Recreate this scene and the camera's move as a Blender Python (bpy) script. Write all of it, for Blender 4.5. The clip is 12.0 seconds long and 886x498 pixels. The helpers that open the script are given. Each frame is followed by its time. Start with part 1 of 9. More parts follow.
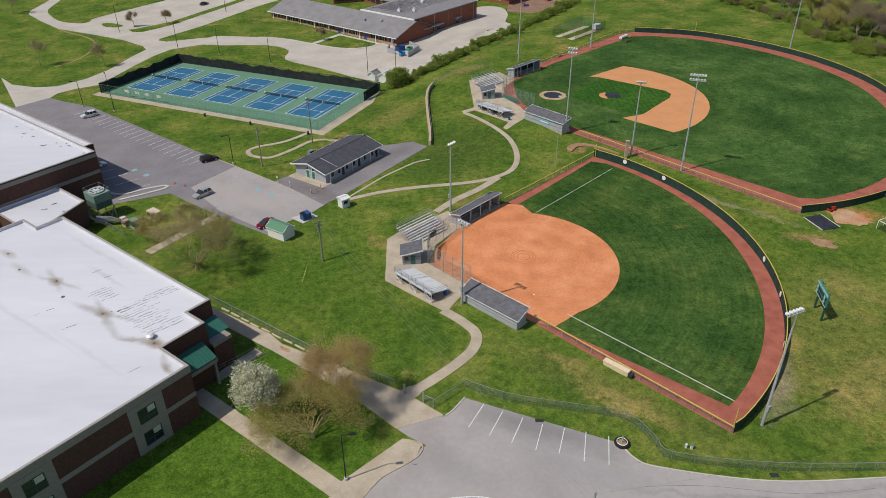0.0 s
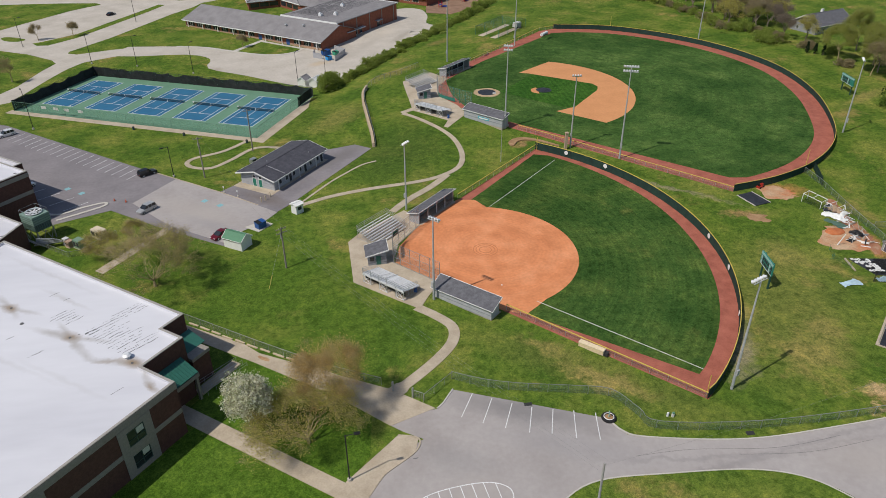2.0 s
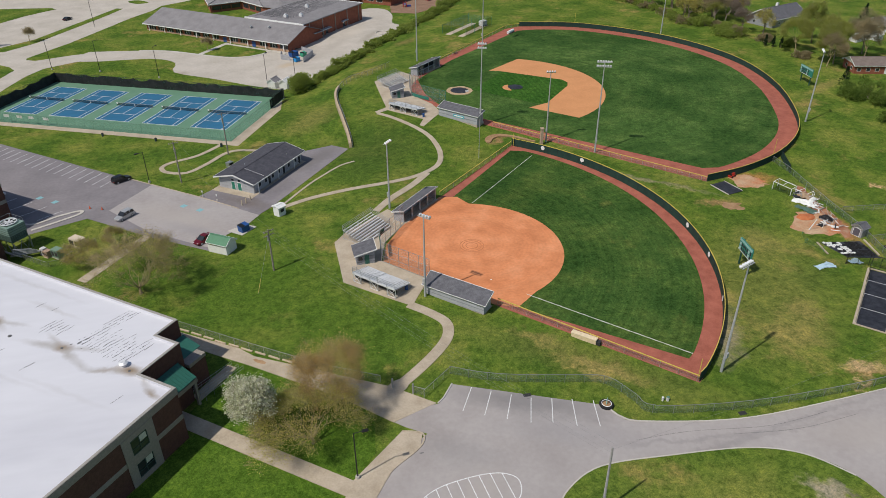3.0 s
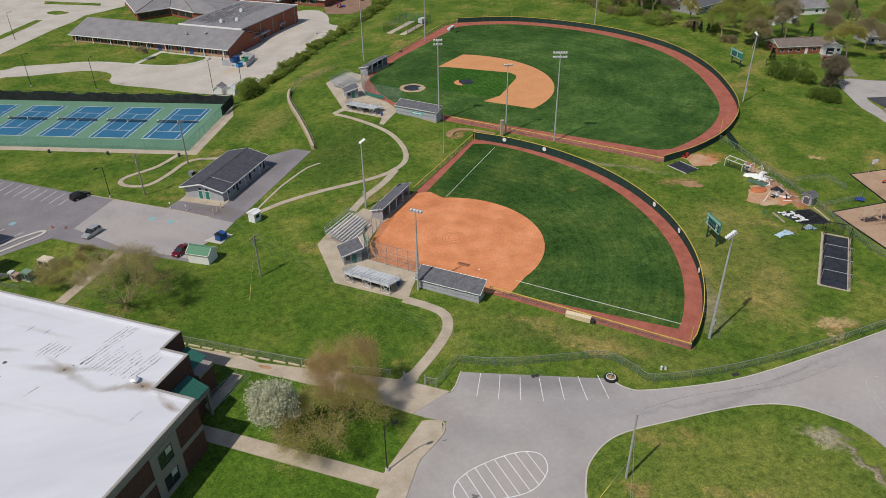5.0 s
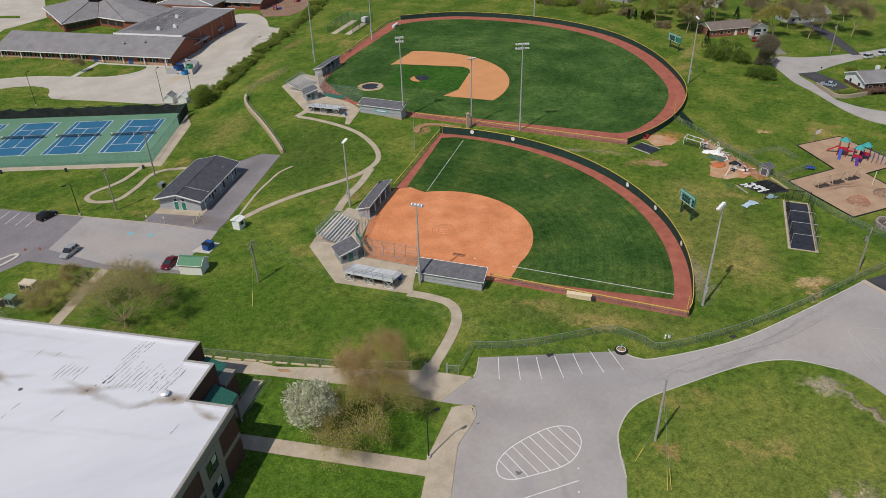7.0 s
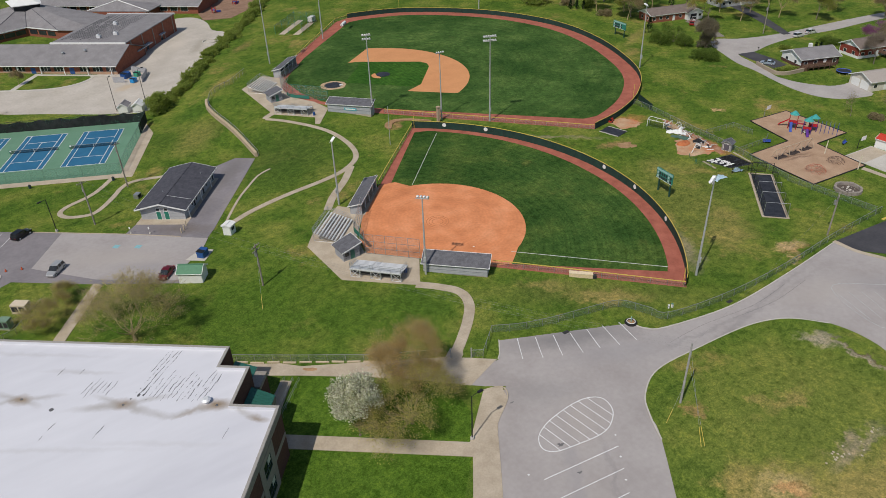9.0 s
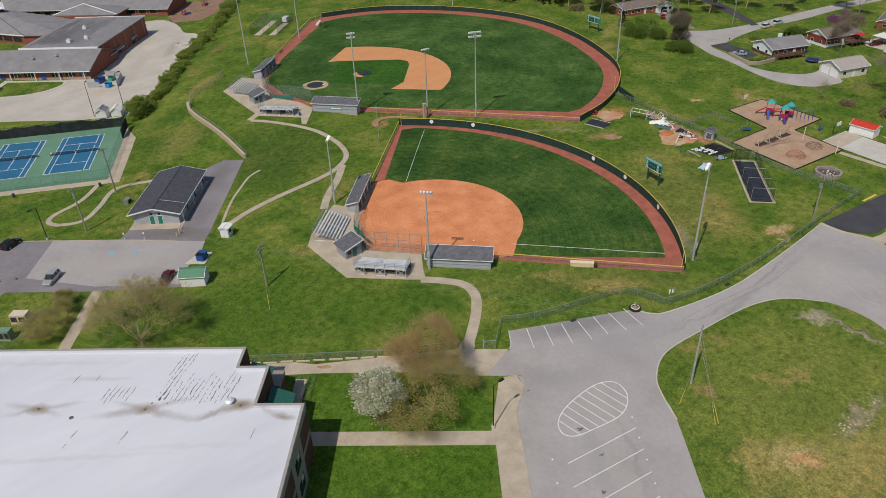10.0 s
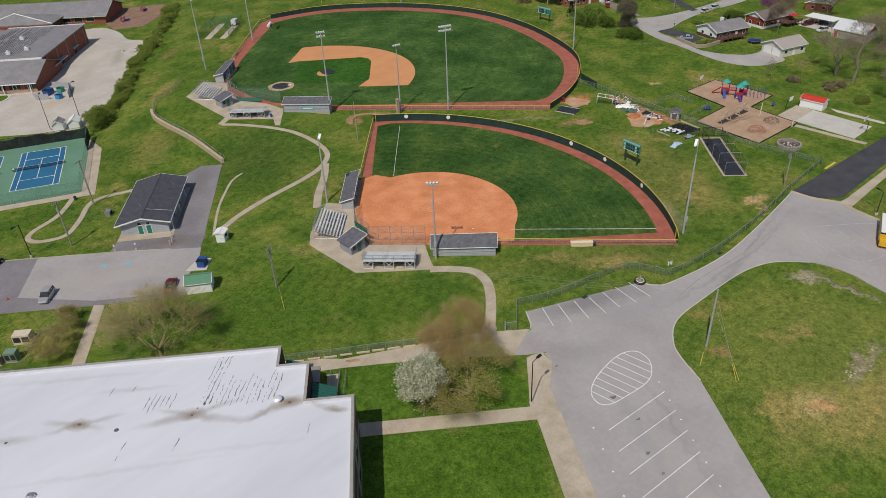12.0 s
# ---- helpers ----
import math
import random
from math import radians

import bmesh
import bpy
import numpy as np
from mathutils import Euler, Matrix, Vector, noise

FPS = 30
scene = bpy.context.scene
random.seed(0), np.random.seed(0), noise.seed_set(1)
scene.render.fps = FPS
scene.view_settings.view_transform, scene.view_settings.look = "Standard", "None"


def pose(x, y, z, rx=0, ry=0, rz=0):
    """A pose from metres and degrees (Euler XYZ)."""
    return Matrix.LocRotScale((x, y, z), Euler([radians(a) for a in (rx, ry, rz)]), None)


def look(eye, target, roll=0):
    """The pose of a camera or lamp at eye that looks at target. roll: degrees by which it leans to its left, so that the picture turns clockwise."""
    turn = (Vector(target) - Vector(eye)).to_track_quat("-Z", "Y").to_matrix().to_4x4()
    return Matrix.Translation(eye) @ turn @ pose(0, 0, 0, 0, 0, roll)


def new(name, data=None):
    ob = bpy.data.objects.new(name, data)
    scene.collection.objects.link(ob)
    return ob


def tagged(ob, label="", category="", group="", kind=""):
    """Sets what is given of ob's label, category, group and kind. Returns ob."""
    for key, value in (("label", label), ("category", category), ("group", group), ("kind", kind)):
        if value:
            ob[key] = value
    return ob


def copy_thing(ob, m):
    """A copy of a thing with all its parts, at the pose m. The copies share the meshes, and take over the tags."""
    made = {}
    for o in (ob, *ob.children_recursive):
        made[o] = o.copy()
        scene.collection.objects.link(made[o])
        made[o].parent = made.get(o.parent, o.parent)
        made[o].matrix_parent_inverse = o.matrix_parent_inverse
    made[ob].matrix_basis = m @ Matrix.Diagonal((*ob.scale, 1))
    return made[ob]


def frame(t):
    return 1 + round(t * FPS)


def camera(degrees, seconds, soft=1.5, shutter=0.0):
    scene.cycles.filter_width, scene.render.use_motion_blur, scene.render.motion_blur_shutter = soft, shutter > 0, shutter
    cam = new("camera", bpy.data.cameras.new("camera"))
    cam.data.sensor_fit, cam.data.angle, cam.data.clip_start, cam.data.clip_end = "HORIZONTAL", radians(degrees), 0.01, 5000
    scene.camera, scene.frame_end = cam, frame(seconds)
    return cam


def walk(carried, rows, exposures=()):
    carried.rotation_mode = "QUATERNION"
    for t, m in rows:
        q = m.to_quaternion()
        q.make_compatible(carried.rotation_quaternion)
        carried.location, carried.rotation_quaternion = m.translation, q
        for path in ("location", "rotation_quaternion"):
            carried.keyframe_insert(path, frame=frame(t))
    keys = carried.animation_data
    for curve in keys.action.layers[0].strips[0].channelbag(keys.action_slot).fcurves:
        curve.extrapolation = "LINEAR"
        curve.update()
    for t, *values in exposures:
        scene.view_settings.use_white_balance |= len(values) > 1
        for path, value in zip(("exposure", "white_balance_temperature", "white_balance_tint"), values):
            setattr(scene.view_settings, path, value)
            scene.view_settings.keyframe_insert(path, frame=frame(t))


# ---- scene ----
cam = camera(64.1, 12.0, soft=0.7)
METRES, EYE, TILT, LEAN, TURN = 76.45, 75.0, 0.0, 0.0, 0.0
ROWS = [
    (0.0, 0.0, 0.0, 0.0, -0.26, -31.46, 0.42),
    (0.5, -0.03, -0.0052, 0.0004, -2.32, -31.39, 0.36),
    (1.0, -0.0617, -0.01, 0.0001, -4.34, -31.33, 0.29),
    (1.5, -0.0935, -0.0144, 0.0002, -6.3, -31.29, 0.27),
    (2.0, -0.1269, -0.0177, -0.0002, -8.21, -31.27, 0.26),
    (2.5, -0.1607, -0.0198, -0.0002, -9.94, -31.27, 0.3),
    (3.0, -0.1952, -0.0211, 0.0006, -11.86, -31.3, 0.28),
    (5.0, -0.3471, -0.0142, 0.0062, -18.96, -31.46, 0.72),
    (5.5, -0.389, -0.0086, 0.008, -20.82, -31.5, 0.89),
    (6.0, -0.4324, -0.0011, 0.0102, -22.66, -31.58, 1.04),
    (6.5, -0.4761, 0.0078, 0.013, -24.39, -31.7, 1.18),
    (7.0, -0.5206, 0.0181, 0.0155, -26.18, -31.79, 1.32),
    (9.0, -0.6991, 0.0752, 0.0252, -33.16, -32.24, 1.72),
    (9.5, -0.7437, 0.0933, 0.0273, -34.88, -32.36, 1.83),
    (10.0, -0.7872, 0.112, 0.029, -36.57, -32.47, 1.91),
    (10.5, -0.8308, 0.1324, 0.0306, -38.3, -32.56, 1.99),
    (11.0, -0.8732, 0.1536, 0.032, -40.03, -32.67, 2.07),
    (11.5, -0.9149, 0.1763, 0.0332, -41.69, -32.78, 2.16),
    (12.0, -0.9562, 0.2006, 0.0347, -43.31, -32.86, 2.24),
]
walk(cam, [(t, pose(0, 0, EYE, TILT, LEAN, TURN) @ pose(METRES * x, METRES * y, METRES * z, 90 + pitch, roll, yaw)) for t, x, y, z, yaw, pitch, roll in ROWS], exposures=[(0, 0.04), (4, 0.02), (8, -0.04), (12, -0.1)])

# ---- world and sun ----
SUN_AZ, SUN_EL = math.atan2(-0.43, -0.90), radians(54)
world = bpy.data.worlds.new("sky")
scene.world = world
world.use_nodes = True
wn, wl = world.node_tree.nodes, world.node_tree.links
sky = wn.new("ShaderNodeTexSky")
sky.sky_type, sky.sun_disc = 'NISHITA', False
sky.sun_elevation, sky.sun_rotation = SUN_EL, math.pi / 2 - SUN_AZ
wl.new(sky.outputs[0], wn["Background"].inputs[0])
wn["Background"].inputs[1].default_value = 0.085
sun = new("sun", bpy.data.lights.new("sun", "SUN"))
sun.data.energy, sun.data.angle, sun.data.color = 3.3, radians(0.6), (1.0, 0.94, 0.85)
sun.matrix_world = look((-90, -43, 140), (0, 0, 140 - math.tan(SUN_EL) * 99.75))


# ---- materials ----
def material(name, stops, scale=1.0, detail=6.0, rough=0.9, metal=0.0, bump=0.0, fine=0.0, stretch=None, spec=0.3, piece=0.0):
    """stops: colours from dark to light, spread over a noise of that scale (per metre); fine: a second, finer noise's strength."""
    m = bpy.data.materials.new(name)
    m.use_nodes = True
    n, l = m.node_tree.nodes, m.node_tree.links
    b = n["Principled BSDF"]
    b.inputs["Roughness"].default_value, b.inputs["Metallic"].default_value = rough, metal
    b.inputs["Specular IOR Level"].default_value = spec
    geo = n.new("ShaderNodeNewGeometry")
    src = geo.outputs["Position"]
    if stretch:
        mp = n.new("ShaderNodeMapping")
        mp.inputs["Rotation"].default_value = (0, 0, stretch[1])
        mp.inputs["Scale"].default_value = (stretch[0], 1, 1)
        l.new(src, mp.inputs[0])
        src = mp.outputs[0]
    t = n.new("ShaderNodeTexNoise")
    t.inputs["Scale"].default_value, t.inputs["Detail"].default_value, t.inputs["Roughness"].default_value = scale, detail, 0.6
    l.new(src, t.inputs["Vector"])
    ramp = n.new("ShaderNodeValToRGB")
    e = ramp.color_ramp.elements
    lo, hi = 0.3, 0.7
    for i, c in enumerate(stops):
        p = lo + (hi - lo) * i / max(1, len(stops) - 1)
        el = e[i] if i < 2 else e.new(p)
        el.position, el.color = p, (*c, 1)
    l.new(t.outputs[0], ramp.inputs[0])
    out = ramp.outputs[0]
    if fine or piece:
        t2 = n.new("ShaderNodeTexNoise")
        t2.inputs["Scale"].default_value, t2.inputs["Detail"].default_value = scale * 11.3, 5
        l.new(src, t2.inputs["Vector"])
        mr = n.new("ShaderNodeMapRange")
        mr.inputs["From Min"].default_value, mr.inputs["From Max"].default_value = 0.25, 0.75
        mr.inputs["To Min"].default_value, mr.inputs["To Max"].default_value = 1 - fine, 1 + fine
        l.new(t2.outputs[0], mr.inputs[0])
        val = mr.outputs[0]
        if piece:
            oi = n.new("ShaderNodeObjectInfo")
            m2 = n.new("ShaderNodeMapRange")
            m2.inputs["To Min"].default_value, m2.inputs["To Max"].default_value = 1 - piece, 1 + piece
            l.new(oi.outputs["Random"], m2.inputs[0])
            mu = n.new("ShaderNodeMath")
            mu.operation = 'MULTIPLY'
            l.new(val, mu.inputs[0]), l.new(m2.outputs[0], mu.inputs[1])
            val = mu.outputs[0]
        mix = n.new("ShaderNodeVectorMath")
        mix.operation = 'SCALE'
        l.new(out, mix.inputs[0]), l.new(val, mix.inputs["Scale"])
        out = mix.outputs[0]
    l.new(out, b.inputs["Base Color"])
    if bump:
        bp = n.new("ShaderNodeBump")
        bp.inputs["Strength"].default_value, bp.inputs["Distance"].default_value = min(1, bump), 0.05 * max(1, bump)
        l.new(t.outputs[0] if not fine else t2.outputs[0], bp.inputs["Height"])
        l.new(bp.outputs[0], b.inputs["Normal"])
    return m


def plain(name, c, rough=0.6, metal=0.0, var=0.12, scale=3.0, spec=0.4, piece=0.0):
    lo = tuple(v * (1 - var) for v in c)
    hi = tuple(min(1, v * (1 + var)) for v in c)
    return material(name, [lo, hi], scale, 4, rough, metal, 0, var * 0.5, None, spec, piece)


def see_through(name, c, cover):
    """A wire mesh too fine to see singly: partly covering."""
    m = plain(name, c, 0.5, 0.3)
    n, l = m.node_tree.nodes, m.node_tree.links
    tr, mx = n.new("ShaderNodeBsdfTransparent"), n.new("ShaderNodeMixShader")
    mx.inputs[0].default_value = cover
    l.new(tr.outputs[0], mx.inputs[1])
    l.new(n["Principled BSDF"].outputs[0], mx.inputs[2])
    l.new(mx.outputs[0], n["Material Output"].inputs[0])
    return m


EARTH, STRAW, ORANGE, GREY_EARTH = (0.30, 0.19, 0.10), (0.30, 0.24, 0.095), (0.42, 0.21, 0.09), (0.30, 0.25, 0.19)
# worn and lusher places on the lawn: x, y, turn, half length, half width, colour, strength; the dark green at (4, 172)
# also holds painted cloud shade
PATCHES = (
    (28, 40, 0, 28, 18, (0.165, 0.192, 0.048), 0.65), (20, 30, -15, 17, 6, (0.27, 0.235, 0.085), 0.65), (34, 27, 0, 12, 5, (0.25, 0.225, 0.08), 0.5), (66, 94, 55, 26, 15, (0.165, 0.17, 0.052), 0.55), (26, 80, -35, 26, 5, (0.14, 0.15, 0.045), 0.5),
    (-26, 112, -40, 26, 15, (0.066, 0.125, 0.018), 0.8), (-8, 96, -40, 12, 9, (0.068, 0.125, 0.019), 0.7), (4, 172, 60, 22, 15, (0.052, 0.095, 0.020), 0.8), (-18, 200, 60, 14, 12, (0.07, 0.11, 0.022), 0.5),
    (27, 78.3, -32, 8, 2.2, STRAW, 0.75), (20, 87, -40, 6, 2.0, STRAW, 0.5), (52, 82.5, 60, 9, 2.6, GREY_EARTH, 0.7), (58, 92, 40, 4, 2, STRAW, 0.6),
    (75, 125.6, -10, 5, 1.8, EARTH, 0.8), (90.5, 135, -15, 6, 3.6, ORANGE, 0.7), (96, 112, 83, 10, 2.4, (0.40, 0.19, 0.10), 0.9), (64, 80, 20, 7, 5, STRAW, 0.5),
    (15.6, 34.8, 0, 5.5, 3.6, STRAW, 0.6), (15.7, 34.6, -20, 4.2, 2.4, (0.46, 0.36, 0.20), 0.6), (15.9, 33.9, -40, 2.6, 1.3, (0.44, 0.25, 0.12), 0.75), (30, 33, 5, 7, 1.3, GREY_EARTH, 0.75), (31.6, 42.6, 0, 1.6, 1.2, STRAW, 0.7), (26.6, 46, 0, 1.8, 1.2, STRAW, 0.6), (11.2, 38.8, 0, 3.4, 2.2, STRAW, 0.55), (30, 44, 0, 5, 1.6, STRAW, 0.6), (11, 37, 40, 6, 3, STRAW, 0.5), (22, 27, 0, 12, 5, STRAW, 0.5),
    (46.6, 49.8, -50, 3.6, 1.9, (0.30, 0.27, 0.21), 0.95), (48.5, 43.5, 90, 8, 0.9, (0.27, 0.24, 0.19), 0.95), (49.1, 42, 90, 7, 0.35, (0.12, 0.09, 0.06), 0.8), (16.9, 50.6, 0, 1.9, 1.3, EARTH, 0.7), (69, 68.8, -10, 4, 1.2, EARTH, 0.7), (117.7, 126.6, -15, 2.6, 1.2, (0.48, 0.33, 0.19), 1.0), (69.5, 70.2, -10, 4.0, 1.8, (0.46, 0.33, 0.19), 0.9), (66.6, 66.8, 20, 3, 0.9, (0.46, 0.33, 0.19), 0.9),
    (6.7, 233, 40, 12, 3.5, STRAW, 0.6), (28, 274, 45, 9, 3, EARTH, 0.4), (-12, 197, 50, 12, 6, STRAW, 0.35), (43, 250, 20, 3, 1.2, (0.42, 0.33, 0.17), 0.8), (36, 171, 40, 4, 1.6, EARTH, 0.85),
    (62, 141, -38, 22, 1.0, GREY_EARTH, 0.55), (75.5, 109, 10, 5, 6, STRAW, 0.35), (70, 86, 40, 4, 4, STRAW, 0.5), (150, 190, 30, 14, 2.5, STRAW, 0.6), (-60, 134, 30, 6, 4, STRAW, 0.4))


def lawn(name, dark, mid, light, dry, stripes=None, dryness=0.62, rings=None, patches=(), streak=32, comb=0.12, mottle=0.0):
    """Mown grass: broad patches, dry spots, fine mottling, and mowing stripes (turn, width, strength)."""
    m = bpy.data.materials.new(name)
    m.use_nodes = True
    n, l = m.node_tree.nodes, m.node_tree.links
    b = n["Principled BSDF"]
    b.inputs["Roughness"].default_value, b.inputs["Specular IOR Level"].default_value = 1.0, 0.05
    pos = n.new("ShaderNodeNewGeometry").outputs["Position"]

    def noise_at(scale, detail=5.0, rough=0.6, vec=pos):
        t = n.new("ShaderNodeTexNoise")
        t.inputs["Scale"].default_value, t.inputs["Detail"].default_value, t.inputs["Roughness"].default_value = scale, detail, rough
        l.new(vec, t.inputs["Vector"])
        return t.outputs[0]

    def ramp_of(v, *els):
        r = n.new("ShaderNodeValToRGB")
        for i, (p, c) in enumerate(els):
            el = r.color_ramp.elements[i] if i < 2 else r.color_ramp.elements.new(p)
            el.position, el.color = p, (*c, 1)
        l.new(v, r.inputs[0])
        return r.outputs[0]

    def blend(fac, a, c, mode='MIX'):
        x = n.new("ShaderNodeMix")
        x.data_type, x.blend_type = 'RGBA', mode
        for s, k in ((fac, 0), (a, 6), (c, 7)):
            if isinstance(s, (float, int)):
                x.inputs[k].default_value = s
            elif isinstance(s, tuple):
                x.inputs[k].default_value = (*s, 1)
            else:
                l.new(s, x.inputs[k])
        return x.outputs[2]

    col = ramp_of(noise_at(0.09), (0.36, dark), (0.5, mid), (0.64, light))
    spots = ramp_of(noise_at(0.055, 8, 0.68), (dryness, (0, 0, 0)), (dryness + 0.12, (1, 1, 1)))
    col = blend(spots, col, dry)
    if patches:
        warp = n.new("ShaderNodeTexNoise")
        warp.inputs["Scale"].default_value, warp.inputs["Detail"].default_value, warp.inputs["Roughness"].default_value = 0.35, 7, 0.7
        l.new(pos, warp.inputs["Vector"])
        sw = n.new("ShaderNodeVectorMath")
        sw.operation = 'MULTIPLY_ADD'
        l.new(warp.outputs["Color"], sw.inputs[0])
        sw.inputs[1].default_value, sw.inputs[2].default_value = (9, 9, 0), (-4.5, -4.5, 0)
        ad = n.new("ShaderNodeVectorMath")
        l.new(pos, ad.inputs[0]), l.new(sw.outputs[0], ad.inputs[1])
        for px, py, turn, rx, ry, tone, most in patches:
            mp = n.new("ShaderNodeMapping")
            mp.vector_type = 'TEXTURE'
            mp.inputs["Location"].default_value, mp.inputs["Rotation"].default_value, mp.inputs["Scale"].default_value = (px, py, 0), (0, 0, radians(turn)), (rx, ry, 1)
            l.new(ad.outputs[0], mp.inputs[0])
            flat = n.new("ShaderNodeVectorMath")
            flat.operation = 'MULTIPLY'
            flat.inputs[1].default_value = (1, 1, 0)
            l.new(mp.outputs[0], flat.inputs[0])
            ln = n.new("ShaderNodeVectorMath")
            ln.operation = 'LENGTH'
            l.new(flat.outputs[0], ln.inputs[0])
            mr = n.new("ShaderNodeMapRange")
            mr.inputs["From Min"].default_value, mr.inputs["From Max"].default_value = 1.15, 0.35
            mr.inputs["To Min"].default_value, mr.inputs["To Max"].default_value = 0, most
            l.new(ln.outputs["Value"], mr.inputs[0])
            col = blend(mr.outputs[0], col, tone)
    mg = n.new("ShaderNodeMapping")
    mg.inputs["Rotation"].default_value, mg.inputs["Scale"].default_value = (0, 0, radians(streak)), (0.12, 1, 1)
    l.new(pos, mg.inputs[0])
    if mottle:
        col = blend(mottle, col, ramp_of(noise_at(0.045, 3, 0.5), (0.36, (0.72, 0.76, 0.72)), (0.64, (1.42, 1.26, 1.3))), 'MULTIPLY')
    col = blend(comb, col, ramp_of(noise_at(1.1, 5, 0.65, mg.outputs[0]), (0.34, (0.7, 0.74, 0.66)), (0.66, (1.28, 1.24, 1.2))), 'MULTIPLY')
    col = blend(0.75, col, ramp_of(noise_at(0.7, 8, 0.75), (0.36, (0.46, 0.55, 0.42)), (0.5, (1, 1, 1)), (0.66, (1.55, 1.38, 1.2))), 'MULTIPLY')
    col = blend(0.66, col, ramp_of(noise_at(2.3, 4, 0.7), (0.34, (0.55, 0.62, 0.5)), (0.5, (1, 1, 1)), (0.68, (1.5, 1.36, 1.3))), 'MULTIPLY')
    col = blend(0.72, col, ramp_of(noise_at(6.0, 3, 0.75), (0.3, (0.36, 0.42, 0.32)), (0.7, (1.7, 1.6, 1.5))), 'MULTIPLY')
    for turn, width, strength in stripes or ():
        mp = n.new("ShaderNodeMapping")
        mp.inputs["Rotation"].default_value = (0, 0, -radians(turn))
        l.new(pos, mp.inputs[0])
        w = n.new("ShaderNodeTexWave")
        w.inputs["Scale"].default_value = 0.314 / width
        w.inputs["Distortion"].default_value, w.inputs["Detail"].default_value, w.inputs["Detail Scale"].default_value = 1.2, 2, 0.6
        l.new(mp.outputs[0], w.inputs["Vector"])
        s = ramp_of(w.outputs[1], (0.35, (1 - strength,) * 3), (0.65, (1 + strength,) * 3))
        col = blend(0.9, col, s, 'MULTIPLY')
    for cx, cy, width, strength in rings or ():
        mp = n.new("ShaderNodeMapping")
        mp.inputs["Location"].default_value = (-cx, -cy, 0)
        l.new(pos, mp.inputs[0])
        w = n.new("ShaderNodeTexWave")
        w.wave_type, w.rings_direction = 'RINGS', 'Z'
        w.inputs["Scale"].default_value = 0.314 / width
        w.inputs["Distortion"].default_value, w.inputs["Detail"].default_value, w.inputs["Detail Scale"].default_value = 1.5, 2, 0.4
        l.new(mp.outputs[0], w.inputs["Vector"])
        s = ramp_of(w.outputs[1], (0.3, (1 - strength,) * 3), (0.7, (1 + strength,) * 3))
        col = blend(0.9, col, s, 'MULTIPLY')
    l.new(col, b.inputs["Base Color"])
    bp = n.new("ShaderNodeBump")
    bp.inputs["Strength"].default_value, bp.inputs["Distance"].default_value = 0.5, 0.06
    l.new(noise_at(9.0, 4, 0.7), bp.inputs["Height"])
    l.new(bp.outputs[0], b.inputs["Normal"])
    return m


GRASS = lawn("grass", (0.062, 0.118, 0.019), (0.098, 0.153, 0.026), (0.156, 0.187, 0.042), (0.26, 0.21, 0.078), dryness=0.57, patches=PATCHES)
LUSH = lawn("lush_grass", (0.056, 0.112, 0.014), (0.070, 0.135, 0.018), (0.088, 0.155, 0.024), (0.12, 0.16, 0.035), dryness=0.66)
OUTFIELD = lawn("outfield_grass", (0.034, 0.080, 0.020), (0.044, 0.094, 0.023), (0.065, 0.112, 0.028), (0.105, 0.13, 0.038), dryness=0.60, rings=[(4, 119, 0.9, 0.05), (4, 119, 2.3, 0.06)], comb=0.05, mottle=0.7)
BB_GRASS = lawn("baseball_grass", (0.038, 0.088, 0.023), (0.047, 0.102, 0.027), (0.062, 0.118, 0.033), (0.085, 0.125, 0.04), dryness=0.62, rings=[(60, 213, 4.0, 0.05)], comb=0.04, mottle=0.8)
BB_INFIELD = lawn("infield_grass", (0.028, 0.085, 0.014), (0.035, 0.1, 0.017), (0.045, 0.115, 0.02), (0.05, 0.12, 0.02), dryness=0.75, stripes=[(2, 1.6, 0.09)])
CLAY = material("infield_clay", [(0.52, 0.185, 0.075), (0.645, 0.245, 0.105), (0.73, 0.31, 0.15)], 0.16, 8, 0.95, bump=0.2, fine=0.09)
BB_CLAY = material("baseball_clay", [(0.55, 0.25, 0.105), (0.62, 0.29, 0.125)], 0.2, 7, 0.95, fine=0.08)
TRACK = material("warning_track", [(0.27, 0.083, 0.056), (0.41, 0.135, 0.092)], 0.45, 8, 0.95, fine=0.15)
ASPHALT = material("old_asphalt", [(0.325, 0.295, 0.284), (0.368, 0.338, 0.326), (0.395, 0.365, 0.352)], 0.12, 9, 0.9, bump=0.1, fine=0.06)
ASPHALT_DARK = material("dark_asphalt", [(0.045, 0.045, 0.052), (0.075, 0.073, 0.08)], 0.25, 9, 0.85, fine=0.12)
ASPHALT_MID = material("worn_asphalt", [(0.19, 0.175, 0.185), (0.25, 0.23, 0.24)], 0.12, 9, 0.9, fine=0.08)
GRAVEL_LOT = material("pale_concrete_lot", [(0.41, 0.37, 0.315), (0.52, 0.475, 0.42)], 0.12, 9, 0.95, fine=0.08)
CONCRETE = material("concrete", [(0.37, 0.305, 0.225), (0.50, 0.425, 0.33)], 0.35, 8, 0.9, bump=0.1, fine=0.1)
CONCRETE_PALE = material("pale_concrete", [(0.46, 0.43, 0.38), (0.55, 0.52, 0.47)], 0.4, 8, 0.9, fine=0.08)
DIRT = material("bare_earth", [(0.26, 0.15, 0.075), (0.42, 0.27, 0.15)], 0.6, 8, 1.0, bump=0.3, fine=0.2)
DRY = material("dry_grass_patch", [(0.20, 0.17, 0.055), (0.30, 0.245, 0.10)], 0.8, 8, 1.0, fine=0.25)
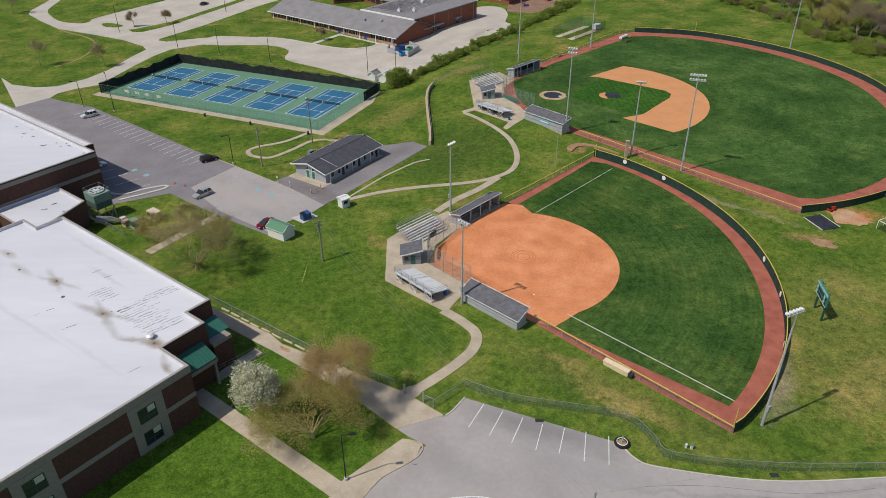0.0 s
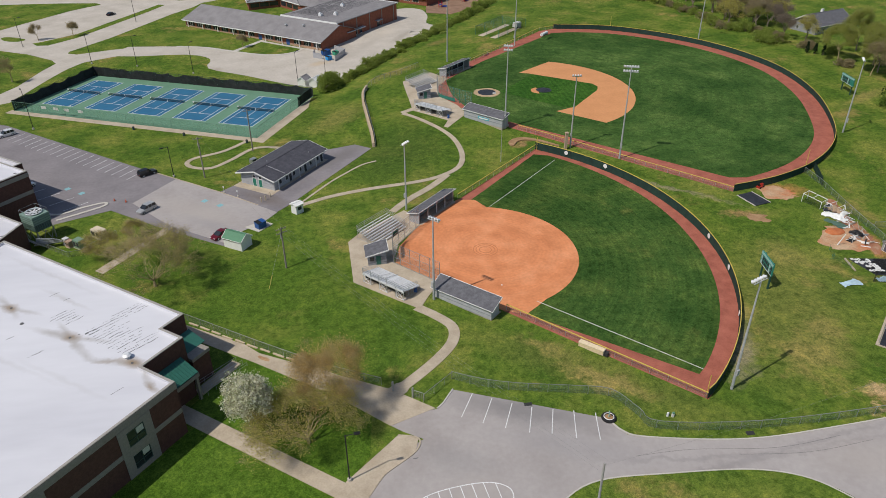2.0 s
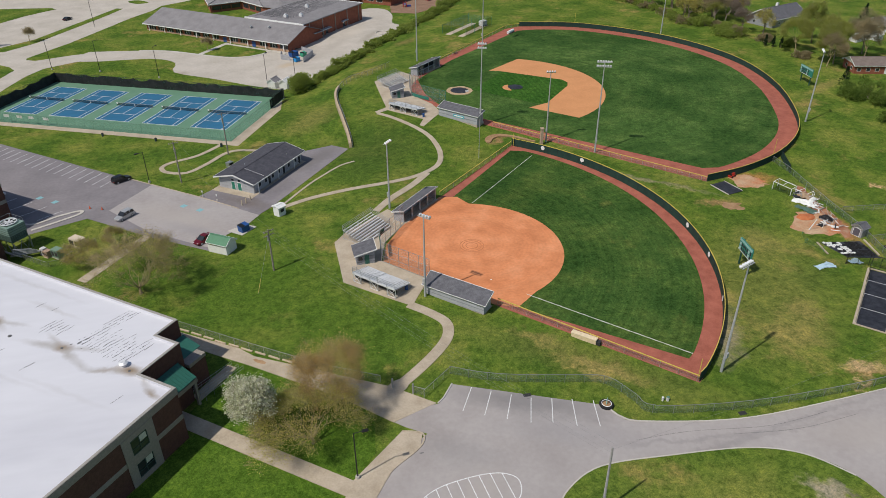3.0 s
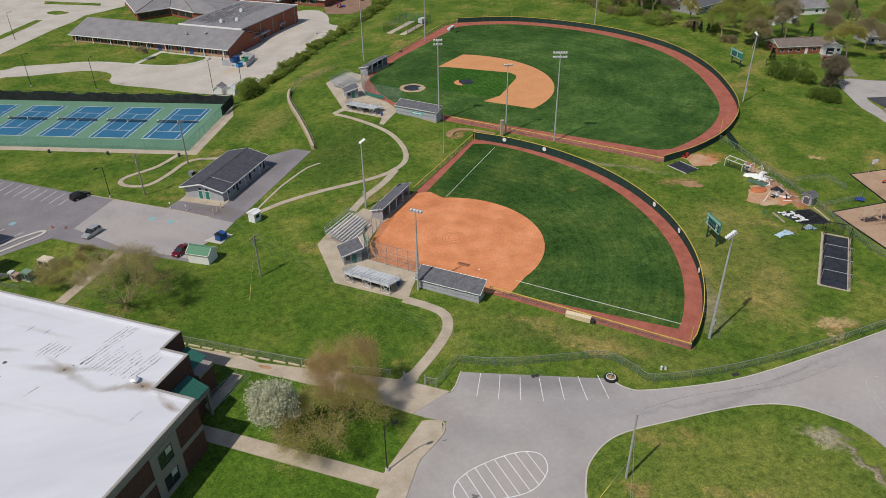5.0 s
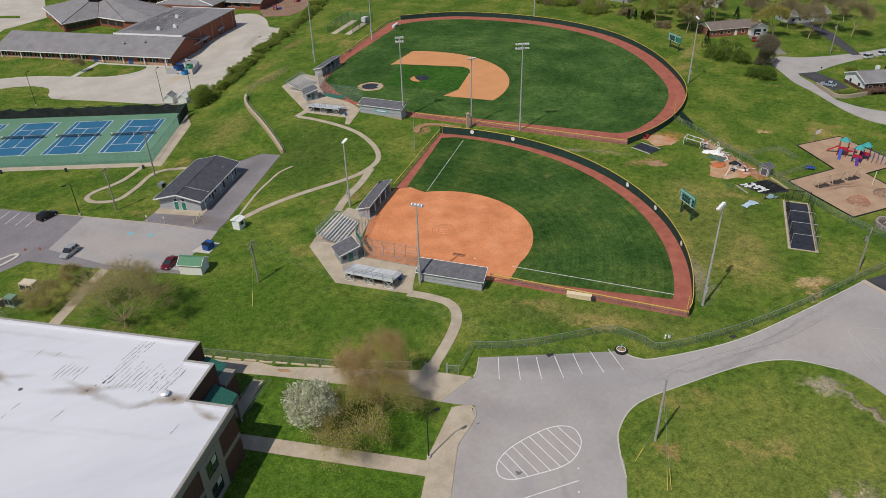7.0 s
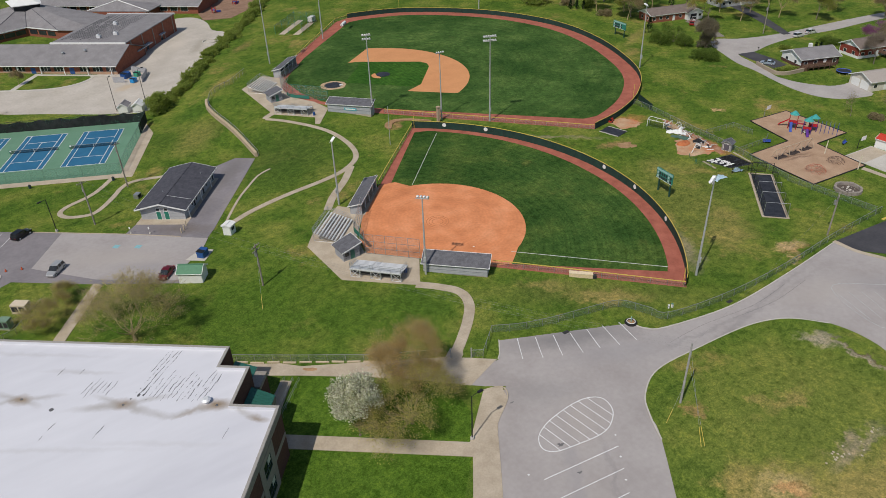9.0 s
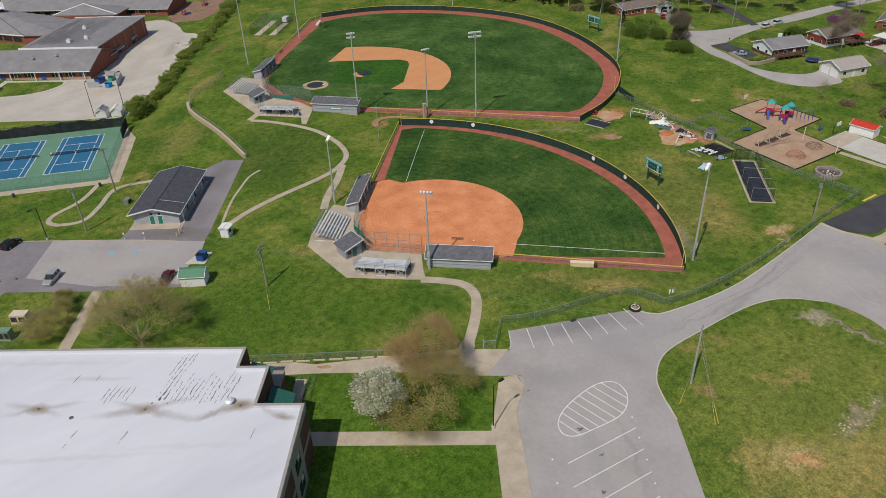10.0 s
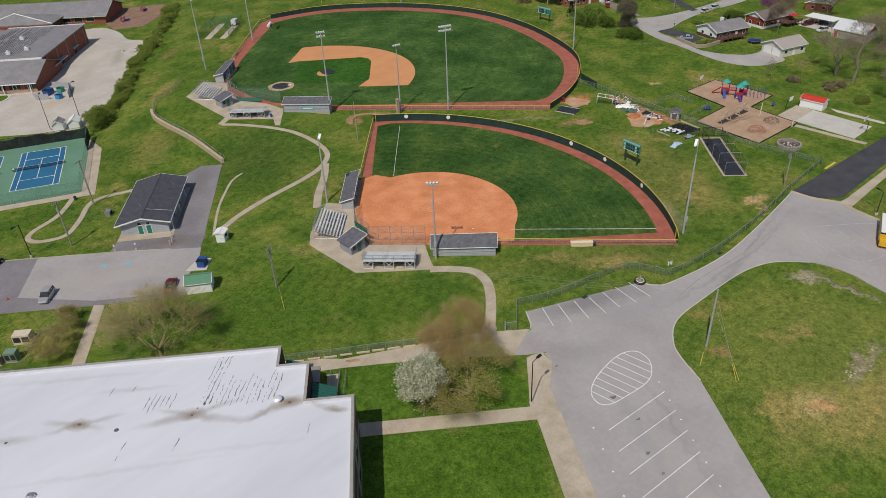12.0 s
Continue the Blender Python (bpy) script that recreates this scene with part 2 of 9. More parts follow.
SAND = material("playground_chips", [(0.34, 0.22, 0.14), (0.45, 0.31, 0.21)], 0.35, 8, 1.0, fine=0.12)
ROOF_WHITE = material("white_roof_membrane", [(0.55, 0.55, 0.595), (0.62, 0.62, 0.66), (0.66, 0.66, 0.70)], 0.06, 7, 0.55, fine=0.03, stretch=(0.25, radians(38)))


def worn(m, marks, swirl=4.0):
    """Soft worn places on paving: x, y, turn, half length, half width, colour, strength."""
    n, l = m.node_tree.nodes, m.node_tree.links
    b = n["Principled BSDF"]
    base = b.inputs["Base Color"].links[0].from_socket
    pos = n.new("ShaderNodeNewGeometry").outputs["Position"]
    warp = n.new("ShaderNodeTexNoise")
    warp.inputs["Scale"].default_value, warp.inputs["Detail"].default_value, warp.inputs["Roughness"].default_value = 0.4, 7, 0.7
    l.new(pos, warp.inputs["Vector"])
    sw = n.new("ShaderNodeVectorMath")
    sw.operation = 'MULTIPLY_ADD'
    l.new(warp.outputs["Color"], sw.inputs[0])
    sw.inputs[1].default_value, sw.inputs[2].default_value = (swirl, swirl, 0), (-swirl / 2, -swirl / 2, 0)
    ad = n.new("ShaderNodeVectorMath")
    l.new(pos, ad.inputs[0]), l.new(sw.outputs[0], ad.inputs[1])
    for px, py, turn, rx, ry, tone, most in marks:
        mp = n.new("ShaderNodeMapping")
        mp.vector_type = 'TEXTURE'
        mp.inputs["Location"].default_value, mp.inputs["Rotation"].default_value, mp.inputs["Scale"].default_value = (px, py, 0), (0, 0, radians(turn)), (rx, ry, 1)
        l.new(ad.outputs[0], mp.inputs[0])
        flat = n.new("ShaderNodeVectorMath")
        flat.operation = 'MULTIPLY'
        flat.inputs[1].default_value = (1, 1, 0)
        l.new(mp.outputs[0], flat.inputs[0])
        ln = n.new("ShaderNodeVectorMath")
        ln.operation = 'LENGTH'
        l.new(flat.outputs[0], ln.inputs[0])
        mr = n.new("ShaderNodeMapRange")
        mr.inputs["From Min"].default_value, mr.inputs["From Max"].default_value = 1.15, 0.3
        mr.inputs["To Min"].default_value, mr.inputs["To Max"].default_value = 0, most
        l.new(ln.outputs["Value"], mr.inputs[0])
        x = n.new("ShaderNodeMix")
        x.data_type = 'RGBA'
        l.new(mr.outputs[0], x.inputs[0]), l.new(base, x.inputs[6])
        x.inputs[7].default_value = (*tone, 1)
        base = x.outputs[2]
    l.new(base, b.inputs["Base Color"])


OILY, WARM, COOL = (0.20, 0.19, 0.19), (0.40, 0.36, 0.33), (0.30, 0.285, 0.29)
worn(ASPHALT, ((13.5, 73.2, -22, 13, 3.2, OILY, 0.75), (18, 66, -20, 12, 3, COOL, 0.4), (1, 66, -30, 7, 3, OILY, 0.3), (50, 61.5, 8, 26, 0.6, OILY, 0.3), (48, 60.2, 5, 22, 0.5, OILY, 0.25), (34, 61.6, -4, 14, 0.6, OILY, 0.3),
               (-6, 50, 58, 18, 1.2, COOL, 0.4), (-2, 47, 58, 16, 0.5, OILY, 0.25), (2, 58, 40, 6, 5, WARM, 0.5), (60, 57, -10, 12, 4, WARM, 0.5), (72, 50, -50, 12, 4, COOL, 0.5), (-12, 36, 58, 20, 3, WARM, 0.4), (-45, 146, -38, 14, 5, WARM, 0.6), (-40, 138, -38, 10, 2, COOL, 0.5)))
worn(GRAVEL_LOT, ((-18, 262, 20, 5, 3, (0.50, 0.38, 0.25), 0.6), (-58, 259, 60, 7, 3, (0.34, 0.27, 0.19), 0.7), (2, 285, 60, 22, 3, (0.40, 0.36, 0.31), 0.6), (10, 300, 60, 10, 4, (0.56, 0.50, 0.42), 0.5), (-60, 272, -30, 20, 2, (0.52, 0.47, 0.41), 0.6), (16, 292, 60, 12, 2.4, (0.30, 0.27, 0.22), 0.6)))
worn(SAND, ((106.7, 95.3, -12, 6, 0.8, (0.15, 0.09, 0.06), 0.85), (107.5, 93.6, -12, 5, 0.5, (0.17, 0.10, 0.07), 0.7), (104, 87, -35, 3.4, 1.3, (0.26, 0.14, 0.085), 0.7), (117, 106, 0, 4, 2, (0.26, 0.16, 0.10), 0.5)), 3.0)
worn(ASPHALT_MID, ((-12, 172, 48, 12, 3, (0.17, 0.155, 0.15), 0.6), (-30, 150, -40, 8, 3, (0.15, 0.12, 0.10), 0.6), (-16, 158, 50, 12, 2, (0.28, 0.25, 0.24), 0.6)), 6.0)


def stained_roof(m):
    """Drain stains on the white membrane: brown at the drain, grey trails along the low line."""
    n, l = m.node_tree.nodes, m.node_tree.links
    b = n["Principled BSDF"]
    base = b.inputs["Base Color"].links[0].from_socket
    pos = n.new("ShaderNodeNewGeometry").outputs["Position"]
    warp = n.new("ShaderNodeTexNoise")
    warp.inputs["Scale"].default_value, warp.inputs["Detail"].default_value, warp.inputs["Roughness"].default_value = 0.45, 7, 0.65
    l.new(pos, warp.inputs["Vector"])
    sw = n.new("ShaderNodeVectorMath")
    sw.operation = 'MULTIPLY_ADD'
    l.new(warp.outputs["Color"], sw.inputs[0])
    sw.inputs[1].default_value, sw.inputs[2].default_value = (1.5, 1.5, 0), (-0.75, -0.75, 0)
    ad = n.new("ShaderNodeVectorMath")
    l.new(pos, ad.inputs[0]), l.new(sw.outputs[0], ad.inputs[1])
    frame_at = pose(-35.8, 76.4, 0, 0, 0, -37.8)
    tan, grey = (0.27, 0.205, 0.14), (0.40, 0.38, 0.365)
    for u, v, turn, ru, rv, tone, most in ((-38.8, 0.2, -13, 3.1, 0.65, grey, 0.62), (-35.0, -0.8, -18, 2.1, 0.6, grey, 0.62), (-38.2, -0.8, 17, 2.5, 0.55, grey, 0.62), (-34.0, 0.3, 13, 3.5, 0.6, grey, 0.62), (-24.9, -1.1, 12, 4.3, 0.85, grey, 0.62), (-19.1, 0.5, 18, 3.8, 0.55, grey, 0.62), (-23.9, 0.2, -16, 2.9, 0.55, grey, 0.62), (-19.6, -1.1, -17, 3.0, 0.75, grey, 0.62), (-16.0, -2.0, -13, 2.1, 0.75, grey, 0.62), (-13.5, -1.9, 21, 1.7, 0.65, grey, 0.62), (-10.7, -0.7, 26, 2.8, 0.75, grey, 0.62), (-7.5, 0.1, -9, 1.8, 0.65, grey, 0.62), (-5.3, -0.7, -29, 1.8, 0.5, grey, 0.62), (-3.0, -1.7, -17, 2.3, 0.65, grey, 0.62), (-36.5, -0.3, 0, 1.7, 1.1, tan, 1.0), (-21.8, -0.4, 0, 1.9, 1.2, tan, 1.0), (-8.8, 0.2, 10, 2.3, 1.2, tan, 1.0), (-12, -1.3, 35, 2.2, 0.5, tan, 0.5), (-2.4, -2, -12, 1.5, 0.6, tan, 0.75), (-24, -1, 10, 2.6, 0.9, grey, 0.6), (-19.6, -0.9, -15, 2, 0.8, grey, 0.6), (-45, -2, 0, 3.5, 0.8, grey, 0.7), (-52, -1, 0, 2.6, 0.9, tan, 0.6), (-31, 5.6, 0, 6.0, 0.5, grey, 0.4), (-30, -9, 4, 16, 0.5, grey, 0.25), (-14, -7, 2, 10, 0.5, grey, 0.2), (-40, 9, 0, 12, 0.5, grey, 0.3)):
        p = frame_at @ Vector((u, v, 0))
        mp = n.new("ShaderNodeMapping")
        mp.vector_type = 'TEXTURE'
        mp.inputs["Location"].default_value, mp.inputs["Rotation"].default_value, mp.inputs["Scale"].default_value = (p.x, p.y, 0), (0, 0, radians(turn - 37.8)), (ru, rv, 1)
        l.new(ad.outputs[0], mp.inputs[0])
        flat = n.new("ShaderNodeVectorMath")
        flat.operation = 'MULTIPLY'
        flat.inputs[1].default_value = (1, 1, 0)
        l.new(mp.outputs[0], flat.inputs[0])
        ln = n.new("ShaderNodeVectorMath")
        ln.operation = 'LENGTH'
        l.new(flat.outputs[0], ln.inputs[0])
        mr = n.new("ShaderNodeMapRange")
        mr.inputs["From Min"].default_value, mr.inputs["From Max"].default_value = 1.2, 0.1
        mr.inputs["To Min"].default_value, mr.inputs["To Max"].default_value = 0, most
        l.new(ln.outputs["Value"], mr.inputs[0])
        x = n.new("ShaderNodeMix")
        x.data_type = 'RGBA'
        l.new(mr.outputs[0], x.inputs[0]), l.new(base, x.inputs[6])
        x.inputs[7].default_value = (*tone, 1)
        base = x.outputs[2]
    l.new(base, b.inputs["Base Color"])


stained_roof(ROOF_WHITE)


def ringed(m, cx, cy, width, strength):
    """Drag rings round a point, multiplied into the colour."""
    n, l = m.node_tree.nodes, m.node_tree.links
    b = n["Principled BSDF"]
    base = b.inputs["Base Color"].links[0].from_socket
    mp = n.new("ShaderNodeMapping")
    mp.inputs["Location"].default_value = (-cx, -cy, 0)
    l.new(n.new("ShaderNodeNewGeometry").outputs["Position"], mp.inputs[0])
    w = n.new("ShaderNodeTexWave")
    w.wave_type, w.rings_direction = 'RINGS', 'Z'
    w.inputs["Scale"].default_value, w.inputs["Distortion"].default_value, w.inputs["Detail"].default_value, w.inputs["Detail Scale"].default_value = 0.314 / width, 4.0, 4, 0.5
    l.new(mp.outputs[0], w.inputs["Vector"])
    mr = n.new("ShaderNodeMapRange")
    mr.inputs["To Min"].default_value, mr.inputs["To Max"].default_value = 1 - strength, 1 + strength
    l.new(w.outputs[1], mr.inputs[0])
    sc = n.new("ShaderNodeVectorMath")
    sc.operation = 'SCALE'
    l.new(base, sc.inputs[0]), l.new(mr.outputs[0], sc.inputs["Scale"])
    l.new(sc.outputs[0], b.inputs["Base Color"])


ringed(CLAY, 16.3, 119.2, 0.8, 0.018)
ringed(CLAY, 16.3, 119.2, 4.6, 0.035)
PARAPET = plain("parapet_coping", (0.33, 0.31, 0.28), 0.5)
BRICK = material("brown_brick", [(0.085, 0.04, 0.032), (0.12, 0.058, 0.045)], 2.0, 6, 0.9, bump=0.1, fine=0.25)
BRICK_RED = material("red_brick", [(0.22, 0.075, 0.045), (0.30, 0.105, 0.065)], 1.2, 6, 0.9, fine=0.2)
STONE_BAND = plain("limestone_band", (0.27, 0.245, 0.215), 0.85)
GLASS = material("window_glass", [(0.02, 0.025, 0.03), (0.04, 0.045, 0.05)], 0.5, 2, 0.08, spec=0.6)
WHITE = plain("white_paint", (0.74, 0.74, 0.72), 0.6, var=0.05)
LINE = material("painted_line", [(0.55, 0.55, 0.55), (0.8, 0.8, 0.8)], 3.0, 7, 0.8, fine=0.1)
CHALK = material("chalk_line", [(0.4, 0.42, 0.33), (0.75, 0.75, 0.7)], 1.2, 7, 0.9, fine=0.15)
YELLOW = plain("yellow_cap", (0.60, 0.46, 0.09), 0.5)
SCREEN = material("green_windscreen", [(0.012, 0.035, 0.028), (0.022, 0.055, 0.042)], 0.6, 5, 0.8, fine=0.15)
SCREEN_BLACK = material("black_windscreen", [(0.010, 0.012, 0.012), (0.03, 0.033, 0.033)], 0.5, 6, 0.8, fine=0.2)
STEEL = plain("galvanised_steel", (0.42, 0.43, 0.44), 0.45, 0.7)
POLE_STEEL = plain("pole_steel", (0.46, 0.47, 0.48), 0.5, 0.3)
ALU = plain("aluminium_plank", (0.70, 0.71, 0.72), 0.5, 0.25)
MESH_WIRE = see_through("chain_link", (0.36, 0.38, 0.36), 0.10)
MESH_GREEN = see_through("green_chain_link", (0.08, 0.19, 0.13), 0.09)
MESH_BLACK = see_through("black_netting", (0.03, 0.035, 0.035), 0.16)
SHINGLE = material("grey_shingles", [(0.085, 0.085, 0.095), (0.15, 0.15, 0.165)], 1.3, 7, 0.9, bump=0.2, fine=0.3)
SHINGLE_DARK = material("charcoal_shingles", [(0.050, 0.050, 0.062), (0.086, 0.086, 0.103)], 1.0, 7, 0.9, bump=0.2, fine=0.3)
SHINGLE_ELE = material("weathered_shingles", [(0.19, 0.18, 0.185), (0.255, 0.245, 0.25)], 0.3, 8, 0.9, fine=0.15)
SHINGLE_BROWN = material("brown_shingles", [(0.15, 0.12, 0.105), (0.21, 0.17, 0.15)], 0.8, 7, 0.9, fine=0.2)
SIDING = material("grey_siding", [(0.34, 0.35, 0.37), (0.42, 0.43, 0.45)], 0.8, 5, 0.7, fine=0.08)
BLOCK = material("grey_block", [(0.24, 0.25, 0.27), (0.31, 0.32, 0.34)], 0.8, 5, 0.85, fine=0.12)
DARK = plain("dark_interior", (0.03, 0.03, 0.032), 0.8)
COURT_BLUE = material("court_blue", [(0.020, 0.120, 0.225), (0.028, 0.145, 0.265)], 0.25, 6, 0.8, fine=0.06)
COURT_GREEN = material("court_green", [(0.115, 0.235, 0.15), (0.14, 0.27, 0.18)], 0.2, 6, 0.8, fine=0.06)
WOOD_POLE = material("wood_pole", [(0.20, 0.175, 0.15), (0.32, 0.285, 0.245)], 2.0, 6, 0.95, fine=0.2)
BLACK_METAL = plain("black_metal", (0.02, 0.02, 0.022), 0.5, 0.3)
GREEN_METAL = plain("green_metal_roof", (0.03, 0.13, 0.10), 0.45)
GREEN_PAINT = plain("green_paint", (0.02, 0.17, 0.12), 0.5)
BLUE_BIN = plain("blue_plastic", (0.02, 0.08, 0.26), 0.4)
PALE_BARK = material("pale_bark", [(0.28, 0.22, 0.115), (0.40, 0.32, 0.18)], 4.0, 6, 1.0, fine=0.3)
BARK = material("bark", [(0.15, 0.12, 0.09), (0.27, 0.225, 0.175)], 4.0, 6, 1.0, fine=0.3)



# ---- building helpers ----
def box(bm, x0, y0, z0, x1, y1, z1, m=None):
    v = [Vector(p) for p in ((x0, y0, z0), (x1, y0, z0), (x1, y1, z0), (x0, y1, z0), (x0, y0, z1), (x1, y0, z1), (x1, y1, z1), (x0, y1, z1))]
    v = [bm.verts.new(m @ p if m else p) for p in v]
    for f in ((3, 2, 1, 0), (4, 5, 6, 7), (0, 1, 5, 4), (1, 2, 6, 5), (2, 3, 7, 6), (3, 0, 4, 7)):
        bm.faces.new([v[i] for i in f])
    return v


def tube(bm, a, b, r0, r1=None, sides=8):
    """A tapered rod from a to b."""
    a, b = Vector(a), Vector(b)
    r1 = r0 if r1 is None else r1
    q = (b - a).to_track_quat("Z", "Y")
    rings = []
    for p, r in ((a, r0), (b, r1)):
        rings.append([bm.verts.new(p + q @ Vector((r * math.cos(k * math.tau / sides), r * math.sin(k * math.tau / sides), 0))) for k in range(sides)])
    for k in range(sides):
        bm.faces.new((rings[0][k], rings[0][(k + 1) % sides], rings[1][(k + 1) % sides], rings[1][k]))
    bm.faces.new(rings[0][::-1])
    bm.faces.new(rings[1])


def sweep(bm, pts, r, sides=5, closed=False):
    """A rod of one skin along many places."""
    pts = [Vector(p) for p in pts]
    n, rings = len(pts), []
    for i, p in enumerate(pts):
        d = pts[(i + 1) % n if closed else min(i + 1, n - 1)] - pts[i - 1 if closed else max(i - 1, 0)]
        q = d.to_track_quat("Z", "Y")
        rings.append([bm.verts.new(p + q @ Vector((r * math.cos(k * math.tau / sides), r * math.sin(k * math.tau / sides), 0))) for k in range(sides)])
    for a, b in list(zip(rings, rings[1:])) + ([(rings[-1], rings[0])] if closed else []):
        for k in range(sides):
            bm.faces.new((a[k], a[(k + 1) % sides], b[(k + 1) % sides], b[k]))
    if not closed:
        bm.faces.new(rings[0][::-1]), bm.faces.new(rings[-1])


def circle(r, z, n=24):
    return [(r * math.cos(k * math.tau / n), r * math.sin(k * math.tau / n), z) for k in range(n)]


def S(pts, r, sides=5, closed=False):
    bm = bmesh.new()
    sweep(bm, pts, r, sides, closed)
    return bm


def prism(bm, pts, z0, z1):
    """An upright slab over the outline pts."""
    area = sum(a[0] * b[1] - b[0] * a[1] for a, b in zip(pts, pts[1:] + pts[:1]))
    pts = pts if area > 0 else pts[::-1]
    lo = [bm.verts.new((p[0], p[1], z0)) for p in pts]
    hi = [bm.verts.new((p[0], p[1], z1)) for p in pts]
    bm.faces.new(hi)
    bm.faces.new(lo[::-1])
    for i in range(len(pts)):
        j = (i + 1) % len(pts)
        bm.faces.new((lo[i], lo[j], hi[j], hi[i]))


def smooth(pts, step=6, closed=False):
    """Points along a Catmull-Rom curve."""
    n, out = len(pts), []
    for i in range(n if closed else n - 1):
        p = [Vector(pts[k % n] if closed else pts[min(max(k, 0), n - 1)]) for k in (i - 1, i, i + 1, i + 2)]
        for k in range(step):
            t = k / step
            out.append(tuple(0.5 * (2 * p[1] + (p[2] - p[0]) * t + (2 * p[0] - 5 * p[1] + 4 * p[2] - p[3]) * t * t + (3 * p[1] - p[0] - 3 * p[2] + p[3]) * t ** 3)))
    if not closed:
        out.append(tuple(pts[-1]))
    return out


def ribbon(bm, pts, width, z0, z1):
    """A strip along pts with that width (one number, or one a point), from z0 to z1."""
    n = len(pts)
    w = width if isinstance(width, (list, tuple)) else [width] * n
    rows = []
    for i, p in enumerate(pts):
        d = Vector(pts[min(i + 1, n - 1)]) - Vector(pts[max(i - 1, 0)])
        s = Vector((-d.y, d.x)).normalized() * w[i] / 2
        rows.append([bm.verts.new((p[0] + k * s.x, p[1] + k * s.y, z)) for k, z in ((1, z0), (1, z1), (-1, z1), (-1, z0))])
    for a, b in zip(rows, rows[1:]):
        for k in range(3):
            bm.faces.new((a[k], b[k], b[k + 1], a[k + 1]))
    bm.faces.new(rows[0][::-1])
    bm.faces.new(rows[-1])


def arc(cx, cy, r, a0, a1, n=48):
    return [(cx + r * math.cos(radians(a0 + (a1 - a0) * i / n)), cy + r * math.sin(radians(a0 + (a1 - a0) * i / n))) for i in range(n + 1)]


def mesh_of(name, bm, mat):
    bmesh.ops.recalc_face_normals(bm, faces=bm.faces)
    me = bpy.data.meshes.new(name)
    bm.to_mesh(me)
    bm.free()
    me.materials.append(mat)
    return me


def part(name, bm, mat, parent, label=""):
    ob = new(name, mesh_of(name, bm, mat))
    ob.parent = parent
    return tagged(ob, label)


def solid(name, bm, mat, label, category="", group="", kind=""):
    return tagged(new(name, mesh_of(name, bm, mat)), label, category, group, kind)


def thing(name, label, category, x=0, y=0, z=0, turn=0, group="", kind=""):
    ob = new(name)
    ob.matrix_basis = pose(x, y, z, 0, 0, turn)
    ob.empty_display_size = 0.5
    return tagged(ob, label, category, group, kind)


def B(*boxes):
    bm = bmesh.new()
    for b in boxes:
        box(bm, *b)
    return bm


def T(*tubes):
    bm = bmesh.new()
    for t in tubes:
        tube(bm, *t)
    return bm


def P(pts, z0, z1):
    bm = bmesh.new()
    prism(bm, pts, z0, z1)
    return bm


def R(pts, width, z0, z1):
    bm = bmesh.new()
    ribbon(bm, pts, width, z0, z1)
    return bm


def lay(name, pts, top, mat, label):
    """A flat piece of the ground, a thin sheet on it."""
    return solid(name, P(pts, -0.05, top), mat, label, kind="structure")


# ---- the ground, roads and lots ----
CELL = 3.0
# heights of the ground above the school's floor, estimated from camera sight lines: x, y, metres
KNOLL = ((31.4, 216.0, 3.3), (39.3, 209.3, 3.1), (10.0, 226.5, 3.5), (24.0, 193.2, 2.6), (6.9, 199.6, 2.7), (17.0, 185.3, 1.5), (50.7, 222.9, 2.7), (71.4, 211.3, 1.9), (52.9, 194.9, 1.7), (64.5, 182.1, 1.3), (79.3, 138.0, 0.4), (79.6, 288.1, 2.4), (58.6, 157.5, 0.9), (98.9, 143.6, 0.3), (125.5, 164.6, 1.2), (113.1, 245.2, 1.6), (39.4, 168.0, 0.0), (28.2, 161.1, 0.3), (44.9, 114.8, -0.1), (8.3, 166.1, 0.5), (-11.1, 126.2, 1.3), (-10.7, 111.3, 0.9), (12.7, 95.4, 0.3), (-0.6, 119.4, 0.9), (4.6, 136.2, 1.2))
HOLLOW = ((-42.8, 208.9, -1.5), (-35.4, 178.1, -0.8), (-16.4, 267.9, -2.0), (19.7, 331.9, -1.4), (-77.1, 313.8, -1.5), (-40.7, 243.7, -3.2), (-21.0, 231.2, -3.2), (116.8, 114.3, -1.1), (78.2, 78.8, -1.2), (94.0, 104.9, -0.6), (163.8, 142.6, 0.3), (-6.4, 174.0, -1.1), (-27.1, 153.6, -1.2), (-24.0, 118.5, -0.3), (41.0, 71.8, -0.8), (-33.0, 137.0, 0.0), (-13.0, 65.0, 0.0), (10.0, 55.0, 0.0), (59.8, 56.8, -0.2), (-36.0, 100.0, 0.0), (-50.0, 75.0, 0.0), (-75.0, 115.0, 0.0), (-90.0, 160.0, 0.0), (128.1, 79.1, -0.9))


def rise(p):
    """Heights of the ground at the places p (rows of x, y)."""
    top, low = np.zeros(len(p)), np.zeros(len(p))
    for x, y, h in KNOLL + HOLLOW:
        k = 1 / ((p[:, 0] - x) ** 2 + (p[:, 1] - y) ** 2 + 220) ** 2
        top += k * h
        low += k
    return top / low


def lines(lo, hi):
    n = int((hi - lo) / CELL)
    return [lo - 2200, lo - 900, lo - 300, lo - 100] + [lo + CELL * i for i in range(n + 1)] + [hi + 100, hi + 300, hi + 900, hi + 2200]


gx, gy = lines(-240, 330), lines(-60, 480)
me = bpy.data.meshes.new("ground")
me.from_pydata([(x, y, 0) for y in gy for x in gx], [], [(j * len(gx) + i, j * len(gx) + i + 1, (j + 1) * len(gx) + i + 1, (j + 1) * len(gx) + i) for j in range(len(gy) - 1) for i in range(len(gx) - 1)])
me.materials.append(GRASS)
tagged(new("ground", me), "green lawn with dry patches and mown strips", kind="structure")

SCHOOL = (-35.8, 76.4, -37.8)
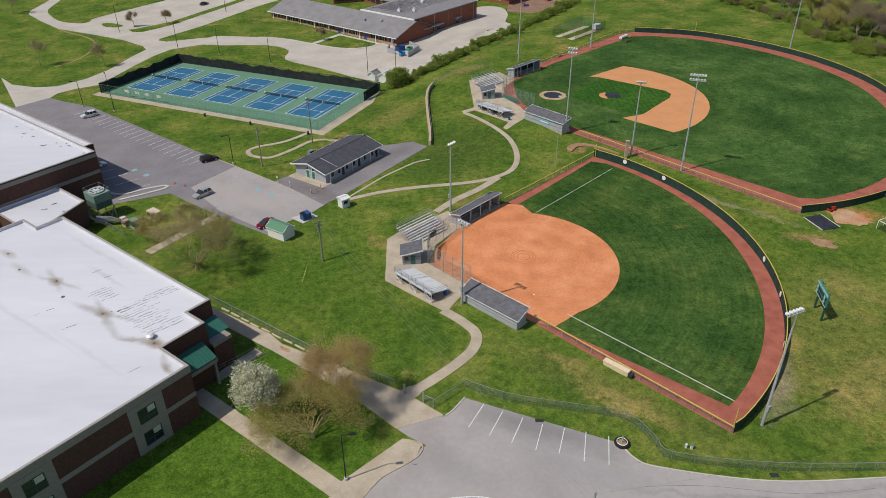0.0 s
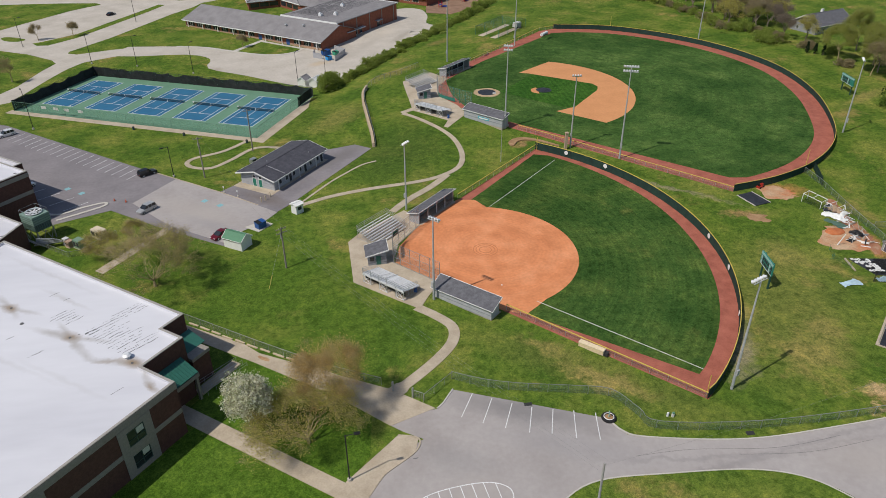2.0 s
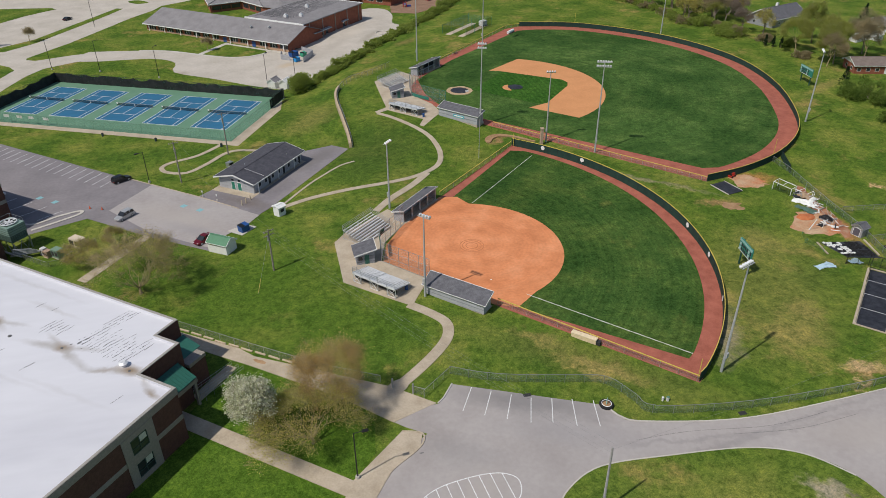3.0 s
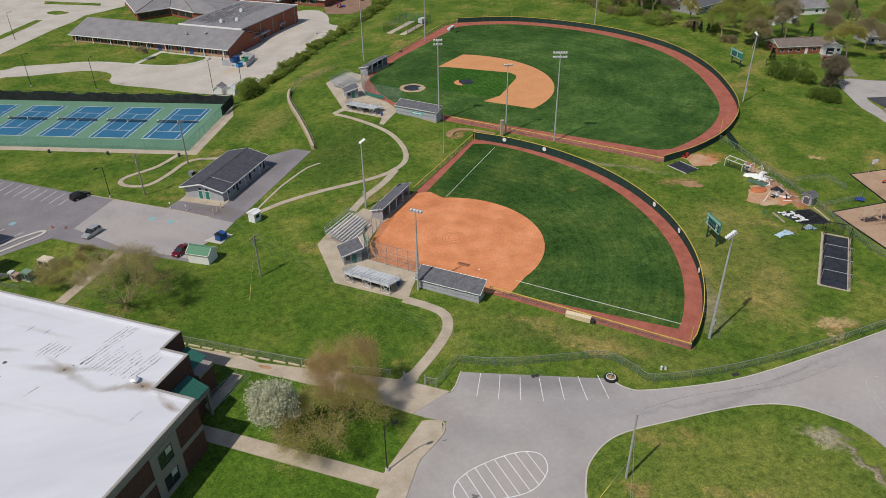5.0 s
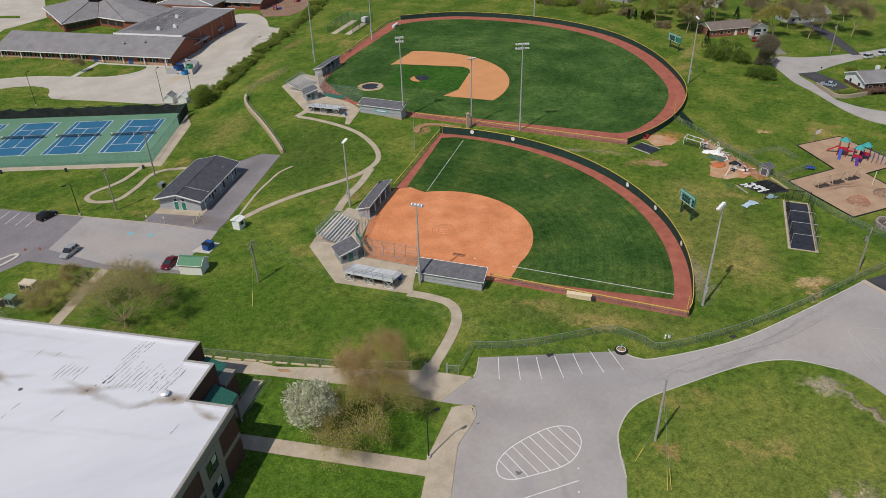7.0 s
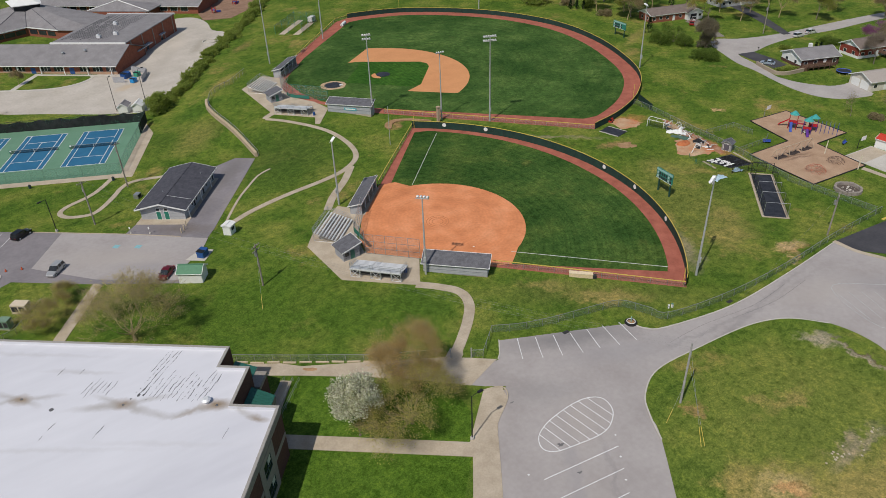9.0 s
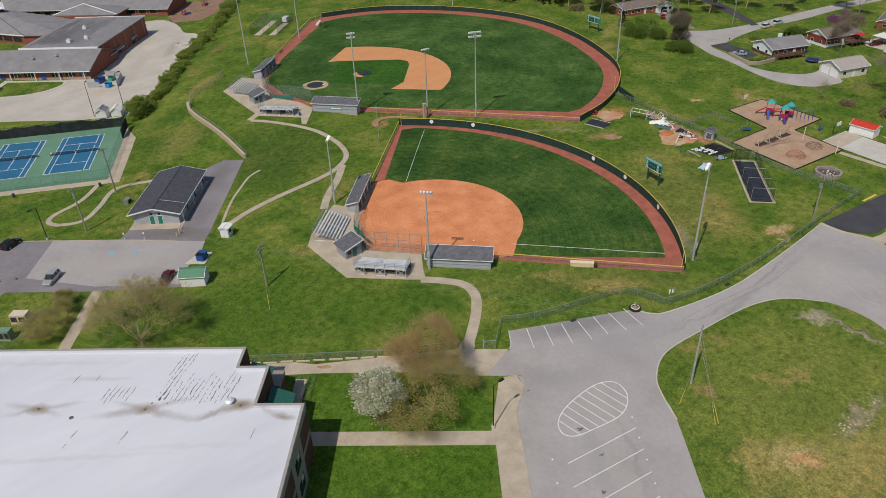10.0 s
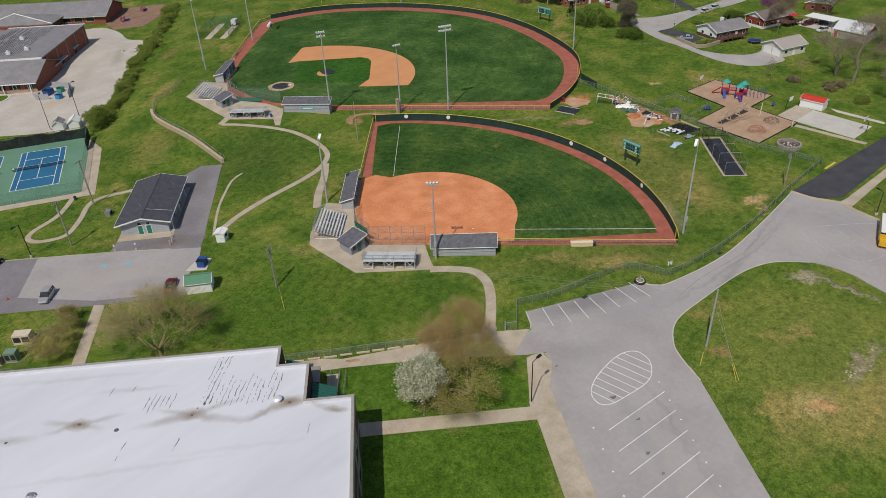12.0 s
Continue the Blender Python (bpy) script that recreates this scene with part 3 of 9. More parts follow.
SM = pose(SCHOOL[0], SCHOOL[1], 0, 0, 0, SCHOOL[2])


def at_school(*uv):
    return [tuple((SM @ Vector((u, v, 0))).xy) for u, v in uv]


# near parking lot, the drive to the right and the island
lot = [(-45, 8), (-13.5, 57), (-9.6, 63), (-6.6, 67.2), (-2.5, 70.0), (-5.2, 71.8), (-6.8, 73.2), (-1.2, 75.6), (0.3, 75.6), (3.2, 79.4), (24.6, 70.0),
       (26.2, 66.6), (28.9, 65.6), (42.6, 63.2), (58, 63.6), (76.8, 65.0), (76.9, 60.7), (78.6, 55.6), (77.8, 53.2), (76.2, 45.8), (76.6, 36), (96, 4), (110, -30), (60, -40)]
lay("road", lot, 0.02, ASPHALT, "worn pale grey asphalt parking lot and drive")
island = smooth([(-14, 17), (-4.3, 31.4), (8.8, 48.8), (10.9, 52.9), (13.6, 56.4), (19.4, 59.2), (29.5, 59.0), (40.6, 58.0), (47.4, 55.4), (51.8, 50.6), (53.0, 44.0), (51, 36), (44, 5), (20, -5)], 6, True)
lay("lawn_island", island, 0.06, GRASS, "grass island inside the drive")
solid("kerb", R(smooth([(8.8, 48.8), (10.9, 52.9), (13.6, 56.4), (19.4, 59.2), (29.5, 59.0), (40.6, 58.0), (47.4, 55.4), (51.8, 50.6)], 6), 0.2, 0, 0.15), CONCRETE_PALE, "pale concrete kerb round the grass island", kind="structure")
solid("kerb", R(smooth([(-6.0, 71.2), (-3.2, 70.2), (-3.9, 67.8), (-8.2, 64.6), (-9.8, 62.6)], 5), 0.2, 0, 0.15), CONCRETE, "concrete kerb at the corner of the walk", kind="structure")
solid("kerb", R([(0.2, 75.7), (1.2, 76.6), (3.2, 79.5)], 0.2, 0, 0.15), CONCRETE_PALE, "concrete kerb beside the parking stalls", kind="structure")
solid("kerb", R(smooth([(24.6, 70.1), (25.6, 67.6), (28.9, 65.7), (42.6, 63.3), (58, 63.7), (76.6, 65.1)], 6), 0.2, 0, 0.14), CONCRETE_PALE, "concrete kerb along the drive", kind="structure")
lay("dark_road", [(77.6, 65.2), (77.4, 60.6), (80.2, 57.4), (81.6, 56.2), (105, 55.6), (170, 50), (170, 58), (119.6, 61.2), (101, 63.1)], 0.035, ASPHALT_DARK, "newly sealed black asphalt drive")
solid("gutter", R(smooth([(77.0, 65.4), (77.0, 60.7), (78.9, 55.6), (77.9, 53.0), (76.4, 45.8), (76.7, 36)], 4), 1.0, 0, 0.045), CONCRETE, "worn concrete gutter at the end of the drive", kind="structure")
lay("sidewalk", [(79.0, 55.9), (81.6, 55.4), (105, 54.4), (160, 49.6), (160, 48.2), (98.1, 53.0), (78.2, 53.2)], 0.05, CONCRETE, "pale concrete walk beside the black drive")
# bus apron lot behind the school
lay("school_lot", [(-64, 148.6), (-49.9, 137.6), (-36.0, 128.2), (-33.7, 134.5), (-29.5, 138.0), (-26.8, 142.2), (-39.5, 153.2), (-58.9, 168.2), (-107.2, 207.6), (-118.3, 212.8), (-124, 216), (-140, 196), (-104, 168), (-84, 152), (-76, 143)], 0.02, ASPHALT_MID, "grey asphalt parking lot behind the school")
lay("lot_slab", [(-60, 151.5), (-49.9, 139.6), (-36.0, 129.4), (-33.7, 134.5), (-29.5, 138.0), (-26.8, 142.2), (-39.5, 153.2), (-52.5, 163.2)], 0.03, ASPHALT, "paler asphalt end of the lot")
lay("pavilion_apron", [(-41.0, 154.4), (-27.0, 142.2), (-24.6, 145.0), (-4.1, 174.9), (-8.3, 178.2), (-12.5, 176.8), (-19.0, 175.0), (-35.4, 160.2)], 0.035, ASPHALT_MID, "asphalt apron round the pavilion")

solid("kerb", R([(-58.6, 168.2), (-40.9, 154.3), (-31.4, 146.2)], 0.2, 0, 0.14), CONCRETE, "low concrete kerb along the lot", kind="structure")
# far roads and the lot of the second school
lay("far_lot", smooth([(-92, 276), (-68.2, 274.5), (-58.5, 267), (-57.8, 255.5), (-43.9, 244.8), (-26.8, 231.5), (-17, 228.5), (-7, 242), (-1, 252), (7.5, 264), (16, 277.5), (22, 288), (30, 301), (27, 308), (29, 321), (27, 334), (17, 336), (5, 318), (-16, 280), (-24, 276), (-27, 272.6), (-33, 269.4), (-40, 270.2), (-52, 277), (-62, 283.5), (-74, 287), (-92, 288.8)], 3, True), 0.02, GRAVEL_LOT, "pale concrete service road and yard of the low school")
lay("far_road", [(-150.8, 237.5), (-142.9, 229.6), (-133.8, 226.5), (-126.9, 227.4), (-120.7, 234.9), (-117.1, 244.8), (-115.0, 260.4), (-112.9, 270.0), (-115.9, 274.7), (-127.1, 284.0), (-141.8, 292.2), (-161.6, 302.7), (-174.5, 315.6), (-186.2, 328.4), (-189.0, 335.0), (-189.8, 346.4), (-191.1, 363.6), (-188.3, 379.4), (-108.7, 454.5), (-58.6, 428.2), (-58.0, 378.0), (-66.9, 370.5), (-74.9, 364.3), (-77.9, 355.0), (-85.2, 342.4), (-90.0, 331.4), (-102.5, 303.5), (-108.6, 292.8), (-112.9, 285.2), (-112.5, 282.7), (-108.8, 280.9), (-97.2, 285.6), (-86.5, 287.8), (-77.4, 287.5), (-75.4, 279.1), (-84.4, 279.4), (-94.4, 275.7), (-103.4, 269.7), (-107.0, 261.6), (-109.8, 249.2), (-112.0, 237.1), (-113.8, 228.2), (-120.0, 224.4), (-123.5, 220.1), (-124.1, 213.8), (-128.7, 205.4)], 0.016, GRAVEL_LOT, "pale concrete school roads and parking lot")
lay("road_lawn", smooth([(-181.6, 337.0), (-175.3, 325.9), (-166.2, 315.3), (-155.7, 311.1), (-153.0, 314.9), (-152.4, 322.0), (-132.9, 356.3), (-125.1, 371.4), (-185.8, 373.8), (-184.7, 355.8)], 3, True), 0.04, GRASS, "lawn inside the loop of the school road")
lay("road_lawn", [(-130.8, 299.8), (-127.8, 296.1), (-123.6, 296.0), (-115.4, 306.8), (-96.8, 348.8), (-91.8, 362.2), (-94.9, 363.6), (-100.2, 351.3), (-117.3, 312.7), (-127.9, 301.6)], 0.04, GRASS, "narrow grass strip beside the school lot")
lay("road_lawn", [(-95.8, 405.0), (-69.2, 388.8), (-69.0, 383.7), (-95.2, 398.3)], 0.045, GRASS, "narrow grass strip in the school lot")
lay("road_lawn", smooth([(-145.6, 308.8), (-145.3, 311.7), (-140.9, 310.5), (-135.5, 306.5), (-137.3, 303.8), (-142.0, 304.9)], 3, True), 0.04, GRASS, "oval grass island in the school road")
lay("road_lawn", smooth([(-92.0, 377.5), (-87.7, 379.9), (-81.9, 373.5), (-87.0, 371.5)], 3, True), 0.045, GRASS, "oval grass island in the school lot")
solid("trodden_path", R(smooth([(-137.7, 248.7), (-133.9, 256.0), (-133.2, 269.1), (-137.1, 281.0), (-143.8, 288.8), (-153.9, 296.1), (-160.7, 301.8)], 3), 0.9, -0.02, 0.02), DRY, "thin trodden path across the far lawn", kind="structure")
front = smooth([(-97, 289.4), (-84.5, 288.1), (-73.5, 286.4), (-62.3, 283.1), (-52, 276.6), (-44, 271.6), (-38, 269.1), (-32, 269.2), (-27.4, 271.6), (-25.7, 274.2), (-26.2, 277)], 4)
lay("ele_lawn", front + [(-22, 279), (-75, 312), (-94, 300)], 0.045, GRASS, "lawn in front of the low school")
solid("ele_walk", R(front[8:], 1.0, 0.0, 0.07), CONCRETE_PALE, "pale concrete edge of the school lawn", kind="structure")
solid("ele_walk", R([(-51.0, 275.4), (-41.0, 290.0)], 1.9, 0.0, 0.075), CONCRETE_PALE, "pale concrete walk to the school door", kind="structure")
solid("ele_walk", R([(-41.0, 288.4), (-18.8, 270.4)], 1.4, 0.0, 0.08), CONCRETE_PALE, "pale concrete walk along the low school", kind="structure")

# walks
lay("walk_school", at_school((-5, 1.0), (26.0, 1.0), (26.0, 3.6), (-5, 3.6)), 0.05, CONCRETE, "concrete walk beside the school lawn")
lay("walk_kerbside", [(-13.6, 63.9), (-15.0, 61.2), (-23.4, 49.2), (-45, 15), (-43.5, 12), (-13.0, 57.4), (-9.6, 62.6), (-8.2, 64.6), (-3.9, 67.8), (-3.2, 70.2), (-5.9, 71.3)], 0.06, CONCRETE, "concrete walk along the parking lot")
lay("walk_gate", [(-42, 103.5), (-29.5, 95.3), (-27, 92.7), (-6.5, 81.0), (-3.4, 78.6), (0.0, 75.8), (-1.2, 75.4), (-6.9, 73.2), (-14.2, 80.2), (-27.6, 90.4), (-31.0, 92.8), (-35.2, 95.8), (-42, 100.5)], 0.04, CONCRETE, "wide concrete drive beside the school")
path = smooth([(-6.0, 79.9), (-2.6, 82.6), (2.0, 87.0), (5.0, 91.0), (5.6, 95.0), (3.2, 98.6), (0.2, 101.6)], 6)
solid("path_softball", R(path, [2.6] * 4 + [1.9] * (len(path) - 4), -0.03, 0.05), CONCRETE, "winding concrete footpath to the softball field", kind="structure")
lay("softball_apron", [(0.8, 101.0), (-2.0, 103.4), (-10.7, 111.3), (-11.2, 126.4), (-8.6, 130.0), (1.6, 138.6), (5.8, 133.2), (-1.0, 124.0), (-2.6, 117.4), (5.4, 109.0), (2.4, 104.0)], 0.055, CONCRETE, "concrete apron behind home plate")
trail = smooth([(-21.5, 144.8), (-15, 148.0), (-6, 150.6), (6, 152.8), (12.6, 155.4), (17.6, 160.2), (19.6, 168.0), (19.2, 178), (16.6, 186), (11.5, 195), (7.6, 199.6)], 6)
solid("path_trail", R(trail, 1.4, -0.03, 0.05), CONCRETE, "curving concrete footpath across the lawn", kind="structure")
solid("path_branch", R(smooth([(13.8, 155.6), (9.0, 149.6), (3.0, 143.6), (-1.0, 138.4)], 5), 1.8, -0.03, 0.045), CONCRETE, "concrete footpath to the bleachers", kind="structure")
solid("path_short", R(smooth([(-22.6, 144.6), (-18.7, 150.6), (-14.8, 156.2), (-11.7, 159.8), (-7.2, 164.6), (-3.3, 166.6)], 5), 0.55, -0.03, 0.04), CONCRETE, "narrow concrete path beside the pavilion", kind="structure")
lay("baseball_apron", [(10.6, 229.4), (10.8, 204.0), (7.0, 201.0), (7.6, 199.4), (11.0, 201.6), (20.0, 192.0), (18.0, 187.4), (19.0, 186.4), (26.2, 196.4), (25, 204), (20.8, 212.5), (21.4, 222), (26, 230.5), (21, 238)], 0.05, CONCRETE, "concrete apron behind the baseball backstop")
solid("path_tennis", R(smooth([(-36.6, 186.4), (-41, 181), (-44.2, 178.2), (-49.6, 175.6), (-51.4, 172.8), (-49.6, 169.8), (-44.9, 168.6), (-40.4, 173), (-36.4, 178.6), (-33.0, 180.2), (-27.4, 178.8), (-24, 178)], 5), 1.2, -0.03, 0.045), CONCRETE, "looping concrete footpath by the tennis courts", kind="structure")
lay("walk_yard", [(-50.6, 138.3), (-49.2, 136.8), (-58.8, 121.5), (-60.6, 122.8)], 0.04, CONCRETE, "concrete walk from the lot to the school")
lay("lush_lawn", at_school((0.3, 0.9), (25.6, 0.9), (24.2, -14), (24, -44), (0.3, -44)), 0.03, LUSH, "deep green watered lawn beside the school")
lay("lush_lawn_square", at_school((-3.4, 3.4), (25.4, 3.4), (25.4, 9), (21.5, 15.2), (12, 16.2), (-4.2, 16.2)), 0.03, LUSH, "deep green lawn square under the trees")

# ---- softball field ----
SB = (0.3, 118.9)
lay("softball_track", [(14.0, 141.6), (39.4, 168.0)] + arc(SB[0], SB[1], 62.2, 51.6, -49.5) + [(40.6, 71.7), (15.4, 98.2), (14, 105), (14, 130)], 0.015, TRACK, "red crushed brick warning track")
lay("softball_outfield", [(13.0, 136.6), (37.9, 164.4)] + [(SB[0] + (59.1 + max(0, a) * 0.028) * math.cos(radians(a)), SB[1] + (59.1 + max(0, a) * 0.028) * math.sin(radians(a))) for a in range(47, -45, -2)] + [(41.9, 77.2), (17.8, 97.8), (14, 105), (14, 130)], 0.03, OUTFIELD, "dark green mown outfield grass")
lay("softball_infield", arc(14.6, 118.2, 19.9, 74, -62) + [(21.6, 98.6), (19.2, 96.6), (15.2, 98.4), (5.6, 108.6), (-2.2, 117.2), (-0.8, 123.2), (4.8, 132.4), (14.2, 142.0), (18.2, 141.2)], 0.045, CLAY, "raked orange clay softball infield")
for a, b in (((21.9, 100.2), (43.1, 78.2)), ((20.9, 137.5), (42.5, 160.2))):
    solid("foul_line", R([a, b], 0.11, 0.0, 0.058), CHALK, "white chalk foul line", kind="structure")

# ---- baseball field ----
BBF = smooth([(79.1, 289.1), (100.9, 283.0), (119.5, 267.5), (133.0, 247.0), (139.5, 222.0), (136.5, 195.9), (127.0, 171.5), (117.5, 156.8), (104.5, 145.7), (91, 139.2), (78.7, 136.3)], 6)


def inset(p, d, c=(76, 213)):
    v = Vector(p) - Vector(c)
    return tuple(Vector(c) + v * (v.length - d) / v.length)


lay("baseball_track", [(20.5, 228.5), (38, 250.5), (72.5, 286.5)] + BBF + [(36.4, 183.6), (27.5, 197.5), (21, 212)], 0.015, TRACK, "red crushed brick warning track")
lay("baseball_outfield", [(25.0, 228.5), (41.0, 248.0), (76.5, 282.5)] + [inset(p, 5.2) for p in BBF[2:-4]] + [(81.5, 143.6), (37.4, 188.0), (27, 203), (24.8, 214)], 0.03, BB_GRASS, "dark green striped baseball outfield")
dirt = arc(48.4, 213.4, 34.4, 62, -62)
lay("baseball_skin", dirt + [(53.1, 194.4), (59.8, 197.2), (71.6, 211.2), (72.8, 214.4), (72.0, 217.6), (54.0, 231.6), (51.0, 232.6)], 0.045, BB_CLAY, "tan clay infield skin of the baseball diamond")
lay("infield_grass", [(40.5, 214.2), (56.0, 197.6), (59.8, 197.2), (71.6, 211.2), (72.8, 214.4), (72.0, 217.6), (55.0, 230.4)], 0.04, BB_INFIELD, "close-mown dark infield grass")
lay("home_circle", [(x + 0.25 * math.sin(9 * i), y + 0.2 * math.cos(7 * i)) for i, (x, y) in enumerate(p[:2] for p in arc(36.2, 214.2, 4.2, 0, 355, 48))], 0.055, material("pale_clay", [(0.40, 0.27, 0.15), (0.50, 0.38, 0.25)], 0.5, 7, 0.95, fine=0.15), "pale worn clay circle round home plate")

# ---- tennis courts ----
TM = pose(-35.0, 186.8, 0, 0, 0, 155.8)


def at_tennis(*ab):
    return [tuple((TM @ Vector((a, -b, 0))).xy) for a, b in ab]


lay("tennis_walk", at_tennis((-3.2, -2.4), (83, -2.4), (83, 0.4), (0.0, 0.4), (0, 34), (-3.2, 26)), 0.03, CONCRETE, "concrete walk round the tennis courts")
lay("tennis_pad", at_tennis((0, 0), (81.8, 0), (81.8, 35.7), (0, 35.7)), 0.045, COURT_GREEN, "green acrylic tennis court surface")
for k in range(5):
    a = 5.6 + 15.4 * k
    b = 7.4
    lay("tennis_court", at_tennis((a, b), (a + 10.97, b), (a + 10.97, b + 23.77), (a, b + 23.77)), 0.055, COURT_BLUE, "blue acrylic tennis court")
    bm = bmesh.new()

    def stripe(a0, b0, a1, b1):
        p = at_tennis((a0 - 0.08, b0 - 0.08), (a1 + 0.08, b0 - 0.08), (a1 + 0.08, b1 + 0.08), (a0 - 0.08, b1 + 0.08))
        prism(bm, p, 0.05, 0.062)

    for da in (0, 1.37, 9.6, 10.97):
        stripe(a + da, b, a + da, b + 23.77)
    for da in (0, 23.77):
        stripe(a + 0.07, b + da, a + 10.9, b + da)
    for da in (5.48, 18.29):
        stripe(a + 1.44, b + da, a + 9.53, b + da)
    stripe(a + 5.485, b + 5.55, a + 5.485, b + 18.22)
    solid("court_lines", bm, LINE, "white painted tennis court lines", kind="structure")


# ---- the school ----
def block(name, mat, outline, top, label, roof=ROOF_WHITE, cope=PARAPET, wall_h=0.5):
    """A flat-roofed building block with a parapet. outline: counter-clockwise in plan."""
    t = thing(name, label, "school")
    n = len(outline)
    inner, lined = [], []
    for i, p in enumerate(outline):
        a, b, c = Vector(outline[i - 1]), Vector(p), Vector(outline[(i + 1) % n])
        d0, d1 = (b - a).normalized(), (c - b).normalized()
        n0, n1 = Vector((-d0.y, d0.x)), Vector((-d1.y, d1.x))
        inner.append(tuple(b + (n0 + n1) * 0.4 / (1 + n0.dot(n1))))
        lined.append(tuple(b + (n0 + n1) * 0.44 / (1 + n0.dot(n1))))
    for i in range(n):
        j = (i + 1) % n
        part("wall", P([outline[i], outline[j], inner[j], inner[i]], -0.2, top + wall_h - 0.12), mat, t)
        part("coping", P([outline[i], outline[j], inner[j], inner[i]], top + wall_h - 0.12, top + wall_h), cope, t)
        part("membrane_upstand", P([inner[i], inner[j], lined[j], lined[i]], top, top + wall_h - 0.06), roof, t)
    part("roof", P(inner, top - 0.3, top), roof, t)
    return t


main_outline = at_school((0, -60), (0, 0), (-6.5, 0), (-6.5, 7.5), (-10.9, 7.5), (-10.9, 11.7), (-56.8, 11.7), (-56.8, 6.6), (-61.8, 6.6), (-61.8, -60))
school = block("school_building", BRICK, main_outline, 9.0, "large brown brick school with a flat white roof")
block("school_wing", BRICK, at_school((-61.8, 6.8), (-61.8, 8), (-64, 13.9), (-66.6, 20.6), (-78.0, 20.6), (-78, 6.8)), 5.6, "low brown brick school wing with a white roof")
block("school_hall", BRICK, at_school((-78.1, 2), (-78.1, 30.8), (-150, 30.8), (-150, 2)), 10.4, "tall brown brick school hall with a flat white roof")
block("school_annex", BRICK, at_school((-88, 30.9), (-88, 35.4), (-150, 35.4), (-150, 30.9)), 8.2, "narrow brick annex with a white roof")

# ---- fences ----
def along(pts, step):
    """Evenly spaced places on a line: (x, y, angle in degrees)."""
    out, left = [], 0.0
    for a, b in zip(pts, pts[1:]):
        a, b = Vector(a), Vector(b)
        d, s = (b - a).length, left
        while s < d:
            p = a + (b - a) * s / d
            out.append((p.x, p.y, math.degrees(math.atan2(b.y - a.y, b.x - a.x))))
            s += step
        left = s - d
    return out


def fence(name, pts, h, mesh_mat, label, step=3.0, rail=STEEL, cap=None, post_r=0.04, mid=False, low=0.05):
    """A mesh fence on posts with a top rail, or a padded cap."""
    t = thing(name, label, "fence", pts[0][0], pts[0][1])
    o = Vector(pts[0]).xy
    loc = [tuple(Vector(p).xy - o) for p in pts]
    part("mesh_panel", R(loc, 0.02, low, h - 0.04), mesh_mat, t)
    places = along(loc, step) + [(*loc[-1], 0)]
    me = mesh_of("post", T(((0, 0, -0.3), (0, 0, h + 0.05), post_r, post_r, 6)), rail)
    for x, y, _ in places:
        ob = new("post", me)
        ob.parent, ob.location = t, (x, y, 0)
    if cap:
        part("cap", R(loc, 0.13, h - 0.05, h + 0.07), cap, t, "yellow plastic fence cap")
    else:
        part("top_rail", R(loc, 0.06, h - 0.05, h + 0.02), rail, t)
    if mid:
        part("middle_rail", R(loc, 0.05, h * 0.5, h * 0.5 + 0.05), rail, t)
    return t


sb_arc = arc(SB[0], SB[1], 62.2, -49.5, 51.6, 60)
fence("outfield_fence", [(40.6, 71.8)] + sb_arc[1:-1] + [(39.2, 167.8)], 2.1, SCREEN, "dark green windscreened outfield fence with a yellow cap", 3.2, BLACK_METAL, YELLOW)
for a in (-28, -14, -3, 32, 43):
    x, y = SB[0] + 62.05 * math.cos(radians(a)), SB[1] + 62.05 * math.sin(radians(a))
    bm = bmesh.new()
    bmesh.ops.create_cone(bm, cap_ends=True, segments=20, radius1=0.55, radius2=0.55, depth=0.06, matrix=pose(0, 0, 0, 0, 90, 0))
    d = tagged(new("distance_marker", mesh_of("distance_marker", bm, WHITE)), "round white distance sign on the outfield fence", "sign", "distance signs")
    d.matrix_basis = pose(x - 0.06 * math.cos(radians(a)), y - 0.06 * math.sin(radians(a)), 1.35, 0, 0, a)
fence("sideline_fence", [(15.9, 98.4), (40.6, 71.8)], 1.25, MESH_WIRE, "low chain-link sideline fence with a yellow cap", 3.0, STEEL, YELLOW)
fence("sideline_fence", [(14.4, 142.4), (39.2, 167.8)], 1.25, MESH_WIRE, "low chain-link sideline fence with a yellow cap", 3.0, STEEL, YELLOW)
fence("outfield_fence", BBF, 1.9, SCREEN, "long dark green baseball outfield fence with a yellow cap", 3.2, BLACK_METAL, YELLOW)
fence("sideline_fence", [(38.2, 182.4), (78.7, 136.3)], 1.25, MESH_WIRE, "low chain-link baseball sideline fence with a yellow cap", 3.0, STEEL, YELLOW)
fence("sideline_fence", [(36.5, 247.2), (72.5, 287.2), (79.1, 289.1)], 1.25, MESH_WIRE, "low chain-link baseball sideline fence with a yellow cap", 3.0, STEEL, YELLOW)
for x, y, h in ((101.8, 144.6, 5.5), (101.5, 283.2, 5.5), (40.9, 72.6, 4.0), (39.4, 167.0, 3.6)):
    solid("foul_pole", T(((x, y, 0), (x, y, h), 0.07, 0.06, 8)), YELLOW, "yellow steel foul pole at the fence corner", "foul pole", "foul poles")
MESH_FAINT = see_through("old_chain_link", (0.20, 0.27, 0.19), 0.2)
fence("lot_fence", smooth([(-1.6, 77.4), (3.4, 81.8)], 1), 1.5, MESH_WIRE, "galvanised chain-link fence at the gate", 2.4)
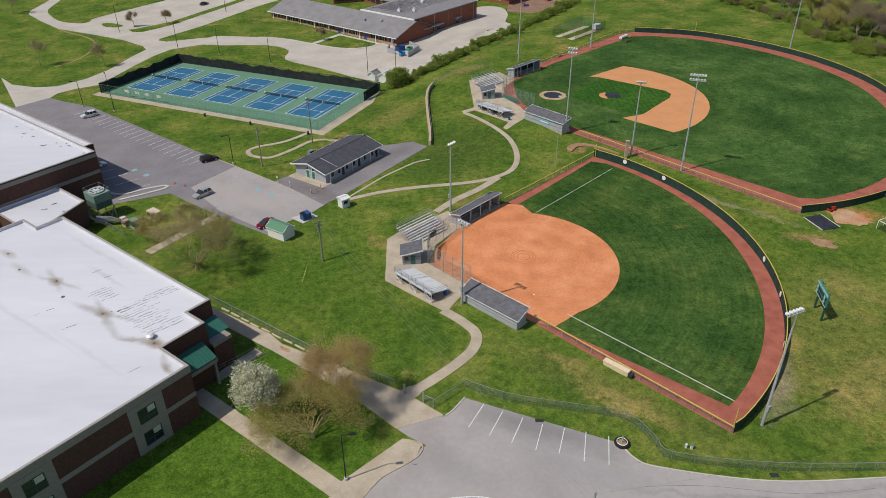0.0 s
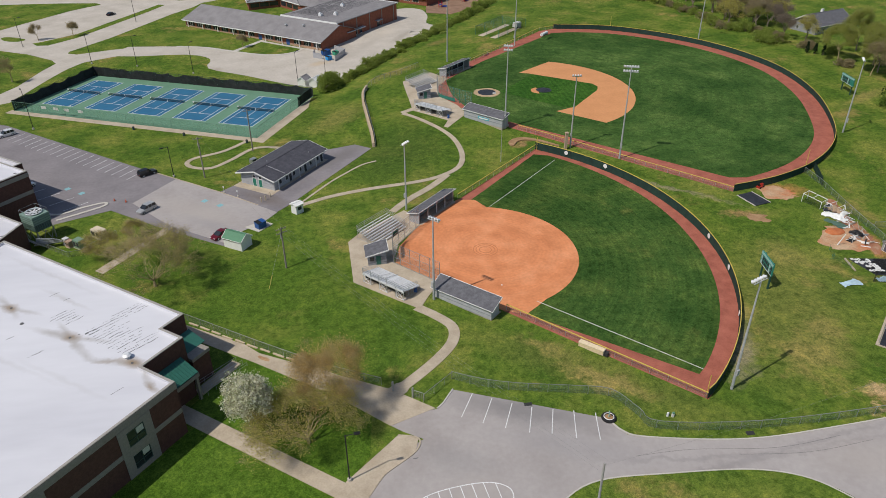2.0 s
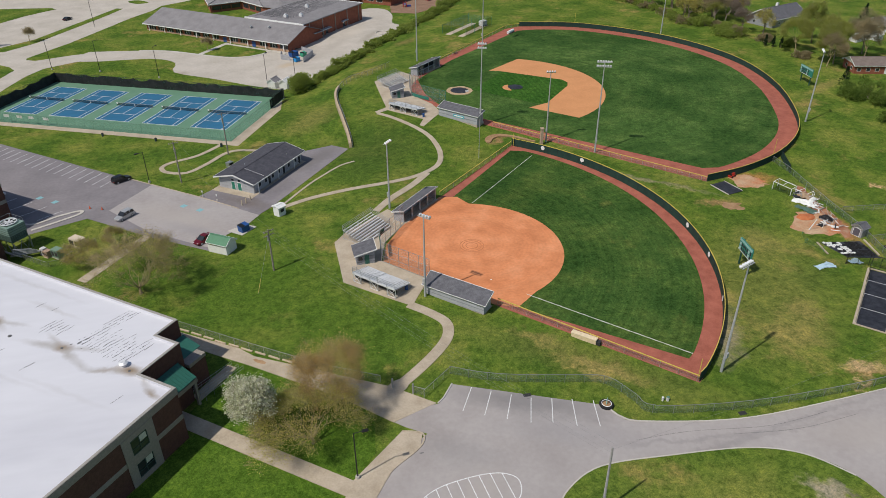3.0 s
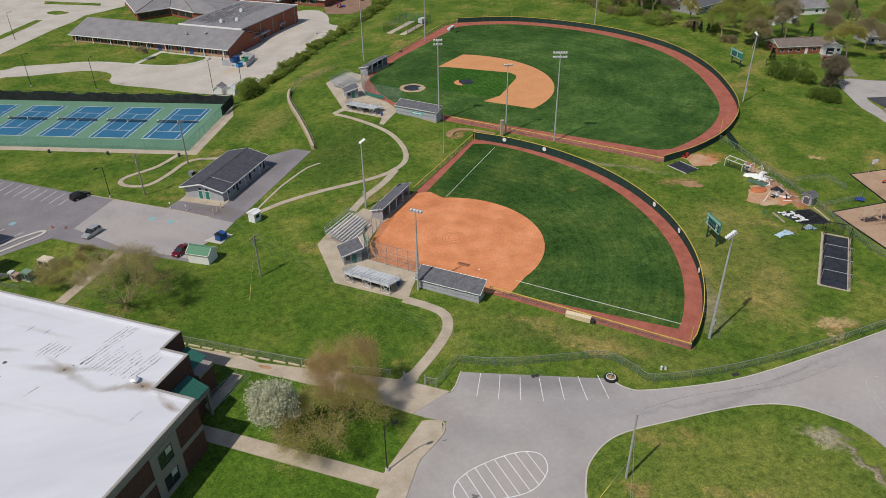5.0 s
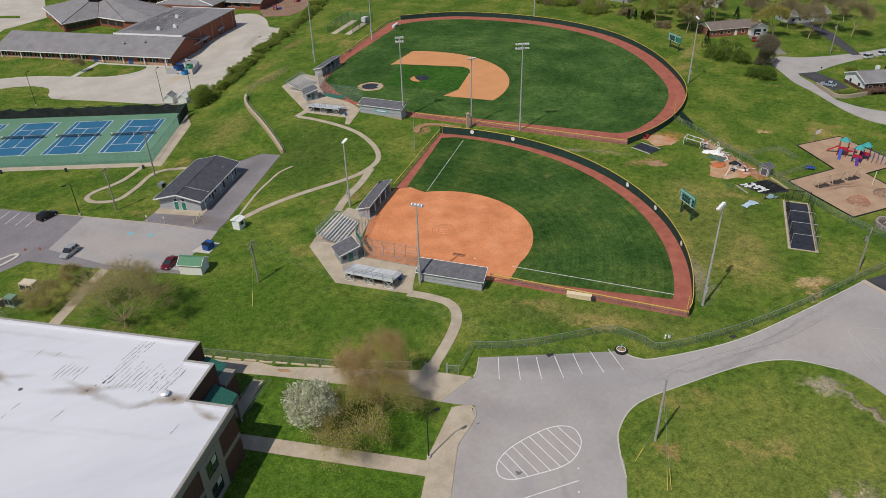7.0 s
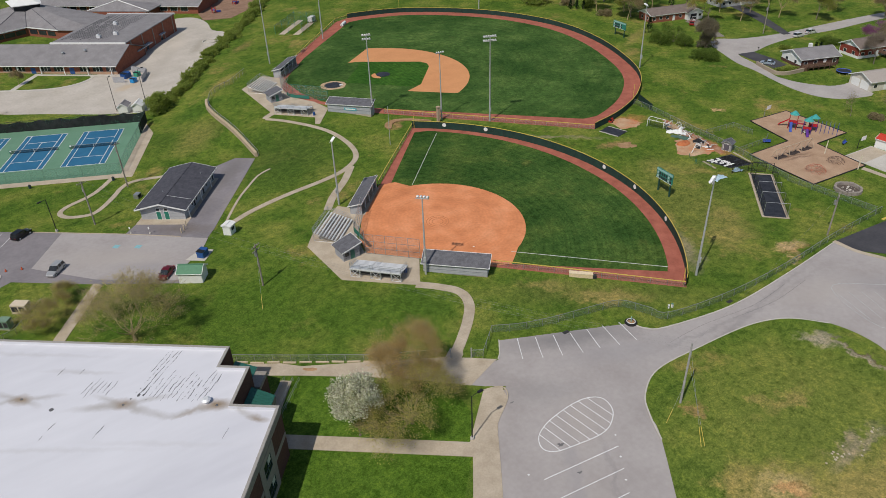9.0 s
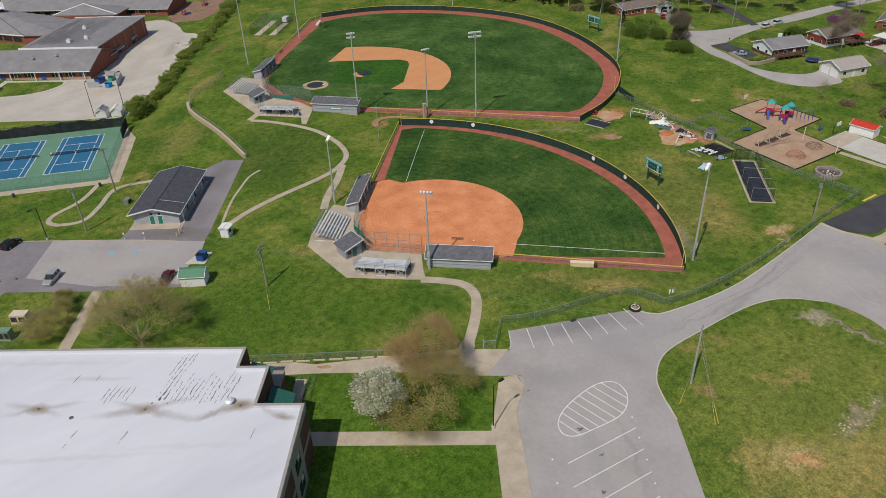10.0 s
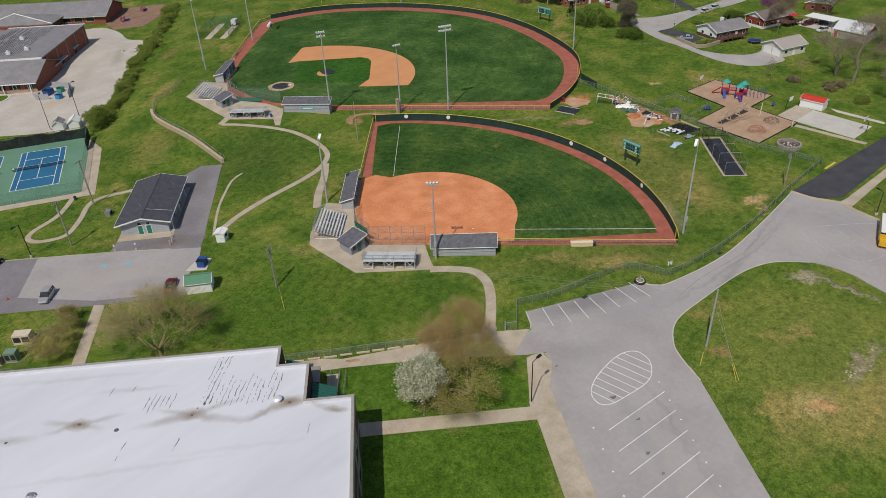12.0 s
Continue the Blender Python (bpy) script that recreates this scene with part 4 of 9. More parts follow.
fence("lot_fence", smooth([(3.4, 81.8), (8, 79.4), (13.6, 77.6), (21.0, 76.0), (26.4, 74.4), (29.0, 70.0), (31.0, 67.0), (45.0, 65.0), (61.8, 65.0), (77.7, 66.0), (95.5, 66.4)], 4), 1.6, MESH_FAINT, "long chain-link fence along the parking lot and drive", 3.0)
fence("walk_fence", [(-42.5, 105.3), (-27.0, 94.2), (-16.6, 87.0), (-7.6, 82.2)], 1.4, MESH_WIRE, "chain-link fence beside the concrete drive", 3.0)
fence("park_fence", [(101.0, 143.4), (101.0, 137.0), (98.6, 119.0), (97.7, 108.0), (93.0, 86.0), (94.6, 67.0)], 1.5, MESH_FAINT, "old chain-link fence between field and playground", 3.0)
fence("screen_fence", [(104.5, 145.0), (101.2, 136.6)], 1.9, SCREEN, "short dark green screened fence", 2.0, BLACK_METAL)

# retaining wall with a rail above it
rw = smooth([(-3.4, 175.6), (-3.2, 186), (-3.4, 199), (-3.9, 212), (-3.0, 221), (1.2, 230.5), (9.0, 236.5), (17, 245)], 6)
wall = thing("retaining_wall", "low curved tan block retaining wall with a pipe rail", "wall", kind="structure")
part("wall_face", R(rw[:27], 0.7, -0.2, 1.25), material("tan_block", [(0.36, 0.28, 0.19), (0.48, 0.38, 0.27)], 1.5, 6, 0.95, fine=0.25), wall)
part("rail", R([(x + 0.6, y) for x, y in rw], 0.06, 1.75, 1.82), STEEL, wall)
part("rail_mesh", R([(x + 0.6, y) for x, y in rw], 0.02, 0.2, 1.75), MESH_WIRE, wall)
for x, y, _ in along(rw, 2.6):
    part("post", T(((x + 0.6, y, -0.2), (x + 0.6, y, 1.85), 0.04, 0.04, 6)), STEEL, wall)


# ---- ball field buildings ----
def dugout(x, y, turn, length, group, sign=None, rise_by=1.15, w=2.5, hb=2.15):
    """Open front towards local +y; back wall at -y."""
    hf, lip = hb + rise_by, 0.3
    t = thing("dugout", "grey sided dugout with a shingled lean-to roof, open to the field", "dugout", x, y, 0, turn, group)
    L = length / 2
    part("slab", B((-L, -w / 2, -0.7, L, w / 2 + 0.6, 0.09)), CONCRETE, t)
    n = 11
    for k in range(n):
        z = hb * k / n
        part("siding_board", B((-L, -w / 2 - 0.03 * (k % 2), z, L, -w / 2 + 0.12, z + hb / n - 0.015)), BLOCK if k == 4 else SIDING, t, "dark painted board" if k == 4 else "")
    for s in (-1, 1):
        bm = bmesh.new()
        x0, x1 = sorted((s * L, s * (L - 0.14)))
        v = [(-w / 2 + 0.12, 0), (w / 2, 0), (w / 2, hf), (-w / 2 + 0.12, hb)]
        a = [bm.verts.new((x0, p, z)) for p, z in v]
        b = [bm.verts.new((x1, p, z)) for p, z in v]
        bm.faces.new(a), bm.faces.new(b[::-1])
        for i in range(4):
            bm.faces.new((a[i], b[i], b[(i + 1) % 4], a[(i + 1) % 4]))
        part("end_wall", bm, SIDING, t)
    run = math.hypot(w, rise_by)
    m = Matrix.Translation((0, -w / 2, hb)) @ Matrix.Rotation(math.atan2(rise_by, w), 4, "X")
    rows = 9
    for k in range(rows):
        y0 = -lip + (run + 2 * lip) * k / rows
        bm = bmesh.new()
        box(bm, -L - 0.4, y0, 0.0, L + 0.4, y0 + (run + 2 * lip) / rows + 0.03, 0.12 - 0.012 * (k % 2), m)
        part("shingle_course", bm, SHINGLE, t)
    for yy in (-lip - 0.05, run + lip):
        bm = bmesh.new()
        box(bm, -L - 0.44, yy - 0.03, -0.08, L + 0.44, yy + 0.05, 0.13, m)
        part("fascia", bm, WHITE, t, "white painted fascia board")
    for s in (-1, 1):
        bm = bmesh.new()
        box(bm, s * (L + 0.43) - 0.03, -lip, -0.08, s * (L + 0.43) + 0.03, run + lip, 0.13, m)
        part("fascia", bm, WHITE, t, "white painted fascia board")
    for k in range(5):
        xx = -L + 0.1 + (2 * L - 0.2) * k / 4
        part("front_post", B((xx - 0.08, w / 2 - 0.16, 0.09, xx + 0.08, w / 2, hf)), WHITE, t)
    part("front_mesh", B((-L + 0.1, w / 2 - 0.06, 0.1, L - 0.1, w / 2 - 0.03, 1.2)), MESH_WIRE, t)
    part("bench", B((-L + 0.4, -w / 2 + 0.4, 0.42, L - 0.4, -w / 2 + 0.8, 0.48), (-L + 0.6, -w / 2 + 0.5, 0.09, -L + 0.7, -w / 2 + 0.7, 0.42), (L - 0.7, -w / 2 + 0.5, 0.09, L - 0.6, -w / 2 + 0.7, 0.42)), ALU, t)
    part("inner_wall", B((-L + 0.15, -w / 2 + 0.13, 0.1, L - 0.15, -w / 2 + 0.17, hb - 0.05)), DARK, t)
    if sign:
        part("banner", B((-1.5, -w / 2 - 0.09, 0.95, 2.3, -w / 2 - 0.05, 1.75)), plain("banner_teal", (0.10, 0.36, 0.42), 0.6), t, "pale teal banner")
        part("banner_stripe", B((-1.1, -w / 2 - 0.12, 1.2, 1.9, -w / 2 - 0.1, 1.5)), WHITE, t, "white bar of lettering")
    return t


dugout(9.0, 101.0, -43.8, 12.4, "softball dugouts")
dugout(7.8, 137.4, 227.2, 13.1, "softball dugouts", None, 0.75, 2.6)
dugout(30.6, 189.6, -47.5, 13.2, "baseball dugouts", True, 0.8, 2.9, 2.6)
dugout(29.4, 237.6, 225.5, 13.4, "baseball dugouts", None, 0.7, 2.7, 2.5)


# foot boards painted dark for the shaded gaps between the seats
FOOT_DARK = plain("gap_shade_foot_board", (0.07, 0.075, 0.08), 0.7)


def bleachers(x, y, turn, length, rows, group, rise=0.22, run=0.62, lift=0.0):
    """Seats face local +y, the lowest row there."""
    t = thing("bleachers", "aluminium bleachers with plank seats and a pipe guard rail", "bleachers", x, y, 0, turn, group)
    L, depth = length / 2, rows * run
    top = 0.45 + lift + rise * (rows - 1)
    low = rise < 0.2
    spans = ((-L, -0.55), (0.55, L)) if low else ((-L, L),)
    for r in range(rows):
        yy, z = depth / 2 - run * (r + 0.5), 0.45 + lift + rise * r
        for x0, x1 in spans:
            part("seat_plank", B((x0, yy - 0.14, z - 0.04, x1, yy + 0.14, z)), ALU, t)
        if low:
            part("foot_plank", B((-L, yy - 0.27, z - 0.2, L, yy + 0.27, z - 0.16)), ALU, t)
        else:
            part("foot_plank", B((-L, yy + 0.2, z - 0.30, L, yy + 0.32, z - 0.26)), FOOT_DARK, t)
    if low:
        # crossed braces between the back legs, in three bays
        for c in (-L + 1.0, 0.0, L - 1.0):
            bm = bmesh.new()
            for u in (-0.9, 0.9):
                tube(bm, (c + u, -depth / 2 + 0.1, 0.0), (c + u, -depth / 2 + 0.1, top - 0.2), 0.06, 0.06, 5)
                tube(bm, (c + u, -depth / 2 + 0.08, 0.1), (c - u, -depth / 2 + 0.08, top - 0.3), 0.05, 0.05, 5)
            tube(bm, (c - 0.9, -depth / 2 + 0.08, 0.1), (c + 0.9, -depth / 2 + 0.08, 0.1), 0.05, 0.05, 5)
            part("cross_brace", bm, ALU, t)
        # opaque panel added to imitate the darkness under the deck
        part("mesh_panel", B((-L + 0.1, -depth / 2 + 0.5, 0.75, L - 0.1, -depth / 2 + 0.53, top - 0.25)), BLACK_METAL, t, "black panel added to darken the space beneath the seats")
        part("back_fascia", B((-L, -depth / 2 - 0.02, top - 0.42, L, -depth / 2 + 0.02, top - 0.16)), ALU, t)
        part("aisle_rail", T(((-0.55, -depth / 2 + 0.3, top), (-0.55, -depth / 2 + 0.3, top + 0.95), 0.03, 0.03, 5), ((0.55, -depth / 2 + 0.3, top), (0.55, -depth / 2 + 0.3, top + 0.95), 0.03, 0.03, 5), ((0.55, -depth / 2 + 0.3, top + 0.95), (0.55, depth / 2 - 0.8, 1.3 + lift), 0.03, 0.03, 5), ((-0.55, -depth / 2 + 0.3, top + 0.95), (-0.55, depth / 2 - 0.8, 1.3 + lift), 0.03, 0.03, 5)), STEEL, t)
    n = max(3, round(length / 2.2))
    for k in range(n + 1):
        xx = -L + 0.1 + (length - 0.2) * k / n
        bm = bmesh.new()
        tube(bm, (xx, depth / 2, 0.05), (xx, -depth / 2, 0.08), 0.04, 0.04, 5), tube(bm, (xx, depth / 2, 0.05), (xx, depth / 2, 0.3 + lift), 0.05, 0.05, 5)
        tube(bm, (xx, depth / 2, 0.22 + lift), (xx, -depth / 2, top - 0.1), 0.04, 0.04, 5)
        tube(bm, (xx, -depth / 2 + 0.1, 0.05), (xx, -depth / 2 + 0.1, top), 0.04, 0.04, 5)
        tube(bm, (xx, 0, 0.05), (xx, -depth / 2 + 0.1, top - 0.1), 0.03, 0.03, 5)
        tube(bm, (xx, -depth / 2, 0.1), (xx, 0, (top + 0.2) / 2), 0.03, 0.03, 5)
        tube(bm, (xx, 0, 0.05), (xx, 0, (top + 0.2) / 2), 0.04, 0.04, 5)
        part("frame", bm, STEEL, t)
    bm = bmesh.new()
    for k in range(n + 1):
        xx = -L + 0.1 + (length - 0.2) * k / n
        tube(bm, (xx, -depth / 2 + 0.02, top - 0.2), (xx, -depth / 2 + 0.02, top + 1.05), 0.035, 0.035, 5)
    for z in (0.35, 0.7, 1.05):
        tube(bm, (-L, -depth / 2 + 0.02, top + z), (L, -depth / 2 + 0.02, top + z), 0.035, 0.035, 5)
        for s in (-1, 1):
            tube(bm, (s * L, -depth / 2 + 0.02, top + z), (s * L, depth / 2 - run, 0.45 + lift + rise + z), 0.035, 0.035, 5)
    for s in (-1, 1):
        for f in (0.33, 0.66, 1.0):
            yy = -depth / 2 + (depth - run) * f
            tube(bm, (s * L, yy, 0.45), (s * L, yy, top + 1.05 + (0.45 + rise - top) * f), 0.03, 0.03, 5)
    part("guard_rail", bm, STEEL, t)
    return t


bleachers(-3.7, 109.1, -46.5, 10.2, 8, "softball bleachers", 0.13, 0.56, 0.75)
bleachers(-3.9, 129.0, 225, 9.4, 9, "softball bleachers", 0.21, 0.62)
bleachers(16.7, 200.0, -45.5, 10.2, 8, "baseball bleachers", 0.13, 0.56, 0.75)
bleachers(16.6, 226.0, 225, 9.4, 9, "baseball bleachers", 0.21, 0.62)


def press_box(x, y, turn, group):
    t = thing("press_box", "small grey scorer's booth with a shingled lean-to roof", "booth", x, y, 0, turn, group)
    part("footing", B((-1.9, -1.9, -0.6, 1.9, 1.9, 0.0)), CONCRETE, t)
    part("wall", B((-1.8, -1.8, 0, 1.8, -1.65, 2.3), (-1.8, 1.65, 0, 1.8, 1.8, 2.3), (-1.8, -1.65, 0, -1.65, 1.65, 2.2), (1.65, -1.65, 0, 1.8, 1.65, 1.0), (1.65, -1.65, 2.2, 1.8, 1.65, 3.1)), BLOCK, t)
    for s in (-1.8, 1.68):
        bm = bmesh.new()
        a = [bm.verts.new((px, s, z)) for px, z in ((-1.8, 2.3), (1.8, 2.3), (1.8, 3.1))]
        b = [bm.verts.new((px, s + 0.12, z)) for px, z in ((-1.8, 2.3), (1.8, 2.3), (1.8, 3.1))]
        bm.faces.new(a), bm.faces.new(b[::-1])
        for i in range(3):
            bm.faces.new((a[i], b[i], b[(i + 1) % 3], a[(i + 1) % 3]))
        part("side_gable", bm, BLOCK, t)
    part("floor", B((-1.65, -1.65, 0.0, 1.65, 1.65, 0.12)), DARK, t)
    part("counter", B((1.2, -1.65, 0.95, 1.64, 1.65, 1.0)), WHITE, t)
    part("door", B((-0.2, -1.84, 0.1, 0.7, -1.805, 2.1)), GREEN_METAL, t)
    part("window", B((-1.4, -1.84, 1.0, -0.6, -1.805, 1.8)), GLASS, t)
    for z in (0.62, 1.24, 1.86):
        part("siding_groove", B((-1.82, -1.822, z, 1.8, -1.80, z + 0.03)), DARK, t)
    m = Matrix.Translation((-1.8, 0, 2.3)) @ Matrix.Rotation(-math.atan2(0.9, 3.6), 4, "Y")
    for k in range(9):
        bm = bmesh.new()
        box(bm, -0.45 + 0.51 * k, -2.2, 0, -0.45 + 0.51 * (k + 1) + 0.03, 2.2, 0.12 - 0.012 * (k % 2), m)
        part("shingle_course", bm, SHINGLE, t)
    bm = bmesh.new()
    for b in ((-0.5, -2.28, -0.1, 4.2, -2.2, 0.14), (-0.5, 2.2, -0.1, 4.2, 2.28, 0.14), (4.14, -2.2, -0.1, 4.22, 2.2, 0.14)):
        box(bm, *b, m)
    part("fascia", bm, WHITE, t, "white painted fascia board")
    return t


press_box(-5.8, 118.6, 2, "scorers' booths")
press_box(15.7, 213.4, 2, "scorers' booths")


def backstop(name, runs, label, mesh_mat, rail):
    """runs: lists of places in plan with the height of the screen there."""
    t = thing(name, label, "backstop")
    for pts, h in runs:
        part("screen", R(pts, 0.02, 0.1, h), mesh_mat, t)
        for z in (0.15, h * 0.33, h * 0.66, h):
            part("rail", R(pts, 0.05, z - 0.025, z + 0.025), rail, t)
        for x, y, _ in along(pts, 2.4):
            part("post", T(((x, y, -0.2), (x, y, h), 0.05, 0.05, 6)), rail, t)


backstop("backstop", [([(5.4, 108.7), (-2.6, 117.0)], 4.6), ([(-2.6, 117.0), (-2.2, 122.2)], 5.2), ([(-2.2, 122.2), (4.2, 131.4)], 4.6)], "tall chain-link backstop behind softball home plate", MESH_WIRE, STEEL)
backstop("backstop", [([(29.0, 202.4), (20.4, 212.6)], 4.2)], "tall green framed chain-link backstop behind baseball home plate", MESH_WIRE, GREEN_PAINT)
backstop("backstop", [([(20.3, 212.8), (21.0, 221.0)], 4.8), ([(21.0, 221.0), (26.8, 229.5)], 4.6)], "tall galvanised chain-link backstop beside the baseball dugout", MESH_WIRE, STEEL)
solid("wind_banner", R([(-2.5, 117.6), (-2.3, 122.2), (-1.0, 124.2)], 0.04, 2.6, 3.7), plain("green_mesh_banner", (0.015, 0.13, 0.09), 0.8), "green windscreen tied to the softball backstop", "windscreen")
solid("wind_banner", R(smooth([(20.4, 214.6), (20.9, 211.6), (24.6, 206.8)], 3), 0.04, 0.2, 1.2), plain("teal_mesh_banner", (0.03, 0.16, 0.12), 0.8), "teal windscreen along the baseball backstop", "windscreen")


solid("earth_bank", R(smooth([(33.6, 170.6), (34.6, 173.4), (37.6, 174.8), (41.6, 173.0), (46, 168.6)], 5), [0.8, 1.2, 1.6, 2.0, 2.0, 2.0, 2.0, 2.0, 2.0, 1.8, 1.8, 1.6, 1.4, 1.2, 1.0, 1.0, 0.8, 0.8, 0.6, 0.6, 0.4], -0.1, 0.32), DIRT, "low curved bank of bare brown earth", "earth bank")


# ---- light poles ----
def light_pole(x, y, h, face, bars, lamps, wood=False, box_z=4.0):
    t = thing("floodlight_pole", "tall galvanised floodlight pole with a crossbar of lamps", "floodlight pole", x, y, 0, face, "field floodlights")
    part("shaft", T(((0, 0, -0.3), (0, 0, h), 0.24, 0.11, 10)), WOOD_POLE if wood else POLE_STEEL, t)
    part("control_box", B((-0.25, -0.42, box_z - 1.0, 0.25, -0.2, box_z)), POLE_STEEL, t)
    for r in range(bars):
        z = h - 0.15 - r * 1.1
        w = lamps * 0.62
        part("crossbar", B((-w / 2, -0.06, z - 0.06, w / 2, 0.06, z + 0.06)), POLE_STEEL, t)
        for k in range(lamps):
            xx = (k - (lamps - 1) / 2) * 0.62
            bm = bmesh.new()
            bmesh.ops.create_cone(bm, cap_ends=True, segments=10, radius1=0.30, radius2=0.14, depth=0.5, matrix=pose(xx, 0.3, z + 0.22, 58, 0, 0))
            tube(bm, (xx, 0, z), (xx, 0.2, z + 0.25), 0.04, 0.04, 5)
            lamp = part("floodlamp", bm, ALU, t)
            bm = bmesh.new()
            bmesh.ops.create_cone(bm, cap_ends=True, segments=10, radius1=0.27, radius2=0.27, depth=0.02, matrix=pose(xx, 0.3 + 0.265 * math.sin(radians(58)), z + 0.22 - 0.265 * math.cos(radians(58)), 58, 0, 0))
            part("lens", bm, WHITE, lamp)
    return t


for x, y, h, face, bars, lamps in ((2.2, 139.0, 15.9, -130, 1, 4), (3.6, 103.6, 16.5, -45, 1, 4), (45.3, 73.3, 20.2, 25, 1, 5), (59.2, 158.5, 23.7, -20, 2, 6),
                                   (48.7, 167.3, 19.5, 170, 1, 4), (126.8, 166.0, 20.1, 60, 1, 5), (34.8, 183.5, 22.8, -20, 2, 4), (28.4, 249.5, 24, -110, 2, 5), (57.2, 266.6, 24.2, -130, 2, 6), (131.4, 265.0, 22, 120, 2, 5)):
    light_pole(x, y, h, face, bars, lamps)
solid("net_pole", T(((28.5, 161.4, 0), (28.5, 161.4, 10.6), 0.08, 0.05, 8)), POLE_STEEL, "slender grey steel pole beside the fence", "pole")
solid("stone_pillar", B((46.8, 166.2, 0, 47.5, 166.9, 4.4), (46.7, 166.1, 4.4, 47.6, 167.0, 4.7)), plain("pillar_tan", (0.42, 0.31, 0.22), 0.9), "square tan block pillar behind the outfield fence", "pillar")


def street_lamp(x, y, h, turn, arm=1.2, mat=BLACK_METAL):
    t = thing("street_lamp", "slim dark metal lamp post with a flat lamp head", "street lamp", x, y, 0, turn, "street lamps")
    part("base", T(((0, 0, 0), (0, 0, 0.5), 0.3, 0.28, 10)), CONCRETE_PALE, t)
    part("post", T(((0, 0, 0.5), (0, 0, h), 0.1, 0.07, 8)), mat, t)
    part("arm", T(((0, 0, h - 0.1), (arm, 0, h), 0.05, 0.05, 6)), mat, t)
    part("lamp_head", B((arm - 0.1, -0.2, h - 0.08, arm + 0.75, 0.2, h + 0.1)), mat, t)
    return t


for x, y, h, turn in ((-13.1, 64.1, 8.4, 5), (-53.2, 164.8, 8.0, -150), (-109.5, 207.4, 8.3, 200), (-98.5, 203.4, 11.5, 120), (-25.8, 233.2, 11, 60), (-16.5, 236.5, 11, 20), (-62, 250, 11, 60), (-100, 268, 11, 30), (-133, 296, 11, 30), (-98, 330, 11, 30), (-83, 262, 11, 20), (78.6, 48.4, 5.4, 60)):
    street_lamp(x, y, h, turn)


# ---- utility poles and wires ----
GREY_POLE = material("silvered_pole", [(0.27, 0.26, 0.25), (0.40, 0.39, 0.37)], 2.0, 6, 0.9, fine=0.15)


def utility_pole(x, y, h, turn, arms=1, lean=0.0):
    t = thing("utility_pole", "weathered wooden utility pole with a crossarm", "utility pole", x, y, 0, turn, "utility poles")
    part("shaft", T(((0, 0, -0.3), (lean, 0, h), 0.19, 0.13, 9)), WOOD_POLE if arms else GREY_POLE, t)
    for k in range(arms):
        z = h - 0.4 - 0.9 * k
        part("crossarm", B((lean - 1.1, -0.06, z - 0.06, lean + 1.1, 0.06, z + 0.06)), WOOD_POLE, t)
        for xx in (-1, -0.45, 0.45, 1):
            part("insulator", T(((lean + xx, 0, z + 0.06), (lean + xx, 0, z + 0.28), 0.06, 0.04, 6)), plain("insulator", (0.35, 0.33, 0.30), 0.3), t)
    if arms:
        part("transformer", T(((lean + 0.05, 0.35, h - 2.6), (lean + 0.05, 0.35, h - 1.6), 0.22, 0.22, 9)), STEEL, t)
    return t


utility_pole(16.5, 52.2, 11.6, 40, 0)
utility_pole(-23.7, 118.4, 9.2, 35, 2)
utility_pole(-45.6, 163.1, 10.7, 20, 1)
utility_pole(-35.3, 177.9, 11.7, 20, 1)
utility_pole(78.1, 67.5, 9.7, 30, 1)
utility_pole(191.8, 165.6, 11, 30, 1)
WIRE = plain("wire", (0.20, 0.20, 0.20), 0.5)


def wires(a, b, offs, sag, label):
    t = thing("power_line", label, "wire", 0, 0, 0, 0, "power lines")
    d = (Vector(b) - Vector(a)).to_2d()
    s = Vector((-d.y, d.x)).normalized()
    for o in offs:
        q = [Vector(a).lerp(Vector(b), k / 10) + Vector((s.x * o, s.y * o, -4 * sag * (k / 10) * (1 - k / 10))) for k in range(11)]
        part("cable", S(q, 0.009, 4), WIRE, t)


wires((-23.7, 118.4, 8.9), (16.5, 52.2, 11.2), (-1, -0.45, 0.45, 1), 1.3, "thin overhead power lines between wooden poles")
wires((-23.7, 118.4, 8.6), (-45.6, 163.1, 10.3), (-0.9, 0.9), 1.0, "thin overhead power lines between wooden poles")
wires((-45.6, 163.1, 10.3), (-35.3, 177.9, 11.2), (-0.6, 0.6), 0.3, "thin overhead power lines between wooden poles")
wires((16.5, 52.2, 11.3), (78.1, 67.5, 9.4), (0.0,), 1.2, "thin overhead cable between wooden poles")
# guy wires with yellow guards
for x, y, gx, gy, h in ((16.5, 52.2, 12.1, 44.6, 10.5), (16.5, 52.2, 12.6, 44.4, 8.5), (16.5, 52.2, 11.5, 50.5, 3.4), (-23.7, 118.4, -26.6, 111.0, 8.0)):
    g = thing("guy_wire", "steel guy wire with a yellow plastic guard", "guy wire", x, y, 0, 0, "guy wires")
    part("cable", T(((0, 0, h), (gx - x, gy - y, 0), 0.015, 0.015, 4)), STEEL, g)
    e, a = Vector((gx - x, gy - y, 0)), Vector((0, 0, h))
    part("guard", T((e + (a - e) * 0.02, e + (a - e) * min(0.4, 2.9 / (a - e).length), 0.04, 0.04, 6)), YELLOW, g)

# ---- tennis fence, nets and gear ----
tp = at_tennis((0, 0), (81.8, 0), (81.8, 35.7), (0, 35.7))
FENCE_GREEN = plain("faded_fence_green", (0.15, 0.25, 0.19), 0.6)
fence("tennis_fence", [tp[3], tp[0]], 3.0, MESH_GREEN, "tall green chain-link tennis fence", 3.0, FENCE_GREEN, post_r=0.03)
